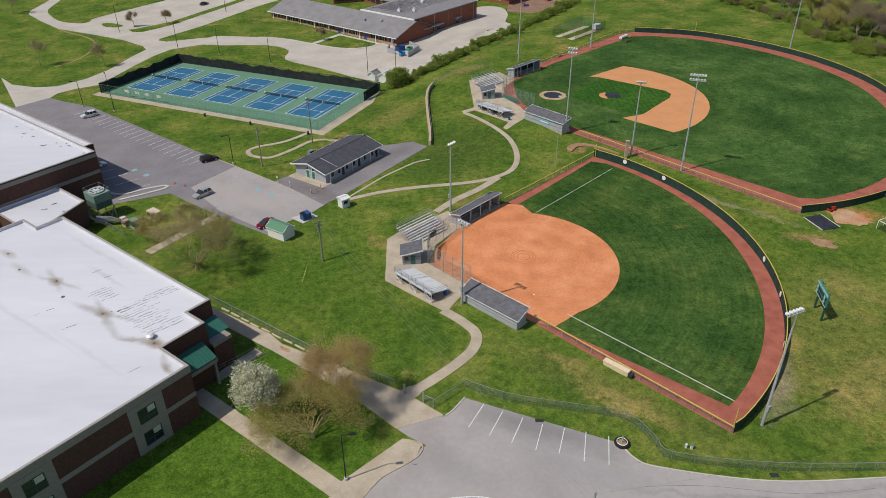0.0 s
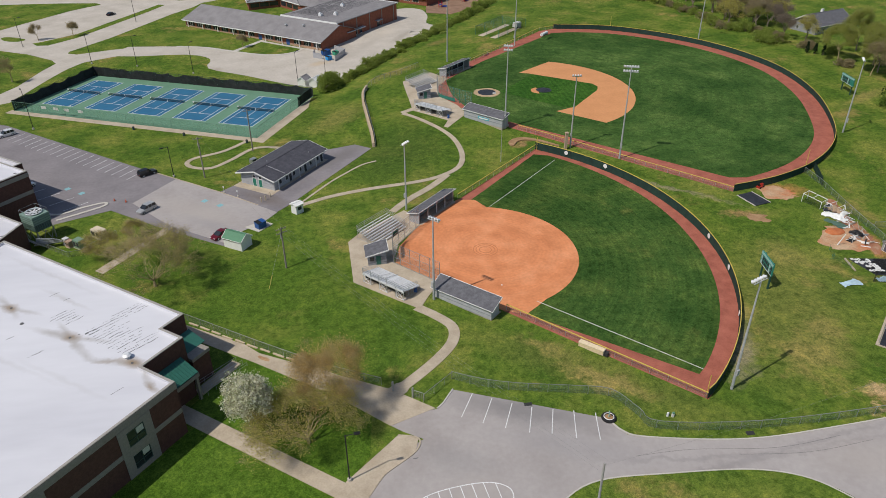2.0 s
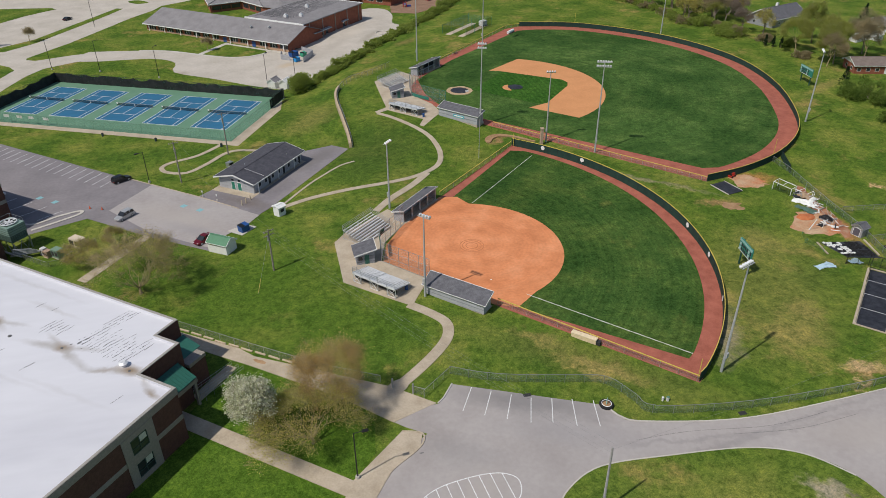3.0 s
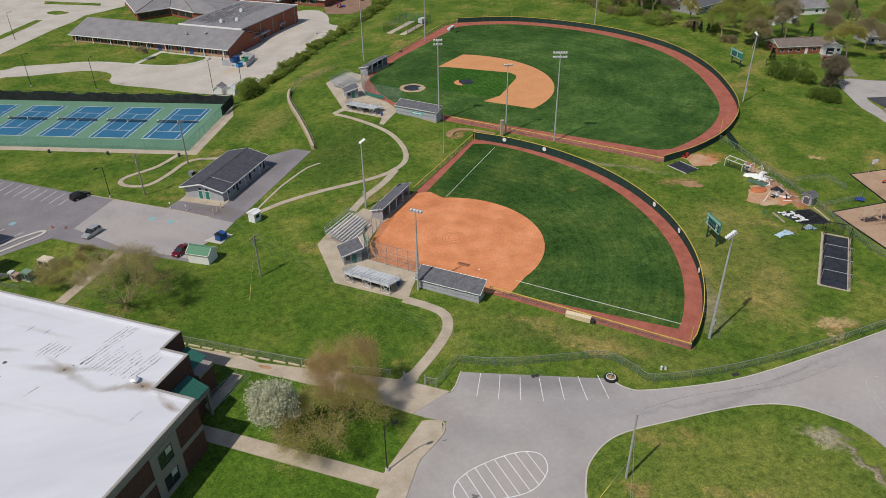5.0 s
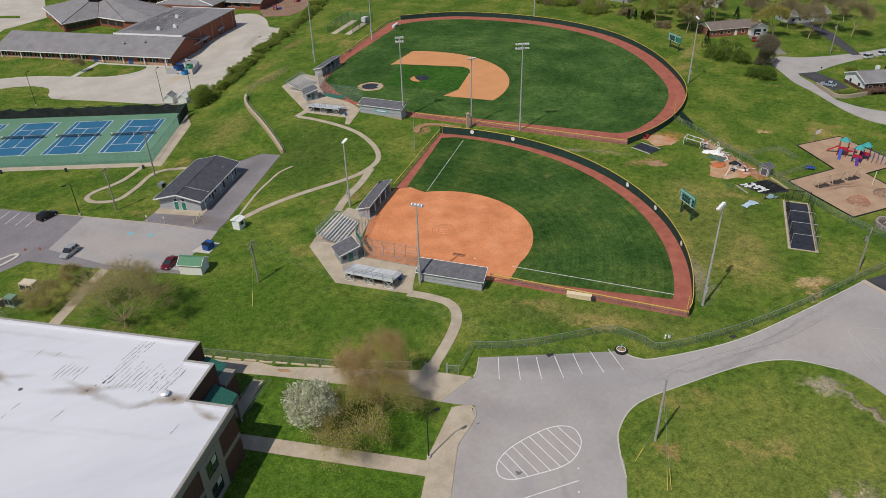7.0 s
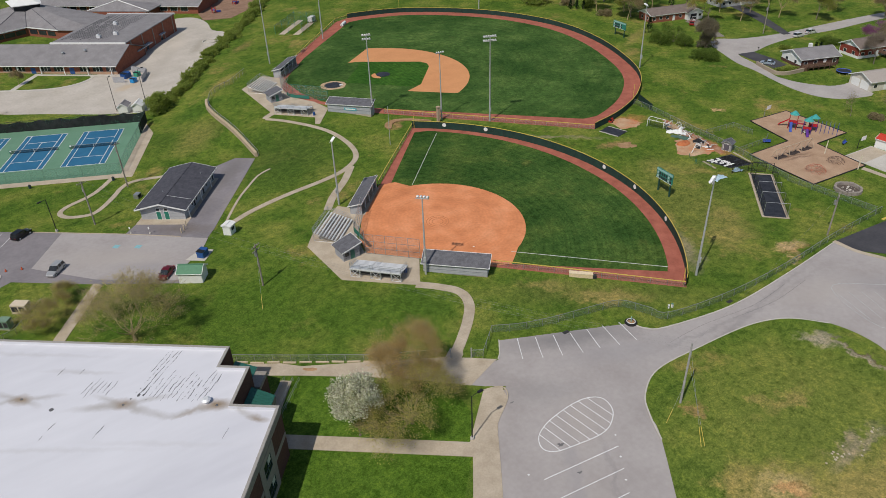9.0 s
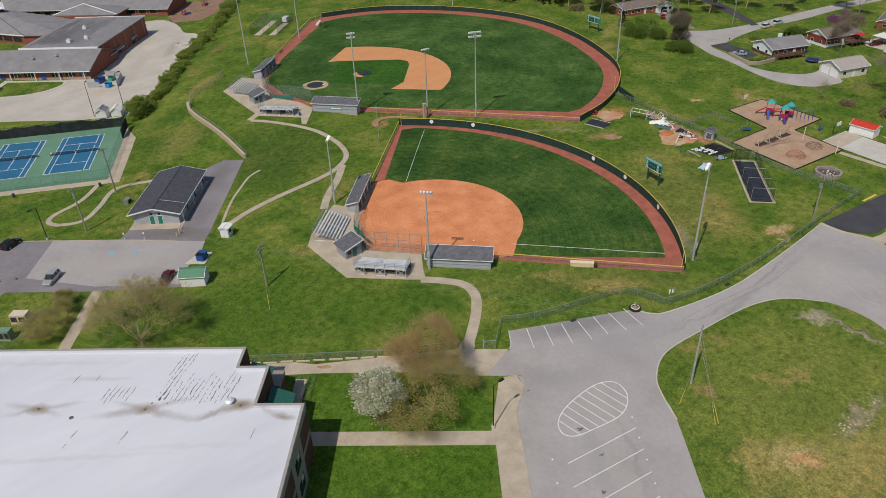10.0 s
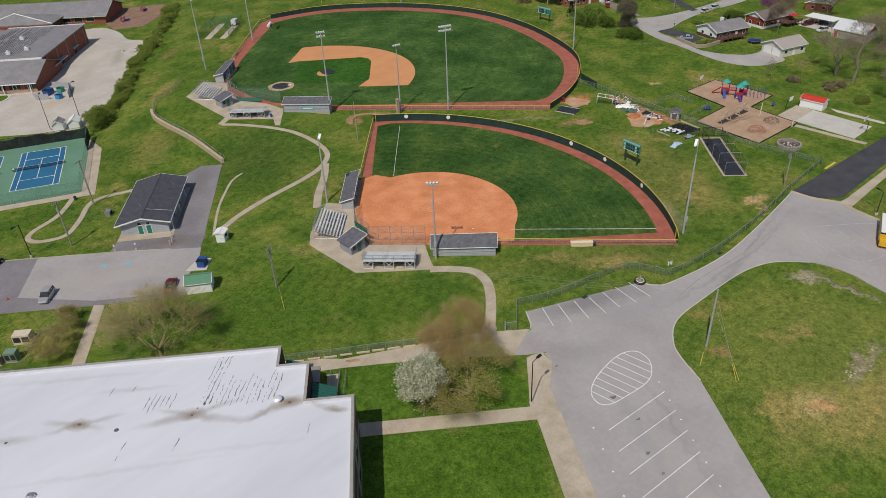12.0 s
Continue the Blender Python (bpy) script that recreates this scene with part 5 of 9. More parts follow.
fence("tennis_fence", [tp[0], tp[1]], 3.0, MESH_GREEN, "long tall green chain-link tennis fence", 3.0, FENCE_GREEN, post_r=0.03)
scr = fence("tennis_fence", [tp[1], tp[2], tp[3]], 3.3, MESH_GREEN, "tall tennis fence with sagging black windscreen", 3.0, BLACK_METAL)
for a, b in ((tp[1], tp[2]), (tp[2], tp[3])):
    a, b = Vector(a) - Vector(tp[1]), Vector(b) - Vector(tp[1])
    bays = max(2, round((b - a).length / 6))
    sag_rng = random.Random(bays)
    for k in range(bays):
        dip, skew = sag_rng.choice((0.15, 0.3, 0.5, 0.9)), sag_rng.uniform(-0.4, 0.4)
        verts = []
        for i in range(9):
            f = i / 8
            q = a.lerp(b, (k + f) / bays)
            top = 3.3 - dip * 4 * f * (1 - f) + skew * f * (1 - f)
            s = 0.06 * math.sin(5 * f + k)
            verts += [(q.x + 0.05, q.y - 0.05 + s, 0.06), (q.x + 0.05, q.y - 0.05 - s, top)]
        me = bpy.data.meshes.new("windscreen")
        me.from_pydata(verts, [], [(2 * i, 2 * i + 2, 2 * i + 3, 2 * i + 1) for i in range(8)])
        me.materials.append(SCREEN_BLACK)
        new("windscreen", me).parent = scr
fence("tennis_fence", at_tennis((0.15, 26), (0.15, 35.6)), 3.0, SCREEN_BLACK, "black windscreen end of the tennis fence", 3.0, BLACK_METAL)
for k in range(5):
    a = 5.6 + 15.4 * k
    t = thing("tennis_net", "black tennis net with a white band on green posts", "tennis net", *at_tennis((a + 5.485, 7.4 + 11.885))[0], 0.055, 155.8, "tennis nets")
    part("netting", B((-6.3, -0.015, 0.05, 6.3, 0.015, 0.95)), see_through("net_cord", (0.03, 0.035, 0.035), 0.4), t)
    part("band", B((-6.3, -0.02, 0.95, 6.3, 0.02, 1.02)), plain("net_band", (0.35, 0.37, 0.37), 0.8), t)
    part("tape_end", B((5.9, -0.03, 0.6, 6.35, 0.03, 1.02)), WHITE, t)
    for s in (-1, 1):
        part("post", T(((s * 6.4, 0, 0), (s * 6.4, 0, 1.1), 0.06, 0.06, 8)), GREEN_PAINT, t)
    part("centre_strap", B((-0.04, -0.03, 0.0, 0.04, 0.03, 0.98)), WHITE, t)
for a in (70.5, 66.2, 62.4, 57.5):
    x, y = at_tennis((a, 0.12))[0]
    s = tagged(new("fence_sign", mesh_of("fence_sign", B((-0.9, -0.03, 1.7, 0.9, 0.03, 2.5)), WHITE)), "white notice board on the tennis fence", "sign", "tennis signs")
    s.matrix_basis = pose(x, y, 0, 0, 0, 155.8)
for x, y in at_tennis((1, -3.6), (37, -3.6), (20.5, -3.8)):
    b = thing("litter_bin", "dark round litter bin on the grass", "bin", x, y, 0, 0, "litter bins")
    part("drum", T(((0, 0, 0), (0, 0, 0.85), 0.32, 0.34, 12)), plain("bin_dark", (0.03, 0.06, 0.07), 0.5), b)
    part("lid", T(((0, 0, 0.85), (0, 0, 1.0), 0.36, 0.2, 12)), BLACK_METAL, b)


# ---- gabled buildings ----
def gable_roof(t, L, W, eave, ridge, over, mat, fascia=WHITE, thick=0.14, name="roof"):
    """Ridge along local x."""
    ang = math.atan2(ridge - eave, W / 2)
    run = math.hypot(W / 2, ridge - eave)
    for s in (-1, 1):
        m = Matrix.Translation((0, 0, ridge)) @ Matrix.Rotation(-s * ang, 4, "X")
        bm = bmesh.new()
        y0, y1 = sorted((0, s * (run + over)))
        box(bm, -L / 2 - over, y0, 0, L / 2 + over, y1, thick, m)
        part(name, bm, mat, t)
        bm = bmesh.new()
        for e in (-1, 1):
            x0, x1 = sorted((e * (L / 2 + over), e * (L / 2 + over + 0.08)))
            box(bm, x0, y0, -0.12, x1, y1, thick + 0.03, m)
        a, b = sorted((s * (run + over), s * (run + over + 0.08)))
        box(bm, -L / 2 - over, a, -0.12, L / 2 + over, b, thick + 0.02, m)
        part("fascia", bm, fascia, t)
    part("ridge_cap", B((-L / 2 - over, -0.18, ridge + thick - 0.03, L / 2 + over, 0.18, ridge + thick + 0.05)), mat, t)


def gable_walls(t, L, W, eave, ridge, mat, base=0.0, th=0.2, gable_mat=None):
    for s in (-1, 1):
        y0, y1 = sorted((s * W / 2, s * (W / 2 - th)))
        part("wall", B((-L / 2, y0, base - 0.2, L / 2, y1, eave)), mat, t)
        x0, x1 = sorted((s * L / 2, s * (L / 2 - th)))
        part("wall", B((x0, -W / 2 + th, base - 0.2, x1, W / 2 - th, eave)), mat, t)
        bm = bmesh.new()
        a = [bm.verts.new((x0, y, z)) for y, z in ((-W / 2, eave), (W / 2, eave), (0, ridge))]
        b = [bm.verts.new((x1, y, z)) for y, z in ((-W / 2, eave), (W / 2, eave), (0, ridge))]
        bm.faces.new(a), bm.faces.new(b[::-1])
        for i in range(3):
            bm.faces.new((a[i], b[i], b[(i + 1) % 3], a[(i + 1) % 3]))
        part("gable", bm, gable_mat or mat, t)


def opening(t, name, side, at, z0, z1, w, L, W, glass=GLASS, frame=WHITE, proud=0.04):
    """A framed window or door set on a wall. side: 'x+', 'x-', 'y+' or 'y-'."""
    s = 1 if side[1] == "+" else -1
    ln = (L if side[0] == "x" else W) / 2

    def bx(u0, u1, a, b, d0, d1):
        lo, hi = sorted((s * (ln + d0), s * (ln + d1)))
        return (lo, u0, a, hi, u1, b) if side[0] == "x" else (u0, lo, a, u1, hi, b)

    p = part(name, B(bx(at - w / 2, at + w / 2, z0, z1, -0.02, proud * 0.4)), glass, t)
    f = 0.07
    part("frame", B(bx(at - w / 2 - f, at - w / 2, z0 - f, z1 + f, -0.02, proud), bx(at + w / 2, at + w / 2 + f, z0 - f, z1 + f, -0.02, proud), bx(at - w / 2, at + w / 2, z1, z1 + f, -0.02, proud), bx(at - w / 2, at + w / 2, z0 - f, z0, -0.02, proud)), frame, p)
    return p


# pavilion
pav = thing("pavilion", "long grey park pavilion with a charcoal shingled gable roof", "pavilion", -26.5, 164.0, 0, 54.5)
PL, PW = 19.8, 10.0
gable_walls(pav, PL, PW, 3.0, 4.25, SIDING)
gable_roof(pav, PL, PW, 3.0, 4.25, 0.85, SHINGLE_DARK)
part("slab", B((-12.2, -5.9, -0.5, 10.6, 5.6, 0.08)), CONCRETE, pav)
for y in (-0.9, 0.9):
    opening(pav, "door", "x-", y, 0.1, 2.1, 1.0, PL, PW, GREEN_PAINT)
    opening(pav, "window", "x-", y, 2.3, 2.9, 0.7, PL, PW)
for z in (0.75, 1.5, 2.25):
    part("wall_groove", B((-PL / 2 - 0.012, -5.0, z, -PL / 2, -1.6, z + 0.05), (-PL / 2 - 0.012, 1.6, z, -PL / 2, 5.0, z + 0.05), (-PL / 2, -PW / 2 - 0.012, z, PL / 2, -PW / 2, z + 0.05)), BLOCK, pav)
for x in (-7.6, -5.2, -2.4, 0.2, 4.4, 7.4):
    opening(pav, "window", "y-", x, 1.0, 2.2, 0.9, PL, PW, DARK)
for x in (-3.8, 2.2, 9.0):
    opening(pav, "door", "y-", x, 0.1, 2.1, 1.0, PL, PW, DARK)
for x in (-9.0, -1.0, 5.8):
    part("porch_post", B((x - 0.08, -5.75, 0.08, x + 0.08, -5.6, 2.75)), WHITE, pav)
for x, y in ((-4, 1.6), (-6.6, -0.4), (6, -3.6)):
    part("roof_vent", T(((x, y, 3.3), (x, y, 4.55 - abs(y) * 0.2), 0.1, 0.1, 8)), STEEL, pav)
part("roof_conduit", T(((-6.6, -0.5, 4.38), (-6.0, -5.4, 3.12), 0.035, 0.035, 5)), ALU, pav)
part("sign_bar", B((-PL / 2 - 0.04, -0.6, 3.1, -PL / 2, 0.6, 3.35)), WHITE, pav)
TAN_POST = plain("bollard_tan", (0.55, 0.46, 0.32), 0.7)
for x, y in ((-30.8, 147.6), (-29.95, 148.45), (-29.05, 150.2)):
    solid("bollard", T(((x, y, 0), (x, y, 1.25), 0.12, 0.12, 10), ((x, y, 1.25), (x, y, 1.32), 0.12, 0.05, 10)), TAN_POST, "short tan steel bollard before the pavilion", "bollard", "bollards")
for x, y in ((-39.9, 154.0), (-36.5, 151.4)):
    sg = thing("parking_sign", "small parking sign on a short post in a concrete foot", "sign", x, y, 0.03, 54, "parking signs")
    part("foot", T(((0, 0, 0), (0, 0, 0.3), 0.22, 0.18, 10)), CONCRETE_PALE, sg)
    part("post", T(((0, 0, 0.3), (0, 0, 1.6), 0.04, 0.04, 6)), STEEL, sg)
    part("plate", B((-0.05, -0.16, 1.2, -0.03, 0.16, 1.65)), WHITE, sg)
ac = thing("air_conditioner", "grey boxy air conditioner on the lawn beside the pavilion", "air conditioner", -34.6, 170.6, 0, 48)
part("cabinet", B((-0.8, -0.6, 0, 0.8, 0.6, 1.1)), STEEL, ac)
part("grille", B((-0.6, -0.63, 0.2, 0.6, -0.605, 0.95)), DARK, ac)

# ticket booth, shed, bins
booth = thing("ticket_booth", "small white ticket booth with a dark doorway", "booth", -22.3, 141.4, 0, 40)
gable_walls(booth, 1.9, 1.9, 2.2, 2.5, WHITE)
gable_roof(booth, 1.9, 1.9, 2.2, 2.5, 0.15, WHITE)
opening(booth, "door", "x+", 0, 0.1, 2.0, 0.9, 1.9, 1.9, DARK)
opening(booth, "window", "y-", 0, 1.0, 1.8, 1.0, 1.9, 1.9, DARK)
shed = thing("garden_shed", "white garden shed with a green gable roof", "shed", -33.9, 128.6, 0, -34)
gable_walls(shed, 4.6, 3.2, 2.2, 3.2, WHITE)
gable_roof(shed, 4.6, 3.2, 2.2, 3.2, 0.2, plain("shed_roof_green", (0.09, 0.22, 0.13), 0.7))
opening(shed, "door", "y+", 0, 0.1, 2.0, 1.6, 4.6, 3.2, WHITE)
lay("bin_pad", [(-33.4, 136.2), (-30.2, 133.6), (-27.4, 136.8), (-29.6, 138.4)], 0.06, CONCRETE_PALE, "pale concrete pad under the dumpster")


def dumpster(x, y, turn, mat, label, w=2.0, d=1.5, h=1.4):
    t = thing("dumpster", label, "dumpster", x, y, 0.06, turn, "dumpsters")
    part("body", B((-w / 2, -d / 2, 0.12, w / 2, d / 2, h), (-w / 2 - 0.05, -0.1, h * 0.5, w / 2 + 0.05, 0.1, h * 0.6)), mat, t)
    part("rim", B((-w / 2 - 0.06, -d / 2 - 0.06, h - 0.1, w / 2 + 0.06, -d / 2, h), (-w / 2 - 0.06, d / 2, h - 0.1, w / 2 + 0.06, d / 2 + 0.06, h)), mat, t)
    bm = bmesh.new()
    box(bm, -w / 2 - 0.03, 0, 0, 0, d + 0.08, 0.06, Matrix.Translation((0, -d / 2, h)) @ Matrix.Rotation(0.08, 4, "X"))
    part("lid", bm, BLACK_METAL, t, "black plastic lid")
    bm = bmesh.new()
    box(bm, 0.02, 0, 0, w / 2 + 0.03, d + 0.08, 0.06, Matrix.Translation((0, -d / 2, h)) @ Matrix.Rotation(0.08, 4, "X"))
    part("lid", bm, mat, t)
    for s in (-1, 1):
        part("caster", T(((s * w * 0.4, -0.5, 0.06), (s * w * 0.4 + 0.06, -0.5, 0.06), 0.1, 0.1, 8)), BLACK_METAL, t)
    return t


dumpster(-29.9, 135.6, 42, BLUE_BIN, "dark blue steel dumpster on a concrete pad")
dumpster(-12.6, 265.0, 40, plain("green_bin", (0.05, 0.30, 0.18), 0.5), "green dumpster inside the grey screen")
dumpster(-15.2, 258.8, 40, plain("bright_blue_bin", (0.02, 0.24, 0.55), 0.4), "bright blue dumpster beside the low school")
dumpster(-16.2, 265.6, 40, BLUE_BIN, "dark blue open dumpster beside the low school", 3.2, 2.0, 1.7)
for x, y, m in ((-23.6, 231.6, SHINGLE_ELE), (-19.8, 229.8, WHITE)):
    s = thing("storage_shed", "small pale storage shed with a gable roof by the hedge", "shed", x, y, 0, 60, "storage sheds")
    gable_walls(s, 3.6, 3.0, 2.2, 3.2, WHITE)
    gable_roof(s, 3.6, 3.0, 2.2, 3.2, 0.2, m)
    opening(s, "door", "x-", 0, 0.1, 2.0, 1.4, 3.6, 3.0, WHITE)

# ---- the low brick school far behind ----
ele = thing("low_school", "long low red brick school under a grey shingled roof", "school", -17.6, 270.3, 0, -38.8)
EX = -76.0
for x0, x1, y0, y1 in ((EX, -0.8, 0.8, 1.1), (EX, -0.8, 22.9, 23.2), (EX, EX + 0.3, 1.1, 22.9)):
    part("wall", B((x0, y0, -0.2, x1, y1, 3.3)), BRICK_RED, ele)
bm = bmesh.new()
for x in (-0.8, -1.1):
    [bm.verts.new((x, y, z)) for y, z in ((0.8, -0.2), (23.2, -0.2), (23.2, 3.4), (12, 7.3), (0.8, 3.4))]
bm.verts.ensure_lookup_table()
bm.faces.new(bm.verts[:5]), bm.faces.new(bm.verts[5:][::-1])
for i in range(5):
    bm.faces.new((bm.verts[i], bm.verts[(i + 1) % 5], bm.verts[5 + (i + 1) % 5], bm.verts[5 + i]))
part("gable_wall", bm, BRICK_RED, ele)
for y0, z0, y1, z1 in ((-0.4, 3.25, 12.0, 7.4), (12.0, 7.4, 24.4, 3.25)):
    bm = bmesh.new()
    box(bm, EX - 0.8, 0, 0, 0, math.hypot(y1 - y0, z1 - z0), 0.2, Matrix.Translation((0, y0, z0)) @ Matrix.Rotation(math.atan2(z1 - z0, y1 - y0), 4, "X"))
    part("roof", bm, SHINGLE_ELE, ele)
part("gutter", B((EX - 0.8, -0.55, 3.1, 0, -0.4, 3.42)), WHITE, ele)
part("end_gable", P([(EX + 0.1, 1.1), (EX + 0.3, 1.1), (EX + 0.3, 22.9), (EX + 0.1, 22.9)], 3.2, 3.6), BRICK_RED, ele)
for k in range(15):
    x = EX + 3.7 + 4.95 * k
    if k in (8, 11):
        part("door", B((x - 0.9, 0.72, 0.1, x + 0.9, 0.82, 2.3)), plain("blue_door", (0.03, 0.08, 0.25), 0.5), ele)
    else:
        w = part("window", B((x - 1.8, 0.74, 1.1, x + 1.8, 0.82, 2.9)), GLASS, ele)
        part("sill", B((x - 1.9, 0.68, 0.98, x + 1.9, 0.82, 1.1)), STONE_BAND, w)
        part("mullion", B((x - 0.65, 0.70, 1.1, x - 0.55, 0.76, 2.9), (x + 0.55, 0.70, 1.1, x + 0.65, 0.76, 2.9)), WHITE, w)
part("brick_band", B((EX, 0.76, 0, -0.8, 0.80, 0.9)), plain("tan_brick", (0.42, 0.27, 0.18), 0.9), ele)
for k in range(9):
    part("column", B((EX + 2 + 8.9 * k, 0.0, 0, EX + 2.25 + 8.9 * k, 0.25, 3.2)), WHITE, ele)
for x, y in ((-23, 6.2), (-15, 7.6)):
    z = 3.3 + y * 0.335
    part("vent", T(((x, y, z), (x, y, z + 0.9), 0.35, 0.35, 8), ((x, y, z + 0.9), (x, y, z + 1.2), 0.6, 0.45, 8)), STEEL, ele)
gym = thing("low_school_hall", "red brick school hall with a flat weathered grey roof", "school", -17.6, 270.3, 0, -38.8)
part("wall", B((-33, 20.6, -0.2, -2.5, 62, 7.6)), BRICK_RED, gym)
part("roof", B((-33.4, 20.2, 7.6, -2.2, 62.4, 7.95)), SHINGLE_ELE, gym)
part("roof_edge", B((-33.5, 19.9, 7.5, -2.1, 20.4, 8.1)), WHITE, gym, "white metal roof edge")
part("roof_edge", B((-33.5, 62.2, 7.5, -2.1, 62.6, 8.1)), WHITE, gym, "white metal roof edge")
streak = material("roof_streaks", [(0.05, 0.05, 0.055), (0.115, 0.11, 0.115)], 0.4, 8, 0.9, fine=0.2)
for k in range(19):
    y0 = 24 + (k * 5) % 4
    for q in range(2 + (k % 2)):
        y1 = min(60.5, y0 + 9 + (k * 7 + q * 11) % 13)
        part("roof_seam", B((-31.5 + 0.98 * k, y0, 7.95, -31.5 + 0.98 * k + (0.55 if k < 11 else 0.32), y1, 7.97)), streak, gym, "dark weathered roof seam")
        y0 = y1 + 1 + (k * 3 + q) % 4
        if y0 > 56:
            break
for x, y in ((-17, 27), (-12, 31), (-20, 45)):
    part("roof_unit", B((x - 0.8, y - 0.6, 7.95, x + 0.8, y + 0.6, 8.9), (x - 0.5, y - 0.4, 8.9, x + 0.2, y + 0.4, 9.3)), ALU, gym)
for k in range(5):
    part("pilaster", B((-2.5, 24 + 8.8 * k, 0, -2.3, 24.4 + 8.8 * k, 7.5)), STONE_BAND, gym)
part("canopy", B((-2.5, 25, 3.2, -0.6, 37, 3.5)), plain("canopy_grey", (0.28, 0.33, 0.38), 0.5), gym)
part("canopy", B((-2.5, 46, 3.4, -1.2, 50, 3.7)), plain("canopy_grey", (0.28, 0.33, 0.38), 0.5), gym)
for y in (26.5, 29.5, 32.5, 35.5, 48):
    w = part("window", B((-2.52, y - 0.9, 0.9, -2.46, y + 0.9, 2.7)), GLASS, gym)
    part("frame", B((-2.5, y - 1.0, 0.8, -2.44, y + 1.0, 0.9), (-2.5, y - 1.0, 2.7, -2.44, y + 1.0, 2.8)), WHITE, w)

skew = Matrix(((0.94, 0.0, 0, 0.4), (0, 1.02, 0, -8.2), (0, 0, 1, 0), (0, 0, 0, 1)))
for ob in gym.children:
    ob.data.transform(skew)
    for sub_part in ob.children:
        sub_part.data.transform(skew)


def fan_roof(t, eaves, apex, mat, name="roof", thick=0.3):
    """A closed hipped roof over a level eave line, running up to one point or to a short ridge."""
    bm = bmesh.new()
    lo = [bm.verts.new((*p, eaves[1] - thick)) for p in eaves[0]]
    hi = [bm.verts.new((*p, eaves[1])) for p in eaves[0]]
    top = bm.verts.new(apex)
    n = len(lo)
    bm.faces.new(lo[::-1])
    for i in range(n):
        bm.faces.new((lo[i], lo[(i + 1) % n], hi[(i + 1) % n], hi[i]))
        bm.faces.new((hi[i], hi[(i + 1) % n], top))
    part(name, bm, mat, t)


hip = thing("low_school_wing", "grey shingled school wing with a raised white skylight roof", "school", 0, 0)
wing_plan = [(-58.8, 383.5), (-51.6, 343.7), (-37.1, 348.8), (-27.3, 334.7), (-13.5, 322.5), (-2, 339), (-12, 362), (-30, 398)]
mid = Vector((-34, 366))
inner = [tuple(mid + (Vector(p) - mid) * 0.965) for p in wing_plan]
part("wall", P(inner, -0.2, 3.4), BRICK_RED, hip)
fan_roof(hip, (wing_plan, 3.8), (-34, 366, 10.0), SHINGLE_ELE)
for i in range(3):
    a, b = Vector(wing_plan[i]), Vector(wing_plan[i + 1])
    part("fascia", R([tuple(a), tuple(b)], 0.25, 3.45, 3.85), WHITE, hip)
    a, b = Vector(inner[i]), Vector(inner[i + 1])
    for f in (0.2, 0.5, 0.8):
        q = a.lerp(b, f)
        d = (b - a).normalized() * 2.0
        part("window", R([tuple(q - d), tuple(q + d)], 0.3, 1.1, 2.8), GLASS, hip)
for i in (1, 2, 3):
    p = Vector((*wing_plan[i], 3.85))
    part("hip_cap", T((p, p.lerp(Vector((-34, 366, 10.05)), 0.85), 0.12, 0.12, 5)), SHINGLE_DARK, hip)
sky_plan = [(-40, 372), (-39, 360), (-29, 359), (-28, 371)]
part("skylight", P(sky_plan, 7.5, 10.2), GLASS, hip)
fan_roof(hip, ([tuple(mid + (Vector(p) - mid) * 1.12) for p in sky_plan], 10.5), (-34, 366, 12.6), WHITE, "skylight_roof")
north = thing("low_school_north_wing", "long grey shingled classroom wing of red brick", "school", 8.2, 375, 0, -41)
gable_walls(north, 81, 22, 3.4, 7.2, BRICK_RED)
gable_roof(north, 81, 22, 3.4, 7.2, 1.0, SHINGLE_ELE)
for k in range(15):
    opening(north, "window", "y-", -36 + 5 * k, 1.0, 2.8, 3.4, 81, 22)
link = thing("low_school_link", "hipped grey shingled link between the school wings", "school", 0, 0)
link_plan = [(-11.5, 360.5), (10.6, 342.0), (20, 353), (-2, 372)]
part("wall", P([(-8, 357), (9, 343), (18, 353), (-2, 370)], -0.2, 3.6), BRICK_RED, link)
fan_roof(link, (link_plan, 4.0), (1.6, 357.4, 7.3), SHINGLE_ELE)
for i in (0, 1):
    part("hip_cap", T(((*link_plan[i], 4.1), (1.6, 357.4, 7.4), 0.22, 0.22, 5)), WHITE, link, "white metal hip cap")

# slatted pen round the school's dumpsters
for a, b in (((-20.9, 262.9), (-20.2, 268.6)), ((-20.9, 262.9), (-17.6, 260.4)), ((-12.9, 256.9), (-9.0, 266.0)), ((-9.0, 266.0), (-13.1, 272.0))):
    pen_wall = thing("screen_fence", "grey slatted screen round the school dumpsters", "fence", a[0], a[1], 0, 0, "dumpster screens")
    d = Vector(b) - Vector(a)
    nn = max(6, int(d.length / 0.45))
    for k in range(nn):
        q0, q1 = d * (k / nn), d * ((k + 0.86) / nn)
        part("slat", R([tuple(q0), tuple(q1)], 0.06, 0.05, 2.0), plain("slat_grey", (0.38, 0.38, 0.40), 0.7), pen_wall)
    part("rail", R([(0, 0.05), (d.x, d.y + 0.05)], 0.08, 1.5, 1.6), STEEL, pen_wall)

# ---- school details ----
sc = thing("school_entrance", "brick school entrance block with green metal canopies", "entrance", *SCHOOL[:2], 0, SCHOOL[2])
part("wall", B((-6.4, 0.1, -0.2, -4.6, 6.2, 5.0)), BRICK, sc)
part("band", B((-6.4, 0.08, 5.0, -4.5, 6.3, 5.5)), STONE_BAND, sc)
part("wall", B((-10.8, 7.6, -0.2, -5.8, 10.9, 4.8)), BRICK, sc)
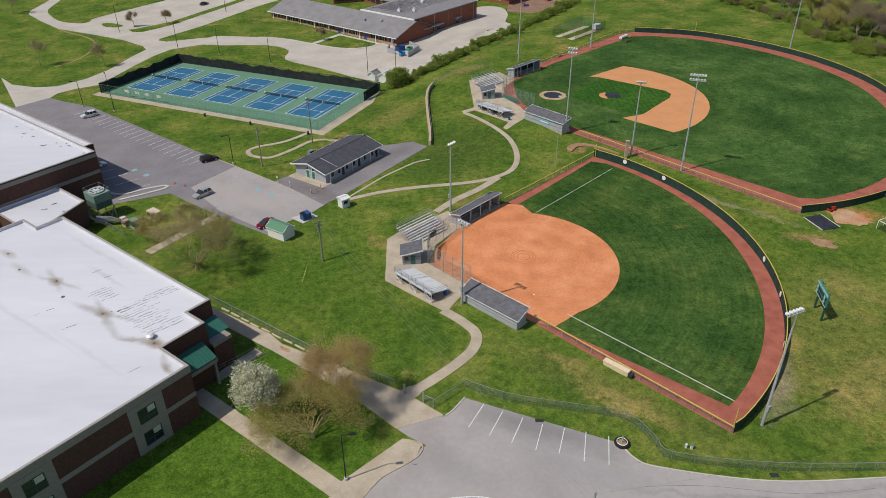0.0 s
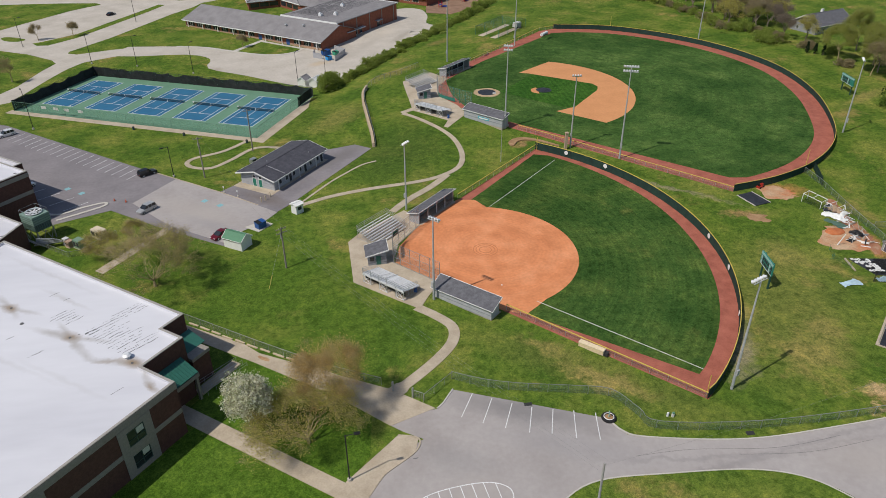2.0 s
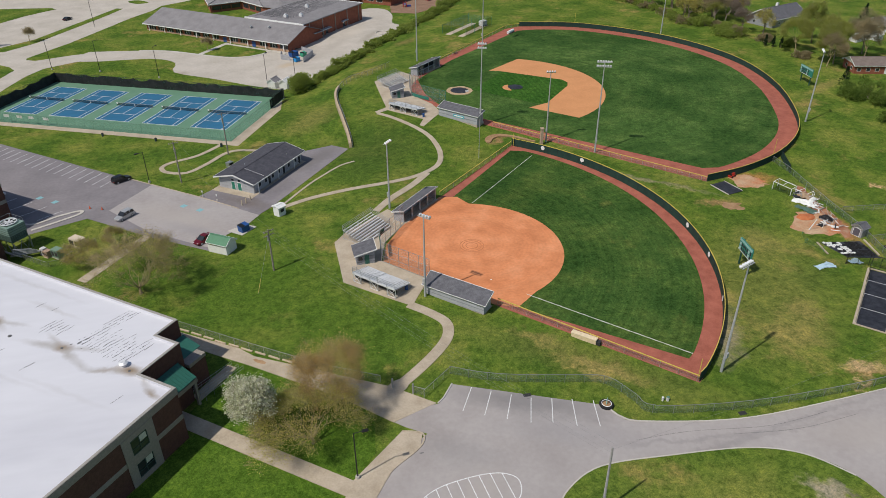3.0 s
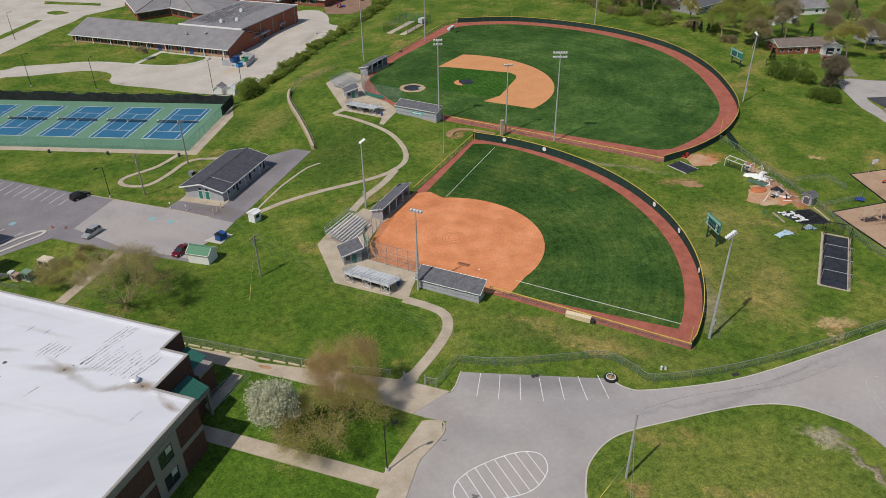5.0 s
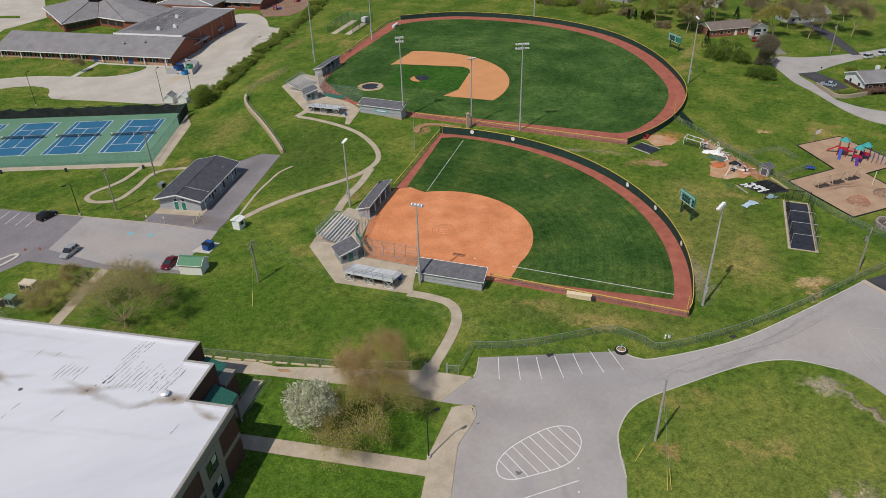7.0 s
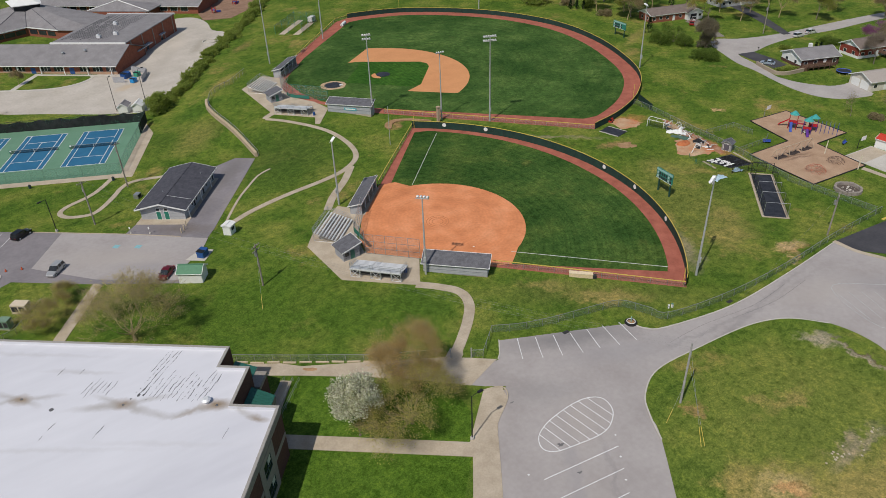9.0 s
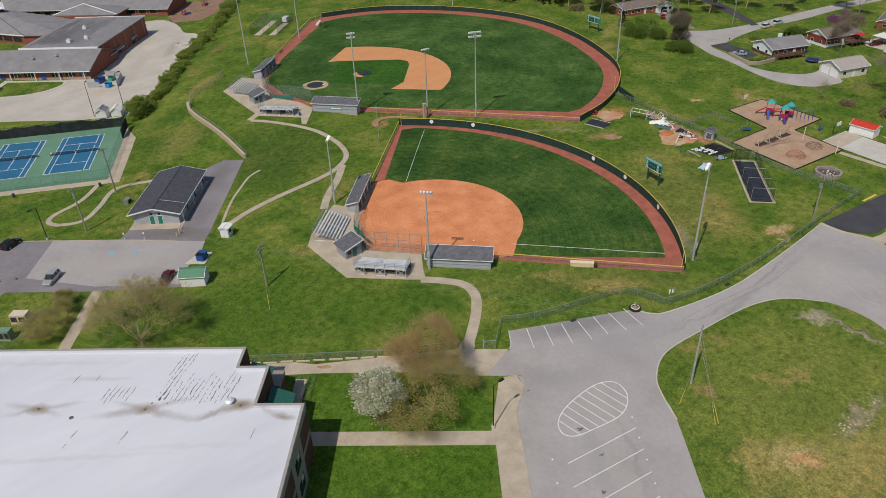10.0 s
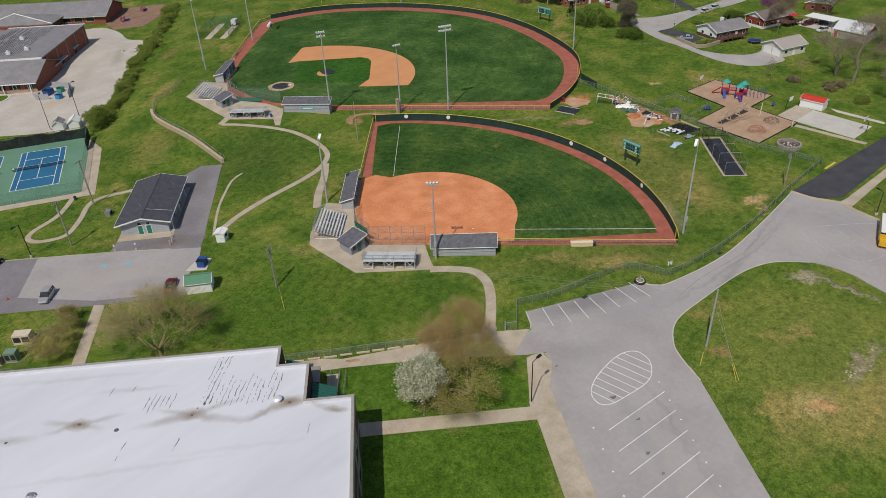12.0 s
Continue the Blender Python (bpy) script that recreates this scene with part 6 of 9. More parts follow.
part("band", B((-10.8, 7.55, 4.8, -5.7, 11.0, 5.4)), STONE_BAND, sc)
bm = bmesh.new()
box(bm, 0, 0, 0, 3.6, 5.6, 0.15, Matrix.Translation((-6.4, 0.6, 6.6)) @ Matrix.Rotation(0.42, 4, "Y"))
part("canopy_roof", bm, GREEN_METAL, sc, "green standing-seam metal canopy")
for k in range(11):
    bm = bmesh.new()
    box(bm, 0, 0.55 * k, 0.15, 3.6, 0.55 * k + 0.05, 0.22, Matrix.Translation((-6.4, 0.6, 6.6)) @ Matrix.Rotation(0.42, 4, "Y"))
    part("seam", bm, GREEN_METAL, sc)
part("canopy_beam", B((-3.5, 0.5, 4.3, -3.1, 6.3, 5.0)), STONE_BAND, sc)
bm = bmesh.new()
box(bm, 0, 0, 0, 3.4, 3.6, 0.15, Matrix.Translation((-10.7, 8.2, 6.4)) @ Matrix.Rotation(0.32, 4, "Y"))
part("canopy_roof", bm, GREEN_METAL, sc, "green standing-seam metal canopy")
for y in (0.4, 5.2):
    part("column", B((-3.5, y + 0.4, 0, -3.1, y + 0.8, 4.3)), STONE_BAND, sc)
for u in (-5.2, -3.8, -2.8):
    bm = bmesh.new()
    for z in (0.45, 0.95):
        tube(bm, (u, 6.8, z + 0.7), (u + 0.4, 14.8, z), 0.03, 0.03, 5)
    for k in range(6):
        tube(bm, (u + 0.08 * k, 6.8 + 1.6 * k, -0.1), (u + 0.08 * k, 6.8 + 1.6 * k, 1.65 - 0.14 * k), 0.03, 0.03, 5)
    part("handrail", bm, STEEL, sc)
part("ramp", B((-5.4, 6.5, -0.1, -3.6, 14.6, 0.25)), CONCRETE, sc)

fac = thing("school_facade", "brick school front with limestone bands and framed windows", "facade", *SCHOOL[:2], 0, SCHOOL[2])
part("upper_band", B((0, -60, 8.3, 0.06, 0.06, 9.35)), STONE_BAND, fac)
part("lower_band", B((0, -60, 3.9, 0.05, 0.0, 4.7)), STONE_BAND, fac)
for k in range(4):
    y = -7.4 - 15.3 * k
    part("window_bay", B((0.05, y - 2.6, 0, 0.12, y - 1.35, 8.3), (0.05, y + 1.35, 0, 0.12, y + 2.6, 8.3), (0.05, y - 1.35, 3.3, 0.12, y + 1.35, 4.9), (0.05, y - 1.35, 7.4, 0.12, y + 1.35, 8.3), (0.05, y - 1.35, 0, 0.12, y + 1.35, 0.9)), STONE_BAND, fac, "pale limestone window surround")
    for z in (0.9, 4.9):
        w = part("window", B((0.02, y - 1.35, z, 0.06, y + 1.35, z + 2.45)), GLASS, fac)
        fr = [(0.05, y - 1.35 + 1.35 * i - 0.06, z, 0.115, y - 1.35 + 1.35 * i + 0.06, z + 2.45) for i in range(3)]
        fr += [(0.05, y - 1.35, z + zz - 0.06, 0.11, y + 1.35, z + zz + 0.06) for zz in (0.06, 0.95, 2.39)]
        part("mullion", B(*fr), plain("window_green", (0.03, 0.06, 0.055), 0.4), w)
        # the blind's light colour also paints in whitish reflections of the glass
        part("blind", B((0.03, y + 0.1, z + 1.3, 0.065, y + 1.2, z + 2.3)), plain("blind_glare_grey", (0.5, 0.52, 0.46), 0.8), w)

# hall wall bands and the cooling tower yard
hb = thing("hall_facade", "limestone bands on the brown brick hall", "facade", *SCHOOL[:2], 0, SCHOOL[2])
part("upper_band", B((-78.1, 2, 9.6, -78.03, 30.8, 10.5)), STONE_BAND, hb)
part("lower_band", B((-78.1, 6.8, 5.7, -78.04, 30.8, 6.5)), STONE_BAND, hb)
part("north_band", B((-150, 30.8, 9.6, -78.1, 30.87, 10.5)), STONE_BAND, hb)
ct = thing("cooling_tower", "large green-grey cooling tower on a steel frame", "cooling tower", *at_school((-69.0, 24.6))[0], 0, SCHOOL[2])
TOWER_GREEN, TOWER_DARK = plain("tower_green", (0.20, 0.29, 0.25), 0.5), plain("tower_shade", (0.06, 0.10, 0.085), 0.6)
part("cabinet", B((-2.1, -1.9, 4.2, 2.1, 1.9, 6.0), (-2.0, -1.8, 2.6, 2.0, 1.8, 4.2)), TOWER_GREEN, ct)
for k in range(6):
    z = 2.75 + 0.24 * k
    part("louvre", B((-2.08, -1.9, z, 2.08, -1.82, z + 0.12), (2.02, -1.8, z, 2.1, 1.8, z + 0.12)), TOWER_DARK, ct)
for k in range(3):
    z = 4.5 + 0.5 * k
    part("panel_seam", B((-2.12, -1.93, z, 2.12, -1.9, z + 0.06), (2.1, -1.9, z, 2.13, 1.9, z + 0.06)), TOWER_DARK, ct)
part("fan_ring", S(circle(1.55, 6.25, 28), 0.12, 6, True), ALU, ct)
part("fan_well", T(((0, 0, 6.0), (0, 0, 6.06), 1.5, 1.5, 24)), DARK, ct)
for k in range(8):
    bm = bmesh.new()
    box(bm, 0.15, -0.16, 6.14, 1.42, 0.16, 6.18, Matrix.Rotation(k * math.tau / 8, 4, "Z"))
    part("fan_blade", bm, ALU, ct)
part("fan_hub", T(((0, 0, 6.06), (0, 0, 6.3), 0.28, 0.24, 12)), ALU, ct)
part("guard_rail", S([(-2.0, -1.8, 6.9), (2.0, -1.8, 6.9), (2.0, 1.8, 6.9), (-2.0, 1.8, 6.9)], 0.035, 5, True), STEEL, ct)
for x in (-2.0, 0, 2.0):
    for y in (-1.8, 1.8):
        part("rail_post", T(((x, y, 6.0), (x, y, 6.9), 0.03, 0.03, 5)), STEEL, ct)
for k in range(4):
    part("brace", T(((-2.2 + 1.1 * k, -1.8, 0.2 if k % 2 else 2.5), (-1.1 + 1.1 * k, -1.8, 2.5 if k % 2 else 0.2), 0.07, 0.07, 6)), STEEL, ct)
    part("brace", T(((2.2, -1.8 + 0.9 * k, 0.2 if k % 2 else 2.5), (2.2, -0.9 + 0.9 * k, 2.5 if k % 2 else 0.2), 0.07, 0.07, 6)), STEEL, ct)
for x in (-2.2, 2.2):
    for y in (-1.8, 1.8):
        part("leg", B((x - 0.12, y - 0.12, 0, x + 0.12, y + 0.12, 2.6)), STEEL, ct)
for k in range(5):
    bm = bmesh.new()
    tube(bm, (2.6 + 0.4 * k, -3.4, 0.6 + 0.5 * k), (6.4, 1.0 - 0.5 * k, 0.5 + 0.4 * k), 0.14, 0.14, 8)
    part("pipe", bm, STEEL, ct)
    bm = bmesh.new()
    tube(bm, (-2.0, -2.4 - 0.35 * k, 0.5 + 0.3 * k), (5.0, -2.4 - 0.35 * k, 0.5 + 0.3 * k), 0.12, 0.12, 8)
    part("pipe", bm, STEEL, ct)
for k, (u, v, w, d, h, m) in enumerate(((-58.6, 30.8, 2.9, 1.8, 1.9, "cream"), (-58.6, 26.0, 1.9, 1.5, 1.9, "green"), (-60.6, 25.2, 1.2, 1.2, 1.4, "tan"), (-62.0, 25.4, 1.0, 1.0, 1.5, "white"))):
    col = {"cream": (0.62, 0.53, 0.40), "green": (0.17, 0.26, 0.19), "tan": (0.36, 0.25, 0.18), "white": (0.6, 0.6, 0.6)}[m]
    a = thing("service_unit", f"{m} steel service cabinet on the grass behind the school", "service cabinet", *at_school((u, v))[0], 0, SCHOOL[2], "service cabinets")
    part("cabinet", B((-w / 2, -d / 2, 0.1, w / 2, d / 2, h)), plain("unit_" + m, col, 0.5), a)
    part("plinth", B((-w / 2 - 0.1, -d / 2 - 0.1, -0.1, w / 2 + 0.1, d / 2 + 0.1, 0.1)), CONCRETE, a)
    for q in range(2):
        part("grille", B((-w / 2 + 0.15 + q * w / 2, -d / 2 - 0.03, 0.5, q * w / 2 - 0.12, -d / 2 - 0.002, h - 0.35)), DARK, a)
fence("yard_fence", at_school((-56, 33), (-56, 29), (-55.6, 24.0), (-57, 22.2), (-64, 22.2)), 1.3, MESH_WIRE, "low chain-link fence round the service yard", 2.2)

# roof fittings, stains and seams
vent = thing("roof_vent", "round mushroom roof vent of pale metal", "roof vent", *at_school((-10.4, 0.6))[0], 9.0, 0)
part("curb", T(((0, 0, 0), (0, 0, 0.4), 0.42, 0.42, 16)), ALU, vent)
part("hood", T(((0, 0, 0.4), (0, 0, 0.5), 0.4, 0.66, 20), ((0, 0, 0.5), (0, 0, 0.72), 0.66, 0.34, 20)), ALU, vent)
vent = thing("roof_vent", "small crumpled metal roof vent", "roof vent", *at_school((-38.4, -11.6))[0], 9.0, 20)
part("curb", B((-0.4, -0.4, 0, 0.4, 0.4, 0.35)), ALU, vent)
part("hood", T(((0, 0, 0.35), (0, 0, 0.55), 0.5, 0.3, 8)), STEEL, vent)
TEAR = material("roof_scuff", [(0.07, 0.07, 0.075), (0.2, 0.2, 0.21)], 2.0, 7, 0.8, fine=0.3)

# ---- vehicles ----
def hull(bm, sections):
    """Skins a row of closed sections (each a list of the same number of points)."""
    rings = [[bm.verts.new(p) for p in s] for s in sections]
    n = len(rings[0])
    for a, b in zip(rings, rings[1:]):
        for i in range(n):
            bm.faces.new((a[i], a[(i + 1) % n], b[(i + 1) % n], b[i]))
    bm.faces.new(rings[0][::-1]), bm.faces.new(rings[-1])


TYRE = plain("tyre_rubber", (0.015, 0.015, 0.016), 0.9)
CAR_GLASS = material("car_glass", [(0.01, 0.012, 0.014), (0.03, 0.034, 0.038)], 0.5, 2, 0.06, spec=0.7)
LAMP_RED = plain("tail_lamp", (0.30, 0.01, 0.01), 0.3)
LAMP_CLEAR = plain("head_lamp", (0.6, 0.62, 0.65), 0.15)


def car(x, y, turn, paint, label, suv=False, scale=1.0):
    """Nose towards local +x."""
    t = thing("car", label, "car", x, y, 0.03, turn, "parked cars")
    L, W = 4.6 * scale / 2, 1.82 * scale / 2
    belt, roof = (0.98, 1.66) if suv else (0.90, 1.43)
    bm = bmesh.new()
    prof = [(-L, 0.42, 0.80, 0.86), (-L + 0.12, 0.26, belt - 0.04, 0.97), (-L * 0.6, 0.2, belt, 1.0), (0, 0.2, belt, 1.0), (L * 0.42, 0.2, belt - 0.02, 1.0), (L * 0.8, 0.22, belt - 0.14, 0.97), (L - 0.1, 0.3, belt - 0.24, 0.88), (L, 0.42, 0.6, 0.75)]
    hull(bm, [[(px, -W * w * 0.96, lo), (px, -W * w, (lo + hi) / 2), (px, -W * w * 0.94, hi), (px, W * w * 0.94, hi), (px, W * w, (lo + hi) / 2), (px, W * w * 0.96, lo)] for px, lo, hi, w in prof])
    part("body", bm, paint, t)
    bm = bmesh.new()
    if suv:
        cab = [(-L + 0.16, 0.86, belt, belt), (-L + 0.45, 0.80, belt, roof - 0.04), (-L * 0.2, 0.80, belt, roof), (L * 0.12, 0.80, belt, roof - 0.02), (L * 0.46, 0.88, belt, belt)]
    else:
        cab = [(-L + 0.45, 0.86, belt, belt), (-L * 0.42, 0.78, belt, roof - 0.04), (-L * 0.1, 0.78, belt, roof), (L * 0.08, 0.78, belt, roof - 0.03), (L * 0.5, 0.86, belt, belt)]
    hull(bm, [[(px, -W * 0.92, lo - 0.05), (px, -W * w, hi), (px, W * w, hi), (px, W * 0.92, lo - 0.05)] for px, w, lo, hi in cab])
    part("glasshouse", bm, CAR_GLASS, t, "dark tinted car windows")
    bm = bmesh.new()
    hull(bm, [[(px, -W * w * 1.02, hi - 0.02), (px, -W * w * 0.96, hi + 0.03), (px, W * w * 0.96, hi + 0.03), (px, W * w * 1.02, hi - 0.02)] for px, w, lo, hi in cab[1:-1]])
    part("roof_panel", bm, paint, t)
    for px in (-L * 0.42, L * 0.02):
        part("pillar", B((px - 0.05, -W * 0.9, belt, px + 0.05, -W * 0.79, roof - 0.08), (px - 0.05, W * 0.79, belt, px + 0.05, W * 0.9, roof - 0.08)), paint, t)
    for px in (-L * 0.6, L * 0.62):
        for s in (-1, 1):
            w = part("wheel", T(((px, s * (W - 0.2), 0.33), (px, s * (W + 0.01), 0.33), 0.33, 0.33, 16)), TYRE, t)
            part("rim", T(((px, s * (W - 0.02), 0.33), (px, s * (W + 0.02), 0.33), 0.2, 0.19, 12)), ALU, w)
    for s in (-1, 1):
        part("headlight", B((L - 0.16, s * W * 0.62 - 0.18, 0.58, L - 0.03, s * W * 0.62 + 0.18, 0.72)), LAMP_CLEAR, t)
        part("tail_light", B((-L - 0.005, s * W * 0.7 - 0.14, 0.66, -L + 0.12, s * W * 0.7 + 0.14, 0.84)), LAMP_RED, t)
        part("mirror", B((L * 0.34, s * (W + 0.06) - 0.09, belt, L * 0.34 + 0.12, s * (W + 0.06) + 0.09, belt + 0.14)), paint, t)
    return t


def paint_of(name, c):
    return material(name, [c, tuple(v * 1.08 for v in c)], 1.0, 2, 0.28, 0.35, spec=0.6)


SILVER, CARBLACK, RED, CARWHITE = paint_of("silver_paint", (0.42, 0.42, 0.42)), paint_of("black_paint", (0.012, 0.012, 0.014)), paint_of("red_paint", (0.16, 0.008, 0.018)), paint_of("white_car_paint", (0.72, 0.72, 0.72))
BLUE_CAR = paint_of("pale_blue_paint", (0.34, 0.40, 0.48))
car(-55.9, 147.2, 232, SILVER, "silver estate car parked on grey asphalt", True)
car(-59.9, 167.0, 40, CARBLACK, "glossy black sports utility car parked by the kerb", True)
car(-38.0, 132.9, 230, RED, "dark red hatchback parked beside the shed")
car(-104.2, 199.2, 225, CARWHITE, "pale silver sports utility car in a marked stall", True)
car(-87, 163.5, 52, CARWHITE, "white car parked beside the school hall")
car(162.2, 142.4, 118, BLUE_CAR, "pale blue saloon on a black driveway")
car(198.0, 155.2, -6, CARWHITE, "white car parked at the roadside", True)
car(205.4, 155.0, -6, CARWHITE, "white sports utility car parked at the roadside", True)
car(181.6, 190.6, 40, paint_of("bright_red_paint", (0.42, 0.02, 0.02)), "bright red car on the driveway")
car(187.5, 194.5, 40, CARWHITE, "white car in front of the garage")
car(207.6, 114.0, 80, CARBLACK, "dark car parked beside the barn", True)
car(199.6, 110.4, 160, CARWHITE, "white pickup parked beside the barn", True)
car(204.4, 117.6, 160, paint_of("maroon_paint", (0.12, 0.01, 0.01)), "maroon car on the yard", True)
car(-112, 345, 60, CARBLACK, "black car on the far school lot")
bus = thing("school_bus", "yellow school bus with a white roof on the drive", "bus", 70.4, 44.0, 0.03, 198)
BUSY = plain("bus_yellow", (0.62, 0.36, 0.02), 0.4)
part("body", B((-4.6, -1.2, 0.6, 3.4, 1.2, 2.4), (3.4, -1.05, 0.6, 5.0, 1.05, 1.5)), BUSY, bus)
part("roof_panel", B((-4.6, -1.15, 2.75, 3.3, 1.15, 2.95)), WHITE, bus)
part("window_band", B((-4.4, -1.17, 2.0, 3.3, 1.17, 2.75)), CAR_GLASS, bus)
part("rub_rail", B((-4.62, -1.22, 1.3, 3.4, 1.22, 1.38), (-4.62, -1.22, 0.9, 3.4, 1.22, 0.96)), BLACK_METAL, bus)
for px in (-2.6, 3.6):
    for s in (-1, 1):
        w = part("wheel", T(((px, s * 0.9, 0.5), (px, s * 1.22, 0.5), 0.5, 0.5, 16)), TYRE, bus)
        part("rim", T(((px, s * 1.2, 0.5), (px, s * 1.24, 0.5), 0.26, 0.25, 12)), BUSY, w)


# ---- trees and bushes ----
def leaf_mat(name, c0, c1, c2):
    m = bpy.data.materials.new(name)
    m.use_nodes = True
    n, l = m.node_tree.nodes, m.node_tree.links
    b = n["Principled BSDF"]
    b.inputs["Roughness"].default_value, b.inputs["Specular IOR Level"].default_value = 0.8, 0.15
    g = n.new("ShaderNodeNewGeometry")
    r = n.new("ShaderNodeValToRGB")
    for i, (p, c) in enumerate(((0.0, c0), (0.5, c1), (1.0, c2))):
        e = r.color_ramp.elements[i] if i < 2 else r.color_ramp.elements.new(p)
        e.position, e.color = p, (*c, 1)
    l.new(g.outputs["Random Per Island"], r.inputs[0])
    l.new(r.outputs[0], b.inputs["Base Color"])
    tl = n.new("ShaderNodeBsdfTranslucent")
    l.new(r.outputs[0], tl.inputs[0])
    mx = n.new("ShaderNodeMixShader")
    mx.inputs[0].default_value = 0.5
    l.new(b.outputs[0], mx.inputs[1]), l.new(tl.outputs[0], mx.inputs[2])
    l.new(mx.outputs[0], n["Material Output"].inputs[0])
    return m


OLIVE = leaf_mat("olive_buds", (0.22, 0.20, 0.05), (0.44, 0.40, 0.10), (0.66, 0.60, 0.18))
RUST = leaf_mat("rust_buds", (0.28, 0.18, 0.065), (0.53, 0.36, 0.135), (0.74, 0.53, 0.21))
BLOSSOM = leaf_mat("white_blossom", (0.36, 0.40, 0.20), (0.76, 0.75, 0.56), (0.86, 0.84, 0.72))
BUSH = leaf_mat("bush_green", (0.16, 0.23, 0.04), (0.27, 0.34, 0.065), (0.42, 0.47, 0.12))
YELLOW_GREEN = leaf_mat("spring_green", (0.24, 0.28, 0.05), (0.33, 0.36, 0.08), (0.42, 0.43, 0.12))
BROWNBUSH = leaf_mat("bare_twigs", (0.25, 0.205, 0.11), (0.34, 0.285, 0.155), (0.42, 0.36, 0.21))
DEEP_GREEN = leaf_mat("deep_green", (0.10, 0.16, 0.028), (0.16, 0.24, 0.045), (0.23, 0.31, 0.065))
DARK_TWIGS = leaf_mat("dark_twigs", (0.15, 0.13, 0.09), (0.20, 0.175, 0.12), (0.26, 0.23, 0.16))
CONIFER = leaf_mat("conifer_green", (0.012, 0.03, 0.012), (0.022, 0.045, 0.018), (0.035, 0.06, 0.025))
PINK = leaf_mat("pink_blossom", (0.25, 0.08, 0.20), (0.34, 0.13, 0.28), (0.40, 0.18, 0.34))


def leaves(rng, spots, size, count, slim=0.45):
    """Small bent leaf cards, a few round each spot."""
    verts, faces = [], []
    for c, spread in spots:
        for _ in range(count):
            d = Vector((rng.gauss(0, 1), rng.gauss(0, 1), rng.gauss(0, 0.8))) * spread * 0.5
            p = c + d
            a = Vector((rng.uniform(-1, 1), rng.uniform(-1, 1), rng.uniform(-1, 1))).normalized()
            b = a.cross(Vector((rng.uniform(-1, 1), rng.uniform(-1, 1), rng.uniform(-1, 1)))).normalized()
            s = size * rng.uniform(0.6, 1.3)
            k = len(verts)
            verts += [p - a * s, p - b * s * slim, p + a * s, p + b * s * slim + a.cross(b) * s * 0.2]
            faces.append((k, k + 1, k + 2, k + 3))
    return verts, faces


def tree(name, x, y, h, radius, mat, label, seed, per=10, size=0.16, fork=0.22, depth=5, group="", bark=None, droop=0.0, ends=0.35, slim=0.3, spread=1.1, limbs=5, wide=1.15, twigs=0, girth=1.0, stem=1.0):
    rng = random.Random(seed)
    t = thing(name, label, "tree", x, y, 0, 0, group)
    bm = bmesh.new()
    spots = []

    def grow(p, d, length, r, level):
        steps = 3 if level < 2 else 2
        q = p
        for k in range(steps):
            d = (d + Vector((rng.gauss(0, 0.10), rng.gauss(0, 0.10), rng.gauss(0, 0.06) + 0.05 - droop * level * 0.03))).normalized()
            n = q + d * length / steps
            r2 = r * (1 - 0.12 * (k + 1))
            tube(bm, q, n, r, r2, 7 if level < 2 else 4)
            q, r = n, r2
            if level >= depth - (3 if stem < 0.35 else 2):
                spots.append((q, ends * (1 + 0.3 * rng.random())))
        if level >= depth:
            return
        for k in range(rng.choice((2, 3, 3)) if level else limbs):
            ang = rng.uniform(0.35, 0.75) * (wide if level == 0 else 1)
            axis = d.cross(Vector((rng.uniform(-1, 1), rng.uniform(-1, 1), rng.uniform(-0.5, 0.5)))).normalized()
            nd = Matrix.Rotation(ang, 3, axis) @ d
            nd = Vector((nd.x * spread, nd.y * spread, max(nd.z, -0.1))).normalized()
            grow(q, nd, length * rng.uniform(0.66, 0.84) / (1 if level else stem), r * 0.66, level + 1)

    grow(Vector((0, 0, -0.2)), Vector((rng.gauss(0, 0.04), rng.gauss(0, 0.04), 1)), h * fork * 1.15, (h * 0.018 + 0.06) * girth, 0)
    zmax = max(s[0].z for s in spots)
    reach = sorted(s[0].xy.length for s in spots)[int(len(spots) * 0.93)]
    kz, kr = h / zmax, radius / reach
    for v in bm.verts:
        w = min(1.0, max(0.0, v.co.z / (zmax * 0.25 * stem)))
        v.co = Vector((v.co.x * (1 + (kr - 1) * w), v.co.y * (1 + (kr - 1) * w), v.co.z * kz))
    spots = [(Vector((c.x * kr, c.y * kr, c.z * kz)), s) for c, s in spots]
    for c, s in spots if twigs else ():
        for _ in range(twigs):
            d = Vector((c.x * 0.08 + rng.gauss(0, 0.5), c.y * 0.08 + rng.gauss(0, 0.5), rng.uniform(0.0, 0.9)))
            tube(bm, c, c + d * rng.uniform(0.5, 1.1), 0.014, 0.006, 3)
    part("trunk", bm, bark or BARK, t)
    v, f = leaves(rng, spots, size, per, slim)
    me = bpy.data.meshes.new("crown")
    me.from_pydata(v, [], f)
    me.materials.append(mat)
    c = new("crown", me)
    c.parent = t
    return t


def bush(bm_spots, rng, x, y, r, h, n):
    for _ in range(n):
        a, q = rng.uniform(0, math.tau), math.sqrt(rng.random())
        zz = rng.random() ** 0.6
        lim = math.sqrt(max(0.05, 1 - (zz * 0.95) ** 2))
        bm_spots.append((Vector((x + r * q * lim * math.cos(a), y + r * q * lim * math.sin(a), h * zz)), 0.45))


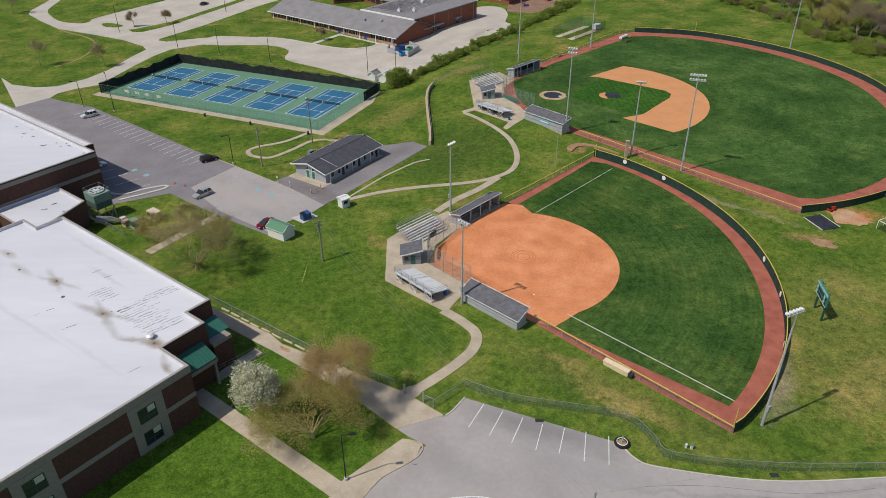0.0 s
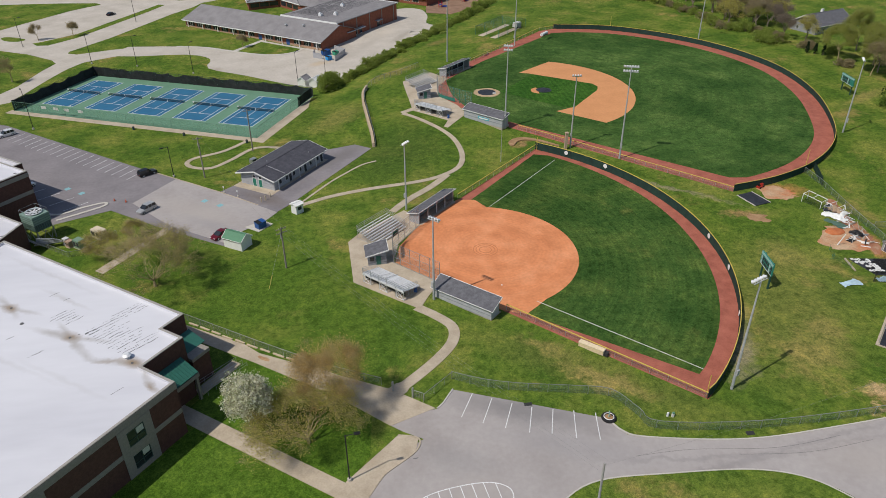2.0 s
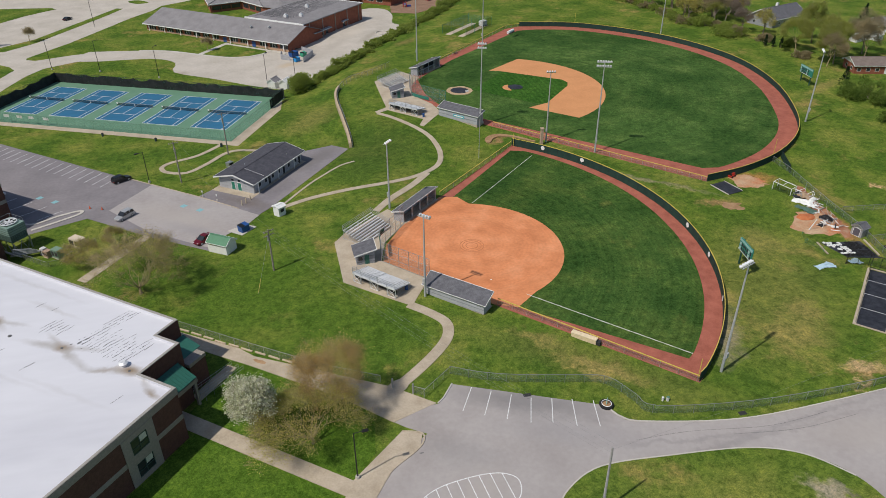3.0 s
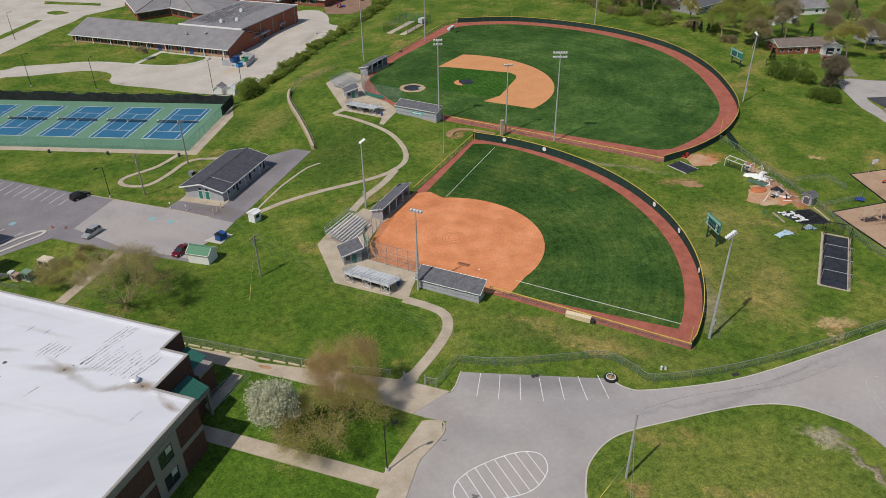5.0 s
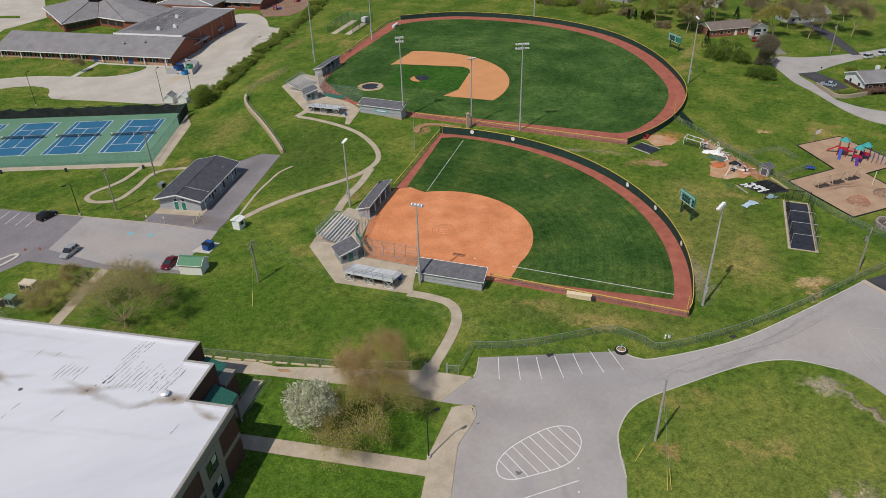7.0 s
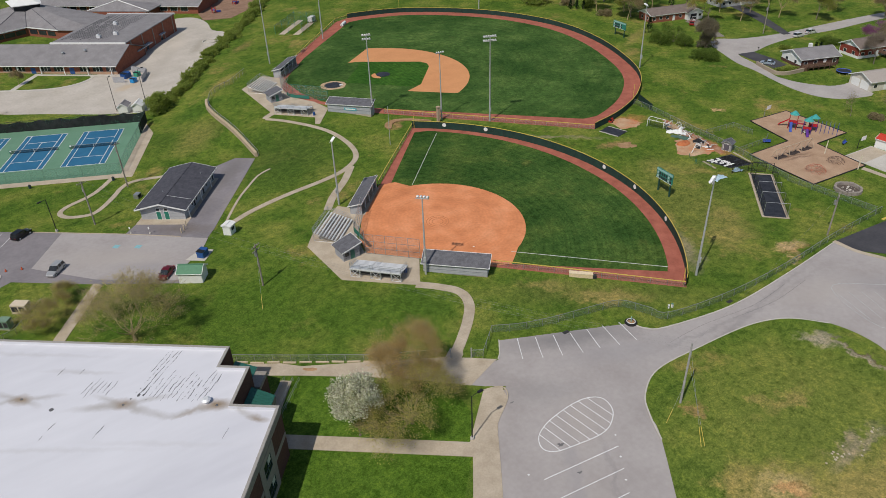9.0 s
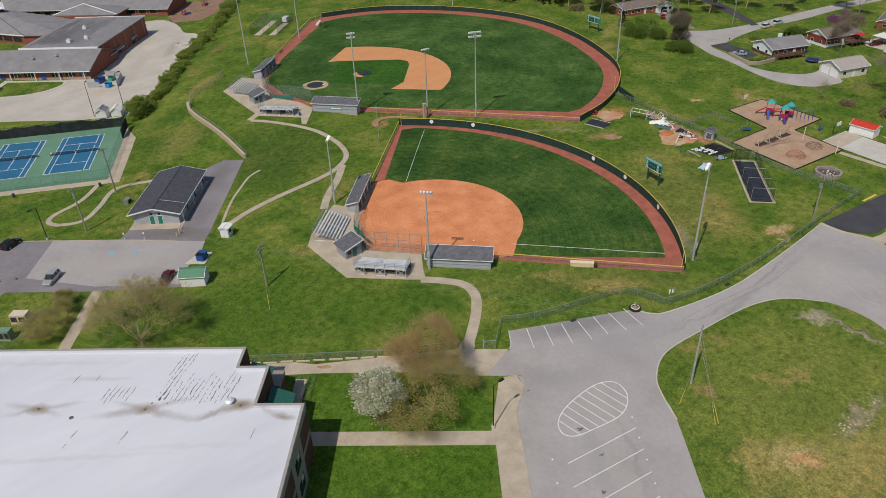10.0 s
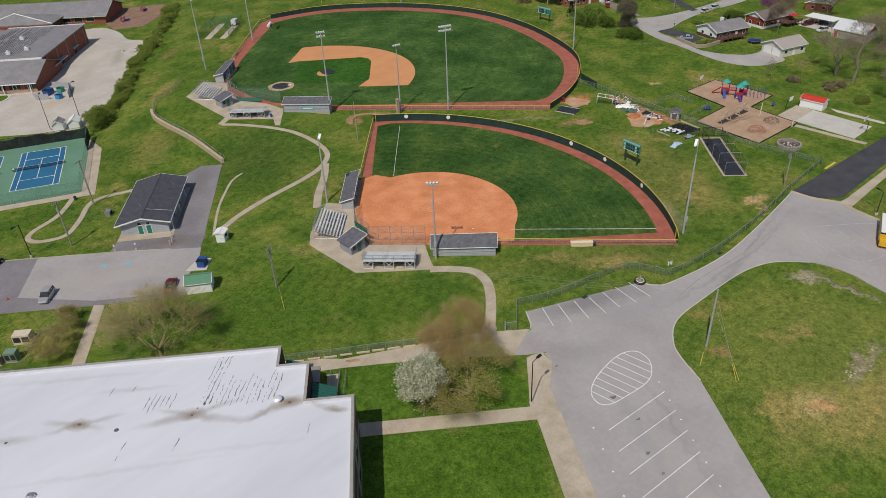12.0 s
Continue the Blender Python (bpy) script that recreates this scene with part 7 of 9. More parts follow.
def shrub(name, x, y, r, h, mat, label, seed, per=7, size=0.22, n=90, group="", lumps=4):
    rng = random.Random(seed)
    t = thing(name, label, "bush", x, y, 0, 0, group)
    spots = []
    for k in range(lumps):
        bush(spots, rng, rng.gauss(0, r * 0.4), rng.gauss(0, r * 0.4), r * rng.uniform(0.5, 0.8), h * rng.uniform(0.65, 1.0), n // lumps)
    v, f = leaves(rng, spots, size, per)
    me = bpy.data.meshes.new("foliage")
    me.from_pydata(v, [], f)
    me.materials.append(mat)
    c = new("foliage", me)
    c.parent = t
    bm = bmesh.new()
    for k in range(7):
        a = k * 0.9
        tube(bm, (0.1 * math.cos(a), 0.1 * math.sin(a), -0.1), (r * 0.5 * math.cos(a), r * 0.5 * math.sin(a), h * 0.7), 0.06, 0.02, 5)
    part("stem", bm, BARK, t)
    return t


tree("budding_tree", -18.6, 71.6, 8.4, 7.6, OLIVE, "wide olive budding tree on the lawn square", 11, 5, 0.105, 0.1, 6, ends=1.0, slim=0.4, limbs=12, wide=1.7, twigs=1, bark=PALE_BARK, girth=1.2, stem=0.4)
tree("rusty_tree", -14.8, 77.4, 12.6, 4.6, RUST, "tall slender tree with rust coloured buds", 6, 6, 0.09, 0.16, 6, "rusty trees", ends=1.2, slim=0.4, limbs=6, wide=1.0, twigs=1, bark=PALE_BARK, girth=0.6, stem=0.5)
tree("rusty_tree", -17.6, 78.2, 11.0, 4.0, RUST, "thin leaning tree with rust coloured buds", 14, 5, 0.09, 0.18, 6, "rusty trees", ends=1.2, slim=0.4, limbs=5, wide=1.0, twigs=1, bark=PALE_BARK, girth=0.6, stem=0.6)
tree("blossom_tree", -26.0, 73.9, 11.8, 2.9, BLOSSOM, "ragged upright tree covered in creamy white blossom", 27, 6, 0.15, 0.1, 6, ends=0.6, slim=0.6, limbs=7, wide=0.85, twigs=1, stem=0.2)
tree("bare_tree", -47.9, 115.6, 11.8, 10.2, OLIVE, "spreading nearly bare tree with pale bark and olive buds", 3, 2, 0.11, 0.1, 6, ends=0.9, slim=0.35, limbs=11, wide=1.8, twigs=2, bark=PALE_BARK, girth=1.3, stem=0.3)
tree("bare_tree", -60.6, 129.6, 4.6, 3.8, OLIVE, "small thinly leafed tree in the service yard", 29, 4, 0.07, 0.12, 6, ends=0.8, slim=0.4, twigs=1, bark=PALE_BARK, girth=0.4)
tree("bare_tree", -56.2, 134.4, 3.8, 3.0, OLIVE, "small thinly leafed tree in the service yard", 31, 4, 0.07, 0.12, 6, ends=0.8, slim=0.4, twigs=1, bark=PALE_BARK, girth=0.4)
for k, (x, y, h, m) in enumerate(((-143.4, 250.2, 9, BROWNBUSH), (-120.8, 250.2, 8.5, BROWNBUSH), (-129.9, 304.4, 6.5, BROWNBUSH), (-118.3, 309.8, 6, BROWNBUSH), (-194, 330, 9, PINK), (-48, 280.5, 5, BROWNBUSH))):
    tree("young_tree", x, y, h, h * 0.36, m, "small bare ornamental tree on the far lawn", 40 + k, 4, 0.14, 0.16, 5, "ornamental trees", ends=0.7, twigs=2, bark=PALE_BARK)

# hedge row by the low school
rng = random.Random(8)
hedge_line = smooth([(-16.6, 221.5), (-5.6, 238.5), (6, 257), (14, 271), (26.6, 287), (42, 310), (64, 345)], 4)
for k, (x, y, _) in enumerate(along(hedge_line, 2.9)):
    r = 4.3 if k < 2 else rng.uniform(1.5, 3.0)
    shrub("hedge_bush", x + rng.gauss(0, 0.8), y + rng.gauss(0, 0.8), r, r * (1.45 if k < 2 else rng.uniform(0.75, 1.5)), BUSH, "bushy green shrub in a long hedge row", 100 + k, 20, 0.17, 210 if k > 1 else 480, "hedge row", 7)

# bushes and woods beyond the baseball field
woods = smooth([(128.7, 345), (138.5, 324.5), (146, 299.5), (147, 276), (157, 268), (156, 250)], 6)
for k, (x, y, _) in enumerate(along(woods, 3.6)):
    shrub("wood_bush", x + 2 + rng.gauss(0, 0.8), y + 2 + rng.gauss(0, 0.8), rng.uniform(2.2, 3.4), rng.uniform(2.4, 4.4), BUSH if k % 4 else BROWNBUSH, "tangled green bush at the woodland edge", 200 + k, 16, 0.18, 180, "woodland bushes", 5)
MAUVE = leaf_mat("mauve_twigs", (0.20, 0.155, 0.125), (0.27, 0.215, 0.17), (0.34, 0.275, 0.21))
for k in range(56):
    q = woods[int(rng.random() * (len(woods) - 1))]
    x, y = q[0] + rng.uniform(5, 34), q[1] + rng.uniform(3, 20)
    if x < 200 and not (168 < x < 206 and 258 < y < 286):
        m = rng.choice((MAUVE, BROWNBUSH, MAUVE, OLIVE, YELLOW_GREEN))
        tree("wood_tree", x, y, rng.uniform(7, 12), rng.uniform(3.6, 5.2), m, "bare woodland tree with first spring buds", 230 + k, 8, 0.17, 0.1, 5, "woodland trees", ends=0.9, twigs=1, limbs=6)
for k, (x, y, r, h, m) in enumerate(((153.4, 180.8, 4.8, 4.8, DEEP_GREEN), (158.0, 179.0, 5.4, 5.6, DEEP_GREEN), (157.2, 173.0, 4.0, 4.4, DEEP_GREEN), (150.6, 160.0, 4.2, 3.6, DEEP_GREEN), (153.6, 157.6, 3.4, 3.4, DEEP_GREEN), (160.8, 166.8, 4.0, 6.4, DARK_TWIGS), (153, 259, 5, 4, BUSH), (159, 256, 4.4, 4, BUSH), (166, 246, 3.6, 3, BROWNBUSH), (170, 238, 3.4, 3.4, BUSH), (165, 222, 3, 2.6, BROWNBUSH), (140, 74, 2.4, 2.4, BUSH), (147, 84, 2.6, 2.0, BROWNBUSH), (144, 95, 2.2, 1.4, BROWNBUSH), (181, 149, 1.4, 1.2, BUSH), (198.4, 143.6, 3.6, 2.8, DEEP_GREEN))):
    shrub("bush", x, y, r, h, m, "dense dark twiggy bush beside the lane" if m is DARK_TWIGS else "rounded leafy bush on rough grass", 260 + k, 20, 0.18, 320, "garden bushes")
for k, (x, y, h, s, m) in enumerate(((161.2, 167.6, 7.5, 0.9, DARK_TWIGS), (172, 214, 11, 1.0, YELLOW_GREEN), (176, 222, 12, 1.0, YELLOW_GREEN), (188, 188, 10, 1.2, OLIVE), (200, 182, 10, 1.0, BROWNBUSH), (214, 188, 11, 1.0, BROWNBUSH), (222, 205, 10, 1.0, YELLOW_GREEN), (210, 215, 11, 1, BROWNBUSH), (232, 192, 10, 1, BROWNBUSH),
                                      (141.1, 100.6, 6.5, 0.6, BROWNBUSH), (157.6, 88.4, 11, 1.5, BROWNBUSH), (154, 82, 12, 1.2, BROWNBUSH), (172, 88, 13, 1.1, BROWNBUSH), (164, 74, 12, 1.1, BROWNBUSH), (188, 92, 9, 1.1, BROWNBUSH), (236, 140, 9, 1, BROWNBUSH), (184, 214, 11, 1, BROWNBUSH), (190, 222, 12, 1, BROWNBUSH), (168, 230, 10, 1.1, YELLOW_GREEN), (198, 208, 9, 1, BROWNBUSH), (205, 196, 9, 1, BROWNBUSH), (182, 240, 12, 1, YELLOW_GREEN), (216, 176, 10, 1, BROWNBUSH), (150.3, 95.6, 6, 0.6, BROWNBUSH), (182, 76, 10, 1.1, BROWNBUSH), (194, 84, 10, 1.1, OLIVE), (148, 68, 8, 1.1, BROWNBUSH), (222, 118, 8, 1.1, BROWNBUSH), (246, 150, 9, 1, BROWNBUSH), (224, 165, 9, 1, YELLOW_GREEN), (240, 170, 10, 1, BROWNBUSH), (206, 128, 7, 1.1, BROWNBUSH), (214, 137, 6.8, 1.2, PINK), (188.6, 121.6, 8, 0.9, MAUVE), (167.5, 211.5, 9, 1.0, BROWNBUSH))):
    slender = h < 7
    tree("park_tree", x, y, h * (1.0 if slender else 1.3), h * 0.55 * s, m, "bare spring tree with thin twigs and first leaves", 300 + k, 18 if m in (YELLOW_GREEN, PINK) else 14 if m in (DARK_TWIGS, OLIVE) else 1 if y < 105 else 3 if y < 150 else 9, 0.13, 0.14, 5 if slender else 6, "garden trees", ends=0.9, twigs=0 if slender else 1, limbs=4 if slender else 6, bark=BARK if y < 105 or k % 2 else PALE_BARK, girth=0.5 if slender else 1.3 if y < 90 else 0.8)


def conifer(x, y, h, r, seed):
    rg = random.Random(seed)
    t = thing("conifer", "dark green conical conifer", "tree", x, y, 0, 0, "conifers")
    part("trunk", T(((0, 0, -0.1), (0, 0, h * 0.95), 0.14, 0.03, 6)), BARK, t)
    spots = []
    for k in range(int(22 * h)):
        z = rg.random() ** 0.8
        a, q = rg.uniform(0, math.tau), r * (1 - z) * rg.uniform(0.5, 1.05)
        spots.append((Vector((q * math.cos(a), q * math.sin(a), h * (0.06 + 0.94 * z))), 0.3))
    v, f = leaves(rg, spots, 0.22, 6)
    me = bpy.data.meshes.new("crown")
    me.from_pydata(v, [], f)
    me.materials.append(CONIFER)
    new("crown", me).parent = t


for k, (x, y, h, r) in enumerate(((162, 240, 4, 0.9), (164, 238, 4, 0.9), (166, 236, 4, 0.9), (160, 193, 6, 2.0), (189.6, 142.8, 2.0, 0.7), (191.4, 142.2, 2.0, 0.7), (208, 246, 12, 3.5), (196, 214, 6, 2), (226, 224, 11, 3.2))):
    conifer(x, y, h, r, 400 + k)

# ---- roof dirt on the school ----
rng = random.Random(21)
for u0, v0, v1, n in [(-21.2 + 0.72 * k, 0.6 + 0.3 * (k % 3), 6.6 - 0.5 * (k % 4), 7 + k % 3) for k in range(15)] + [(-20.6 + 0.6 * k, 6.6, 11.0, 7) for k in range(4)] + [(-28.6 + 0.7 * k, 1.4, 3.8, 4) for k in range(6)] + [(-34, 5.2, 6.2, 2), (-31, 5.2, 6.2, 3), (-6, -6, -3, 2), (-30, -8, -4, 3), (-23, -7, -4, 3)]:
    for k in range(n):
        v = v0 + (v1 - v0) * (k + rng.random() * 0.8) / n
        u = u0 + 0.18 * (v - v0) + rng.gauss(0, 0.05)
        ln, wd = rng.uniform(0.15, 1.0) if rng.random() < 0.8 else rng.uniform(1.0, 1.9), rng.uniform(0.02, 0.06)
        if -21.4 < u < -19.6 and v < 3.4:
            wd *= 2.2
        bm = bmesh.new()
        prism(bm, [(-ln / 2, -wd * 0.3), (-ln * 0.1, -wd), (ln / 2, -wd * 0.4), (ln * 0.3, wd * 0.6), (-ln * 0.3, wd)], 0, 0.012)
        ob = new("roof_scuff", mesh_of("roof_scuff", bm, TEAR))
        ob.parent = school
        ob.matrix_basis = SM @ Matrix.Translation((u, v, 9.0)) @ Matrix.Rotation(radians(80 + rng.gauss(0, 5)), 4, "Z")
for u, v, r in ((-36.5, -0.2, 0.2), (-21.7, -0.5, 0.2), (-8.8, 0.1, 0.2), (-31.2, -1.9, 0.32), (-45.1, -2.3, 0.2), (-52, -1, 0.2)):
    bm = bmesh.new()
    tube(bm, (0, 0, 0), (0, 0, 0.08), r, r * 0.8, 12)
    ob = new("roof_drain", mesh_of("roof_drain", bm, TEAR))
    ob.parent, ob.matrix_basis = school, SM @ pose(u, v, 9.0)
for x, y, z, n in ((-95, 28, 10.4, 12), (-70, 15, 5.6, 6)):
    for k in range(n):
        u, v, ln = x + rng.gauss(0, 8 if n > 8 else 3), y + rng.gauss(0, 1.2), rng.uniform(0.4, 1.4)
        bm = bmesh.new()
        prism(bm, [(-ln / 2, 0), (0, -0.2), (ln / 2, -0.1), (ln * 0.2, 0.25), (-ln * 0.3, 0.2)], 0, 0.012)
        if u < -79 or n < 8:
            ob = new("roof_scuff", mesh_of("roof_scuff", bm, TEAR))
            ob.parent, ob.matrix_basis = school, SM @ pose(u, min(v, 30), z, 0, 0, rng.uniform(0, 90))

# ---- parking lot markings and small things ----
def stripe_line(a, b, w=0.12, z=0.032, mat=LINE, label="white painted stall line"):
    solid("stall_line", R([a, b], w, 0, z), mat, label, kind="structure")


for k, (x0, y0, x1, y1) in enumerate(((6.0, 78.1, 3.5, 73.4), (8.7, 76.6, 6.4, 71.8), (11.5, 75.2, 9.4, 70.4), (14.2, 73.9, 12.6, 69.0), (17.2, 73.1, 15.7, 68.3), (20.1, 72.3, 18.9, 67.0), (23.1, 71.4, 22.1, 66.2))):
    stripe_line((x0, y0), (x1, y1))
for k in range(8):
    a, b = Vector((-9.3 - 2.25 * k, 52.8 - 3.28 * k)), Vector((3.0 - 2.25 * k, 51.4 - 3.25 * k))
    stripe_line(a, b)
    for q, dx, dy in ((b, 1.0, 1.6), (a, -1.3, 1.7)):
        solid("stall_dot", P([(q.x + dx, q.y + dy), (q.x + dx + 0.25, q.y + dy), (q.x + dx + 0.25, q.y + dy + 0.25), (q.x + dx, q.y + dy + 0.25)], 0, 0.03), LINE, "small white paint square on the asphalt", kind="structure")
oval = smooth([(-5.2, 58.9), (-3.0, 60.2), (0.0, 60.9), (3.6, 61.2), (6.2, 60.8), (7.8, 59.4), (7.3, 56.9), (5.0, 55.0), (2.4, 54.4), (-1.6, 54.9), (-4.8, 55.6), (-6.0, 57.0)], 5, True)
solid("painted_island", R(oval + oval[:1], 0.14, 0, 0.032), LINE, "white painted oval outline on asphalt", kind="structure")
for k in range(8):
    a, b = Vector((-5.6 + 1.55 * k, 66)), Vector((-3.2 + 1.55 * k, 48))
    hits = []
    for p, q in zip(oval, oval[1:] + oval[:1]):
        p, q = Vector(p), Vector(q)
        d1, d2 = b - a, q - p
        den = d1.x * d2.y - d1.y * d2.x
        if abs(den) > 1e-6:
            f = ((p.x - a.x) * d2.y - (p.y - a.y) * d2.x) / den
            u = ((p.x - a.x) * d1.y - (p.y - a.y) * d1.x) / den
            if 0 <= u < 1:
                hits.append(a + d1 * f)
    if len(hits) >= 2:
        stripe_line(hits[0], hits[-1], 0.12, 0.03, LINE, "white painted hatch line")
hatch = [(61.5, 56.4), (68.1, 53.2), (75.5, 45.2), (66, 41.5), (57.8, 45.1)]
FAINT = material("faded_line", [(0.33, 0.32, 0.32), (0.5, 0.5, 0.5)], 2.0, 6, 0.9, fine=0.2)
solid("painted_island", R(smooth(hatch, 5, True) + [hatch[0]], 0.12, 0, 0.032), FAINT, "faded painted traffic island outline", kind="structure")
for k in range(7):
    stripe_line((61 + 1.9 * k - (1 if k > 4 else 0), 55.2 - 1.3 * k), (58.4 + 1.8 * k, 47.2 - 0.8 * k), 0.1, 0.03, FAINT, "faded painted hatch line")
for k in range(22):
    f = (k - 1) / 18
    a = Vector((-63.5 - 38.5 * f, 171.0 + 31.0 * f))
    stripe_line(tuple(a), (a.x - 3.0, a.y - 4.6), 0.11)
for k in range(4):
    a = Vector((-70.2 - 4.0 * k, 153.6 + 3.0 * k))
    stripe_line(tuple(a), (a.x - 4.4, a.y - 3.6), 0.11)
BLUE_PAINT = plain("faded_blue_paint", (0.22, 0.42, 0.46), 0.9)
for x, y in ((-73, 158.6), (-77, 161.6), (-43.8, 150.2), (-40.0, 147.4)):
    solid("ground_symbol", P([(x - 0.9, y), (x, y - 0.9), (x + 0.9, y), (x, y + 0.9)], 0, 0.036), BLUE_PAINT, "faded pale blue parking symbol", kind="structure")
solid("lot_island", R(smooth([(-80, 150), (-75, 148.2), (-70.4, 151.0), (-66.4, 152.6), (-66.0, 151.2), (-69.5, 148.6), (-74.6, 145.4)], 5), 0.7, 0, 0.16), CONCRETE_PALE, "pale concrete kerb nose in the lot", kind="structure")
for x, y in ((-64.4, 153.5), (-61.6, 152.4)):
    cn = thing("traffic_cone", "small orange traffic cone on the asphalt", "traffic cone", x, y, 0.02, 0, "traffic cones")
    part("cone", T(((0, 0, 0.03), (0, 0, 0.7), 0.2, 0.03, 10)), plain("cone_orange", (0.75, 0.12, 0.04), 0.6), cn)
    part("foot", B((-0.24, -0.24, 0, 0.24, 0.24, 0.04)), BLACK_METAL, cn)

# oil spots and repairs on asphalt
OIL = material("oil_spot", [(0.10, 0.095, 0.10), (0.2, 0.19, 0.19)], 1.5, 7, 0.7, fine=0.2)
for k, (x, y, r) in enumerate(((-4.0, 66.6, 0.45), (-4.6, 51.0, 0.5), (-3.5, 56.2, 0.7), (-9, 46.6, 0.5), (-10.5, 43.2, 0.4), (12.8, 52.6, 0.2), (13.8, 73.8, 0.3), (-46, 146, 0.4), (-36.2, 131.0, 0.3))):
    solid("oil_spot", P([(x + r * math.cos(a) * (0.6 + 0.4 * math.sin(3 * a + k)), y + 0.6 * r * math.sin(a) * (0.7 + 0.3 * math.cos(2 * a + k))) for a in [i * math.tau / 14 for i in range(14)]], 0, 0.027), OIL, "dark oil stain on the asphalt", kind="structure")
for pts in ([(26, 62.6), (34, 62.6), (46, 61.2), (56, 62)], [(40, 60.8), (50, 59.8), (60, 60.6)]):
    solid("asphalt_crack", R(smooth(pts, 6), 0.04, 0, 0.026), OIL, "sealed crack in the asphalt", kind="structure")

# tyre planter, hydrant, utility pedestals
tyre = thing("tyre_planter", "black tractor tyre painted white at its rim, used as a planter", "planter", 24.6, 70.0, 0.02, 0)
part("tyre", S(circle(0.85, 0.22), 0.26, 8, True), TYRE, tyre)
part("painted_rim", S(circle(0.72, 0.46), 0.06, 6, True), WHITE, tyre)
part("soil", T(((0, 0, 0.0), (0, 0, 0.3), 0.65, 0.62, 16)), DIRT, tyre)
part("sign_post", T(((0, 0, 0.3), (0, 0, 1.5), 0.09, 0.08, 8)), plain("pale_green", (0.25, 0.42, 0.36), 0.6), tyre)
hyd = thing("fire_hydrant", "pair of small pale utility posts on the grass", "hydrant", 33.2, 69.2)
part("barrel", T(((0, 0, 0), (0, 0, 0.7), 0.16, 0.14, 10), ((0, 0, 0.7), (0, 0, 0.85), 0.18, 0.05, 10)), WHITE, hyd)
part("nozzle", T(((-0.28, 0, 0.45), (0.28, 0, 0.45), 0.07, 0.07, 8)), STEEL, hyd)
pd = thing("utility_pedestal", "short pale utility pedestal on the grass", "pedestal", 33.9, 69.0)
part("post", B((-0.15, -0.15, 0, 0.15, 0.15, 0.75)), WHITE, pd)
part("lid", B((-0.18, -0.18, 0.75, 0.18, 0.18, 0.84)), plain("lid_green", (0.1, 0.22, 0.15), 0.6), pd)
for x, y in ((13.8, 74.6), (43.5, 64.3)):
    solid("storm_drain", B((x - 0.6, y - 0.35, 0, x + 0.6, y + 0.35, 0.045)), DARK, "dark iron storm drain at the kerb", "drain", "storm drains")

# gate at the end of the walk
gt = thing("pipe_gate", "open chain-link gate with square posts", "gate", -4.6, 79.6, 0, -32)
for x in (-1.6, 1.8):
    part("post", B((x - 0.12, -0.12, -0.1, x + 0.12, 0.12, 1.9)), STEEL, gt)
part("leaf", B((1.8, -0.02, 0.15, 3.8, 0.02, 1.5)), MESH_WIRE, gt)
part("rail", T(((1.8, 0, 1.5), (3.8, 0, 1.5), 0.04, 0.04, 6)), STEEL, gt)
rng = random.Random(55)
timber_me = [mesh_of("landscape_timber", B((-ln / 2, -0.13, 0.02, ln / 2, 0.13, 0.24)), plain("timber_tan", (0.52, 0.42, 0.30), 0.9)) for ln in (2.0, 2.2)]
for k in range(12):
    f = k / 11
    tm = tagged(new("landscape_timber", timber_me[k % 2]), "weathered pale timber beam edging the walk", "timber", "edging timbers")
    tm.matrix_basis = pose(-39.0 + 23.8 * f + rng.gauss(0, 0.06), 102.1 - 16.4 * f + rng.gauss(0, 0.06), 0, 0, 0, -34.6 + rng.gauss(0, 1.2))
solid("puddle_stain", P([(-27.2, 92.0), (-26.7, 92.0), (-26.3, 91.6), (-25.6, 91.3), (-25.1, 90.7), (-25.3, 90.3), (-26.0, 90.6), (-26.6, 91.0), (-27.0, 91.5)], 0, 0.046), DIRT, "brown damp stain on the concrete", kind="structure")

# ---- softball field details ----
for r in (2.44, 1.9, 1.2):
    c = arc(16.3, 119.2, r, 0, 360, 40)
    solid("pitching_circle", R(c, 0.16, 0, 0.052), material("damp_clay", [(0.46, 0.17, 0.068), (0.56, 0.215, 0.095)], 0.8, 6, 0.95), "raked ring round the pitching plate", kind="structure")
solid("home_plate", P([(4.2, 118.7), (4.5, 118.7), (4.7, 118.95), (4.5, 119.2), (4.2, 119.2)], 0, 0.06), WHITE, "white rubber home plate", "plate")
solid("base", T(((16.8, 106.2, 0.04), (16.8, 106.2, 0.12), 0.2, 0.14, 10)), WHITE, "flat white rubber base lying on the clay", "base")
roller = thing("storage_box", "long cream painted storage box beside the fence", "box", 27.4, 85.4, 0, -43)
part("box", B((-2.4, -0.45, 0, 2.0, 0.45, 0.85)), plain("cream_paint", (0.66, 0.52, 0.33), 0.7), roller)
part("lid", B((-2.45, -0.5, 0.85, 2.05, 0.5, 0.95)), plain("cream_lid", (0.7, 0.58, 0.40), 0.7), roller)
part("dark_end", B((2.05, -0.4, 0, 2.7, 0.4, 0.6)), DARK, roller)
bn = thing("waste_barrel", "blue plastic barrel under the bleachers", "barrel", 0.6, 106.4)
part("drum", T(((0, 0, 0.05), (0, 0, 0.95), 0.32, 0.32, 14)), BLUE_BIN, bn)
part("rim", T(((0, 0, 0.95), (0, 0, 1.0), 0.34, 0.34, 14)), BLUE_BIN, bn)
copy_thing(bn, pose(20.4, 193.6, 0))


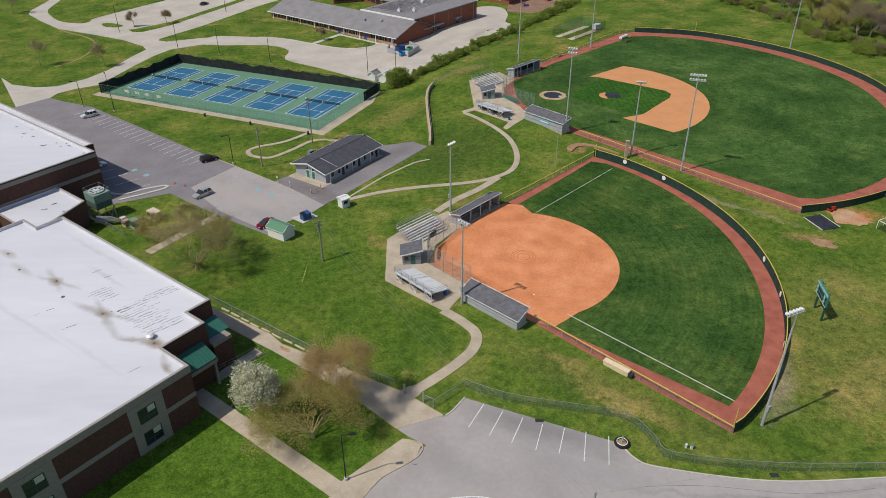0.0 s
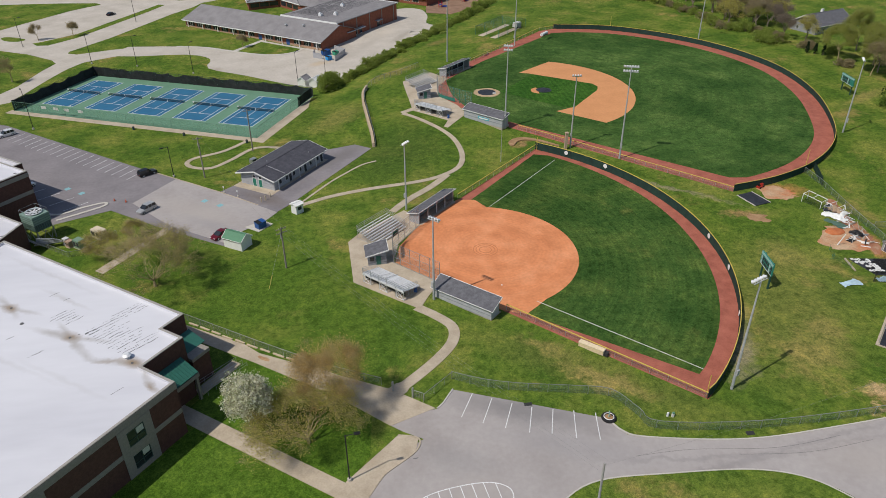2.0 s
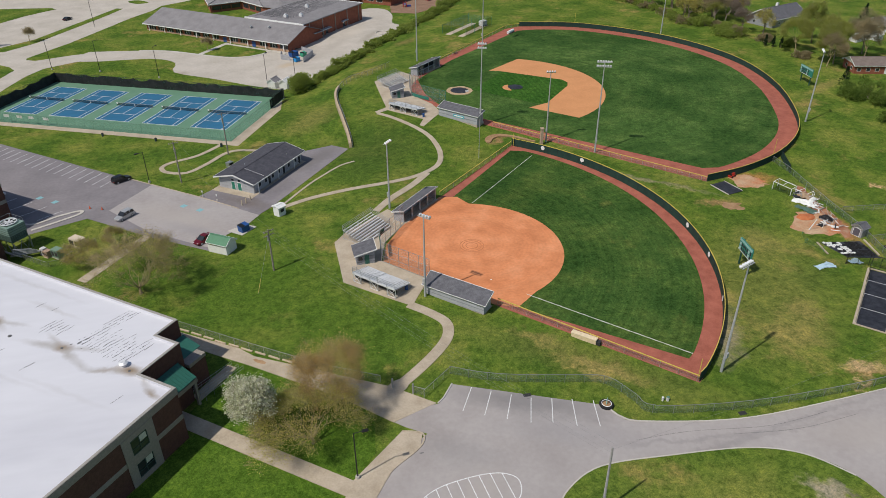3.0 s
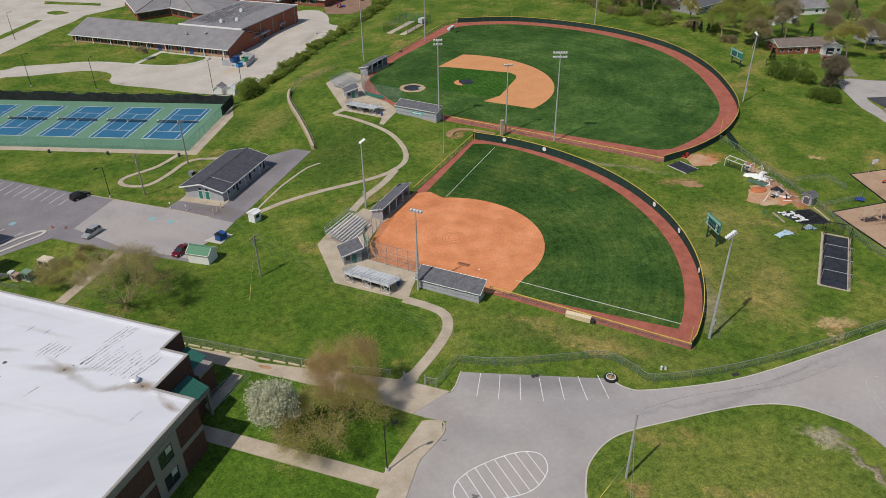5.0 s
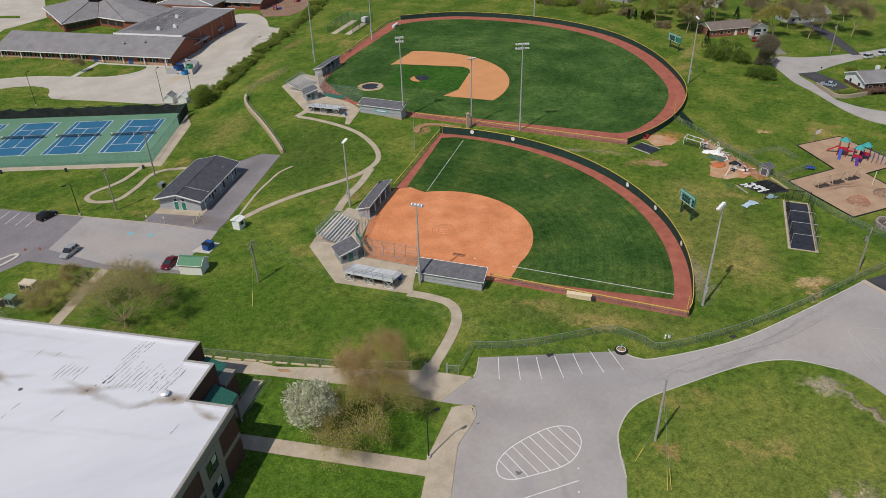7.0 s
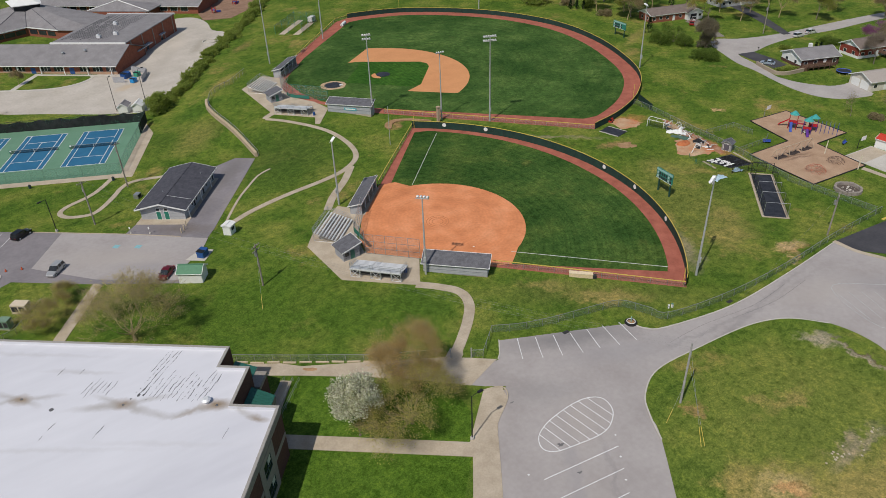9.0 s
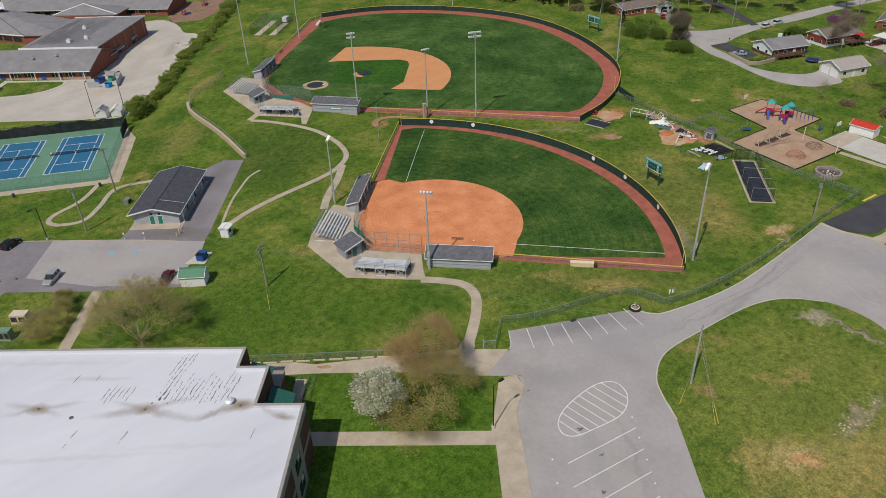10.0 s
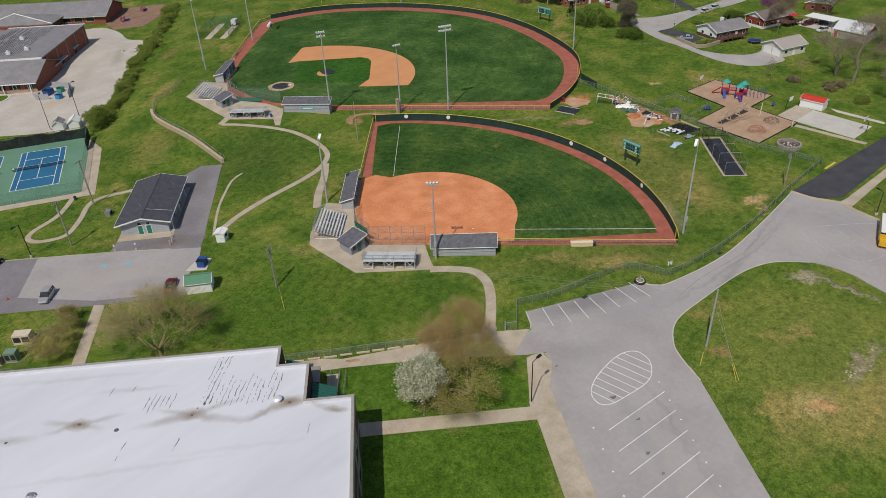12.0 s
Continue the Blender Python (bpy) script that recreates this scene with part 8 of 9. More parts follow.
def scoreboard(x, y, turn, h=3.2, w=5.2):
    t = thing("scoreboard", "green scoreboard panel on two posts", "scoreboard", x, y, 0, turn, "scoreboards")
    for s in (-1, 1):
        part("post", B((s * w * 0.36 - 0.14, -0.14, -0.2, s * w * 0.36 + 0.14, 0.14, h + 2.4)), plain("post_green", (0.02, 0.07, 0.05), 0.6), t)
    part("panel", B((-w / 2, -0.42, h, w / 2, -0.16, h + 2.5)), plain("board_green", (0.03, 0.20, 0.15), 0.5), t)
    part("header", B((-w / 2, -0.46, h + 1.95, w / 2, -0.43, h + 2.45)), plain("header_pale", (0.30, 0.48, 0.44), 0.5), t)
    for r in range(2):
        for k in range(7):
            part("digit_window", B((-w / 2 + 0.25 + k * 0.7, -0.46, h + 0.25 + r * 0.85, -w / 2 + 0.75 + k * 0.7, -0.43, h + 0.85 + r * 0.85)), plain("digit_pale", (0.40, 0.5, 0.47), 0.6) if k in (0, 5) else DARK, t)
    part("trim", B((-w / 2, -0.45, h + 0.02, w / 2, -0.43, h + 0.12)), WHITE, t)
    return t


scoreboard(65.4, 99.6, -98)
scoreboard(148.5, 197.0, -96, 2.8, 7.0)
# cover sheets and mound on the baseball field
TARP = material("black_tarp", [(0.016, 0.018, 0.024), (0.045, 0.048, 0.06)], 0.9, 7, 0.6, bump=0.5, fine=0.2)
solid("home_cover", P(arc(36.2, 214.3, 2.9, 0, 345, 24), 0, 0.11), TARP, "black tarpaulin over home plate", "tarpaulin")
solid("mound_cover", P(arc(54.6, 213.6, 2.4, 0, 345, 24), 0, 0.16), TARP, "black tarpaulin over the pitching mound", "tarpaulin")
solid("mound_clay", P(arc(53.4, 213.4, 3.0, 100, 250, 16), 0, 0.07), BB_CLAY, "tan clay of the pitching mound", kind="structure")
solid("sand_bag", B((37.8, 212.4, 0.1, 38.8, 212.9, 0.35)), WHITE, "white sandbag holding the tarpaulin", "sandbag")
tr = thing("field_roller", "rolled white field tarpaulin on a drum", "tarpaulin roll", 72.6, 279.8, 0, 47)
part("roll", T(((-2.2, 0, 0.65), (2.2, 0, 0.65), 0.6, 0.6, 14)), WHITE, tr)
part("core", T(((-2.5, 0, 0.65), (2.5, 0, 0.65), 0.12, 0.12, 8)), BLACK_METAL, tr)
part("cradle", B((-2.0, -0.5, 0, -1.8, 0.5, 0.2), (1.8, -0.5, 0, 2.0, 0.5, 0.2)), BLACK_METAL, tr)

# practice pen behind third base
pen = thing("bullpen_cage", "netted practice pen over two pale clay lanes", "batting cage", 56.5, 289.0, 0, 47)
for y in (-3.0, 3.0):
    part("lane", B((-11, y - 1.2, -0.05, 11, y + 1.2, 0.03)), plain("lane_clay", (0.5, 0.42, 0.33), 0.9), pen)
part("net_side", B((-11, -5.6, 0.1, 11, -5.55, 3.6)), MESH_BLACK, pen)
part("net_side", B((-11, 5.55, 0.1, 11, 5.6, 3.6)), MESH_BLACK, pen)
part("net_roof", B((-11, -5.55, 3.6, 11, 5.55, 3.63)), MESH_GREEN, pen)
for x in (-11, -3.7, 3.7, 11):
    for y in (-5.58, 0, 5.58):
        part("post", T(((x, y, 0), (x, y, 3.65), 0.06, 0.06, 6)), GREEN_PAINT, pen)
cart = thing("ball_cart", "white wheeled ball cart beside the practice pen", "cart", 64.5, 293.4, 0, 40)
part("body", B((-1.6, -1.0, 0.4, 1.6, 1.0, 2.2)), WHITE, cart)
part("wheel", T(((-1, -1.1, 0.35), (-1, -0.95, 0.35), 0.35, 0.35, 12)), TYRE, cart)
part("wheel", T(((-1, 0.95, 0.35), (-1, 1.1, 0.35), 0.35, 0.35, 12)), TYRE, cart)

# ---- behind the outfields: tarps, junk, cage, playground ----
ds = thing("drag_screen", "black rubber sheet in a pale frame lying on the grass", "mat", 81.45, 132.1, 0, -75.7)
part("sheet", B((-2.9, -2.1, 0, 2.9, 2.1, 0.12)), TARP, ds)
for y in (-2.2, 2.2):
    part("frame_bar", B((-2.9, y - 0.06, 0, 2.9, y + 0.06, 0.2)), CONCRETE_PALE, ds)
mower = thing("field_mower", "small red riding mower parked by the fence", "mower", 86.0, 137.5, 0, 30)
part("deck", B((-0.9, -0.5, 0.2, 0.9, 0.5, 0.5)), plain("mower_red", (0.4, 0.03, 0.02), 0.4), mower)
part("hood", B((0.1, -0.35, 0.5, 0.9, 0.35, 0.9)), plain("mower_red", (0.4, 0.03, 0.02), 0.4), mower)
part("seat", B((-0.7, -0.25, 0.5, -0.2, 0.25, 0.75), (-0.8, -0.25, 0.75, -0.65, 0.25, 1.15)), BLACK_METAL, mower)
for x in (-0.65, 0.7):
    for y in (-0.55, 0.55):
        part("wheel", T(((x, y - 0.1, 0.25), (x, y + 0.1, 0.25), 0.25, 0.25, 12)), TYRE, mower)
soccer = thing("goal_frame", "white pipe frame with folded netting", "frame", 93.6, 127.6, 0, -62)
bm = bmesh.new()
for y in (-1.2, 1.2):
    tube(bm, (-2.4, y, 0), (-2.4, y, 2.1), 0.07, 0.07, 6), tube(bm, (2.0, y, 0), (2.0, y, 1.7), 0.07, 0.07, 6), tube(bm, (-2.4, y, 2.1), (2.0, y, 1.7), 0.07, 0.07, 6)
for x, z in ((-2.4, 2.1), (2.0, 1.7), (-0.2, 1.9)):
    tube(bm, (x, -1.2, z), (x, 1.2, z), 0.07, 0.07, 6)
part("frame_bar", bm, WHITE, soccer)
part("net", B((-2.2, -1.1, 0.1, 1.8, 1.1, 0.5)), MESH_BLACK, soccer)
RED_SOIL = material("red_soil", [(0.50, 0.15, 0.055), (0.46, 0.27, 0.155), (0.52, 0.37, 0.24)], 0.22, 8, 1.0, bump=0.4, fine=0.2)
STRIP_SOIL = material("strip_soil", [(0.20, 0.085, 0.05), (0.34, 0.15, 0.085), (0.40, 0.27, 0.18)], 0.5, 8, 1.0, bump=0.4, fine=0.25)


def ragged(pts, seed, amount=0.35, step=6):
    """An outline with small uneven bites."""
    rg = random.Random(seed)
    return [(p[0] + rg.gauss(0, amount), p[1] + rg.gauss(0, amount)) for p in smooth(pts, step, True)]


solid("dirt_spread", P(ragged([(89.9, 117.6), (93.5, 117.1), (96.2, 113.9), (95.0, 108.6), (92.8, 107.4), (87.7, 108.6), (85.2, 110.0), (85.8, 113.4)], 71), 0, 0.012), RED_SOIL, "bare tan and red earth spread beside the fence", kind="structure")
solid("dirt_strip", P(ragged([(99.0, 128.8), (97.4, 119.6), (96.8, 113.5), (95.0, 106.8), (92.9, 106.3), (94.6, 114.0), (94.4, 119.0), (96.6, 127.6)], 72, 0.25), 0, 0.016), STRIP_SOIL, "strip of reddish soil along the fence", kind="structure")


solid("dirt_spread", P(ragged([(86.0, 138.0), (91.0, 136.9), (91.8, 132.2), (87.0, 130.6), (84.6, 133.4)], 73, 0.4), 0, 0.012), RED_SOIL, "bare red earth beside the outfield fence", kind="structure")
solid("dirt_spread", P(ragged([(76.0, 125.1), (79.9, 124.6), (79.2, 122.0), (76.6, 122.4)], 74, 0.3), 0, 0.012), DIRT, "bare brown earth on the grass", kind="structure")


def tarpaulin(x, y, turn, lx, ly, h, mat, label, seed):
    t = thing("tarpaulin", label, "tarpaulin", x, y, 0, turn, "junk tarpaulins")
    bm = bmesh.new()
    bmesh.ops.create_grid(bm, x_segments=18, y_segments=12, size=1.0)
    rg = random.Random(seed)
    for v in bm.verts:
        x, y = v.co.x * lx, v.co.y * ly * (1 + 0.25 * math.sin(2 * v.co.x + seed))
        v.co = Vector((x + rg.gauss(0, 0.08), y + rg.gauss(0, 0.08), max(0.03, h * math.exp(-(v.co.x ** 2 * 2 + v.co.y ** 2 * 2)) + 0.4 * h * noise.noise(Vector((x * 1.3, y * 1.3, seed))) + 0.1)))
    part("sheet", bm, mat, t)


DULL_GREEN = plain("dull_green", (0.07, 0.13, 0.10), 0.7)
tarpaulin(94.2, 121.3, -58, 2.6, 1.1, 0.9, WHITE, "crumpled white tarpaulin over a heap of gear", 4)
tarpaulin(96.8, 122.0, 30, 1.7, 0.7, 0.8, WHITE, "crumpled white tarpaulin over a heap of gear", 5)
tarpaulin(92.6, 118.6, -62, 2.3, 1.0, 0.5, DULL_GREEN, "dull green tarpaulin lying on the grass", 6)
tarpaulin(96.2, 124.2, -40, 1.5, 1.1, 1.1, plain("canvas_tan", (0.36, 0.26, 0.17), 0.9), "tan canvas thrown over stacked gear", 7)
tarpaulin(94.3, 113.8, -50, 1.5, 0.8, 0.9, BLACK_METAL, "black plastic sheet over a small heap", 8)
rg = random.Random(9)
TIMBER = plain("grey_timber", (0.38, 0.33, 0.27), 0.9)
for k in range(30):
    f = rg.random()
    x, y = 93.4 + 3.4 * f + rg.gauss(0, 0.9), 108.5 + 17 * f + rg.gauss(0, 0.8)
    ln = rg.uniform(0.6, 2.6)
    tb = tagged(new("scrap_board", mesh_of("scrap_board", B((-ln / 2, -0.12, 0.02, ln / 2, 0.12, rg.uniform(0.08, 0.4))), rg.choice((TIMBER, WHITE, BLACK_METAL, STEEL, WHITE)))), "loose scrap board lying on bare earth", "board", "scrap boards")
    tb.matrix_basis = pose(x, y, 0, 0, rg.gauss(0, 9), rg.uniform(0, 180))
lp = tagged(new("leaning_post", mesh_of("leaning_post", T(((0, 0, -0.1), (0.9, -0.4, 2.7), 0.11, 0.09, 7)), WHITE)), "pale post stuck leaning in the bare earth", "post")
lp.matrix_basis = pose(87.6, 110.4, 0)
hump = thing("soil_heap", "low heap of orange red soil on the bare earth", "soil heap", 90.4, 115.4)
bm = bmesh.new()
bmesh.ops.create_icosphere(bm, subdivisions=3, radius=1.0)
for v in bm.verts:
    v.co = Vector((v.co.x * 2.2, v.co.y * 1.4, max(-0.1, v.co.z * 0.5 + 0.25 * noise.noise(v.co * 2.5))))
part("soil", bm, material("orange_soil", [(0.40, 0.11, 0.04), (0.52, 0.19, 0.08)], 1.2, 7, 1.0, bump=0.3, fine=0.2), hump)
for k, (x0, y0, x1, y1) in enumerate(((95.9, 104.2, 94.6, 98.2), (85.8, 105.3, 85.0, 100.8))):
    eb = tagged(new("edge_timber", mesh_of("edge_timber", R([(0, 0), (x1 - x0, y1 - y0)], 0.3, 0, 0.2), CONCRETE)), "pale timber laid beside the tyres", "timber", "edge timbers")
    eb.matrix_basis = pose(x0, y0, 0)
tshed = thing("tool_shed", "small grey plastic tool shed with a dark door", "shed", 96.4, 106.4, 0, 18)
gable_walls(tshed, 2.2, 2.4, 2.0, 2.7, plain("shed_grey", (0.30, 0.29, 0.29), 0.6))
gable_roof(tshed, 2.2, 2.4, 2.0, 2.7, 0.15, SHINGLE, STEEL)
opening(tshed, "door", "x-", 0, 0.1, 1.8, 1.4, 2.2, 2.4, plain("shed_door", (0.10, 0.09, 0.11), 0.6))
tyre_me = {}
for c, m in (("black", TYRE), ("white", WHITE)):
    tyre_me[c] = mesh_of("old_tyre", S(circle(0.25, 0.1, 10), 0.1, 5, True), m)
for i in range(11):
    for j in range(7):
        c = "white" if i < 5 and j < 6 and rg.random() < 0.85 else "black"
        if rg.random() < 0.9:
            ob = tagged(new("old_tyre", tyre_me[c]), f"{c} painted old tyre laid out on the ground", "tyre", "laid out tyres")
            ob.matrix_basis = pose(86.9 + 0.72 * i + (0.2 - 0.026 * i) * j + rg.gauss(0, 0.1), 104.6 - 0.13 * i - (0.82 - 0.005 * i) * j + rg.gauss(0, 0.1), rg.uniform(0, 0.1), rg.gauss(0, 6), rg.gauss(0, 6), rg.uniform(0, 90))
solid("tyre_mat", P([(88.0, 99.0), (94.2, 97.2), (94.8, 103.9), (86.4, 105.2)], 0, 0.02), TARP, "black ground sheet under the tyres", kind="structure")
PALE_BLUE = plain("pale_blue_sheet", (0.42, 0.56, 0.64), 0.6)
tarpaulin(81.4, 97.0, 8, 2.0, 0.9, 0.5, PALE_BLUE, "crumpled pale blue plastic sheet on the grass", 12)
tarpaulin(88.3, 97.2, 0, 1.2, 0.8, 0.5, PALE_BLUE, "crumpled pale blue plastic sheet on the grass", 13)
for k, (x, y, turn, ln) in enumerate(((84.2, 107.2, 70, 3.4), (84.0, 103.8, 115, 4.0))):
    g = thing("netting_frame", "low green netting frame beside the tyres", "frame", x, y, 0, turn, "netting frames")
    part("net", B((-ln / 2, -0.02, 0.1, ln / 2, 0.02, 1.2)), MESH_GREEN, g)
    for s in (-1, 1):
        part("post", T(((s * ln / 2, 0, 0), (s * ln / 2, 0, 1.25), 0.04, 0.04, 6)), GREEN_PAINT, g)

fence("pen_fence", [(99.8, 116), (109.8, 115), (109.5, 108.7)], 1.3, MESH_WIRE, "thin chain-link fence round a grass pen", 2.5)
fence("pen_fence", [(97.4, 103.6), (108.4, 103.5), (110.4, 104.9)], 1.3, MESH_WIRE, "thin chain-link fence round a grass pen", 2.5)
rg2 = random.Random(31)
for k in range(14):
    f = rg2.random()
    x, y = 96.6 - 1.6 * f + rg2.gauss(0, 0.7), 121 - 15 * f
    ln = rg2.uniform(1.2, 4.0)
    pp = tagged(new("loose_pipe", mesh_of("loose_pipe", T(((-ln / 2, 0, 0.1), (ln / 2, 0, rg2.uniform(0.1, 0.7)), 0.06, 0.06, 6)), rg2.choice((WHITE, TIMBER, WHITE, STEEL, DIRT)))), "loose pipe lying on the red soil strip", "pipe", "loose pipes")
    pp.matrix_basis = pose(x, y, 0, 0, 0, 96 + rg2.gauss(0, 35))
for x, y, turn, s in ((96.2, 126.0, 20, 1.0), (94.6, 124.6, -20, 0.8), (97.2, 123.6, 60, 0.9), (91.4, 111.6, 30, 0.9)):
    jk = thing("net_rack", "small tangled rack of pale pipes with dark netting", "rack", x, y, 0, turn, "net racks")
    bm = bmesh.new()
    for u in (-1, 1):
        tube(bm, (u * s, -0.8 * s, 0), (u * s, -0.8 * s, 1.5 * s), 0.05, 0.05, 6), tube(bm, (u * s, -0.8 * s, 1.5 * s), (u * s, 0.8 * s, 0.1), 0.05, 0.05, 6)
    tube(bm, (-s, -0.8 * s, 1.5 * s), (s, -0.8 * s, 1.5 * s), 0.05, 0.05, 6)
    part("pipe", bm, WHITE if s > 0.85 else STEEL, jk)
    part("netting", B((-0.9 * s, -0.7 * s, 0.02, 0.9 * s, 0.6 * s, 0.25)), BLACK_METAL if x < 92 else TARP, jk)

# batting cage
cg = thing("batting_cage", "netted batting cage over a black turf strip", "batting cage", 83.5, 85.3, 0, 44.5)
part("turf", B((-10.2, -2.25, 0, 10.2, 2.25, 0.05)), TARP, cg)
for y in (-2.5, 2.5):
    part("edge_board", B((-10.4, y - 0.28, 0, 10.4, y + 0.28, 0.14)), CONCRETE, cg)
for x in (-10.55, 10.55):
    part("edge_board", B((x - 0.15, -2.78, 0, x + 0.15, 2.78, 0.14)), CONCRETE, cg)
for k in range(5):
    x = -10 + 5 * k
    bm = bmesh.new()
    for y in (-2.4, 2.4):
        tube(bm, (x, y, 0), (x, y, 3.3), 0.05, 0.05, 6)
    tube(bm, (x, -2.4, 3.3), (x, 2.4, 3.3), 0.05, 0.05, 6)
    part("hoop", bm, STEEL if k < 3 else BLACK_METAL, cg)
part("net_side", B((-10, -2.42, 0.1, 10, -2.38, 3.25)), MESH_BLACK, cg)
part("net_side", B((-10, 2.38, 0.1, 10, 2.42, 3.25)), MESH_BLACK, cg)
fence("cage_fence", [(92.6, 92.6), (90.4, 95.2), (86, 97)], 2.4, MESH_BLACK, "black netted fence behind the batting cage", 2.0, BLACK_METAL)

# playground
play = [(116.6, 114.6), (130.7, 113.3), (129.4, 94.6), (117.2, 95.0), (114.6, 80.8), (96.0, 82.2), (98.0, 101.0), (112.8, 100.4)]
lay("playground_bed", play, 0.06, SAND, "reddish wood chip playground bed")
edge = thing("playground_edging", "black plastic edging round the playground", "edging", kind="structure")
for a, b in zip(play, play[1:] + play[:1]):
    part("edging_board", R([a, b], 0.2, -0.1, 0.22), BLACK_METAL, edge)
pg = thing("play_structure", "climbing tower playground with teal roofs and red slides", "play structure", 121.6, 102.6, 0.06, -62)
TEAL, PRED, PURPLE, PBLUE = plain("play_teal", (0.05, 0.32, 0.30), 0.4), plain("play_red", (0.42, 0.02, 0.03), 0.4), plain("play_purple", (0.10, 0.03, 0.22), 0.4), plain("play_blue", (0.04, 0.08, 0.35), 0.4)
for x, y, h in ((-2.4, 0.9, 1.8), (1.4, -1.4, 1.4), (2.6, 1.4, 1.4)):
    part("deck", B((x - 1.1, y - 1.1, h - 0.1, x + 1.1, y + 1.1, h)), PURPLE, pg)
    for dx in (-1, 1):
        for dy in (-1, 1):
            part("upright", T(((x + dx, y + dy, 0), (x + dx, y + dy, h + 2.2), 0.09, 0.07, 8)), PRED if x < 0 else PURPLE, pg)
    bm = bmesh.new()
    bmesh.ops.create_cone(bm, cap_ends=True, segments=8, radius1=1.3, radius2=0.25, depth=0.9, matrix=pose(x, y, h + 2.6))
    part("canopy", bm, TEAL, pg)
    part("panel", B((x - 1.0, y - 1.08, h, x + 1.0, y - 1.02, h + 0.8)), PRED, pg)
    part("panel", B((x - 1.08, y - 1.0, h, x - 1.02, y + 1.0, h + 0.8)), PBLUE if x > 0 else WHITE, pg)
for x0, y0, z0, x1, y1, m in ((-3.6, 1.2, 2.0, -6.0, 1.5, PRED), (-2.8, -0.2, 2.0, -2.4, -2.6, PBLUE), (1.4, -2.5, 1.6, 2.0, -4.6, PURPLE)):
    bm = bmesh.new()
    d = Vector((x1 - x0, y1 - y0, 0)).normalized()
    s = Vector((-d.y, d.x, 0)) * 0.35
    a, b = Vector((x0, y0, z0)), Vector((x1, y1, 0.15))
    for o, up in ((s, 0.25), (-s, 0.25)):
        vs = [bm.verts.new(p) for p in (a + o, b + o, b + o + Vector((0, 0, up)), a + o + Vector((0, 0, up)))]
        bm.faces.new(vs)
    bm.faces.new([bm.verts.new(p) for p in (a + s, b + s, b - s, a - s)])
    part("slide", bm, m, pg)
part("bridge", B((-1.3, 0.1, 1.6, 0.9, 0.9, 1.75), (-1.3, 0.1, 2.3, 0.9, 0.16, 2.4), (-1.3, 0.84, 2.3, 0.9, 0.9, 2.4)), PRED, pg)
for k in range(5):
    x = 4.6 + 1.0 * k
    bm = bmesh.new()
    for y in (-0.3, 2.7):
        tube(bm, (x, y, 0), (x, y, 2.5), 0.05, 0.05, 6)
    tube(bm, (x, -0.3, 2.5), (x, 2.7, 2.5), 0.05, 0.05, 6)
    part("climber_bar", bm, PBLUE, pg)
part("ladder", T(((0.2, -0.8, 0), (0.2, -0.8, 1.6), 0.05, 0.05, 6), ((2.3, -0.8, 0), (2.3, -0.8, 1.6), 0.05, 0.05, 6)), TEAL, pg)
part("ring_panel", T(((1.2, -2.0, 0.8), (1.2, -1.9, 0.8), 0.55, 0.55, 14)), WHITE, pg)
CREAM_PIPE = plain("cream_pipe", (0.50, 0.40, 0.29), 0.6)
swing = thing("swing_set", "long cream pipe swing set with black seats", "swing set", 107.4, 95.4, 0.06, -4.3)
part("top_beam", T(((-6.7, 0, 2.4), (6.7, 0, 2.4), 0.07, 0.07, 8)), CREAM_PIPE, swing)
for x in (-6.7, -2.25, 2.25, 6.7):
    part("leg_frame", T(((x, -1.0, 0), (x, 0, 2.4), 0.06, 0.06, 6), ((x, 1.0, 0), (x, 0, 2.4), 0.06, 0.06, 6)), CREAM_PIPE, swing)
for x in (-5.3, -3.7, -0.8, 0.8, 3.7, 5.3):
    st = part("swing_seat", B((x - 0.25, -0.1, 0.5, x + 0.25, 0.1, 0.54)), BLACK_METAL, swing)
    part("chain", T(((x - 0.25, 0, 0.52), (x - 0.25, 0, 2.4), 0.015, 0.015, 4), ((x + 0.25, 0, 0.52), (x + 0.25, 0, 2.4), 0.015, 0.015, 4)), STEEL, st)
    mat_ = tagged(new("rubber_mat", mesh_of("rubber_mat", P(ragged([(-0.95, -0.6), (0.95, -0.6), (0.95, 0.6), (-0.95, 0.6)], int(x * 10) + 80, 0.1, 4), 0, 0.03), plain("worn_rubber", (0.05, 0.035, 0.03), 0.9))), "worn black rubber mat under a swing", "mat", "swing mats")
    mat_.matrix_basis = pose(107.4 + x, 95.2 - 0.075 * x, 0.1, 0, 0, -4.3)
for x, y, r, h, m, label in ((102.8, 86.2, 2.4, 1.5, plain("faded_red_pipe", (0.44, 0.15, 0.09), 0.6), "faded red pipe climbing dome"), (111.0, 86.2, 2.1, 1.3, plain("brown_pipe", (0.17, 0.11, 0.08), 0.6), "dull brown pipe climbing dome")):
    dome = thing("climbing_dome", label + " on wood chips", "climbing frame", x, y, 0.06, 0, "climbing domes")
    ico = bmesh.new()
    bmesh.ops.create_icosphere(ico, subdivisions=2, radius=1.0)
    bm = bmesh.new()
    for e in ico.edges:
        a, b = (v.co for v in e.verts)
        if min(a.z, b.z) > -0.1:
            tube(bm, (a.x * r, a.y * r, max(0, a.z) * h), (b.x * r, b.y * r, max(0, b.z) * h), 0.035, 0.035, 4)
    ico.free()
    part("pipe_frame", bm, m, dome)
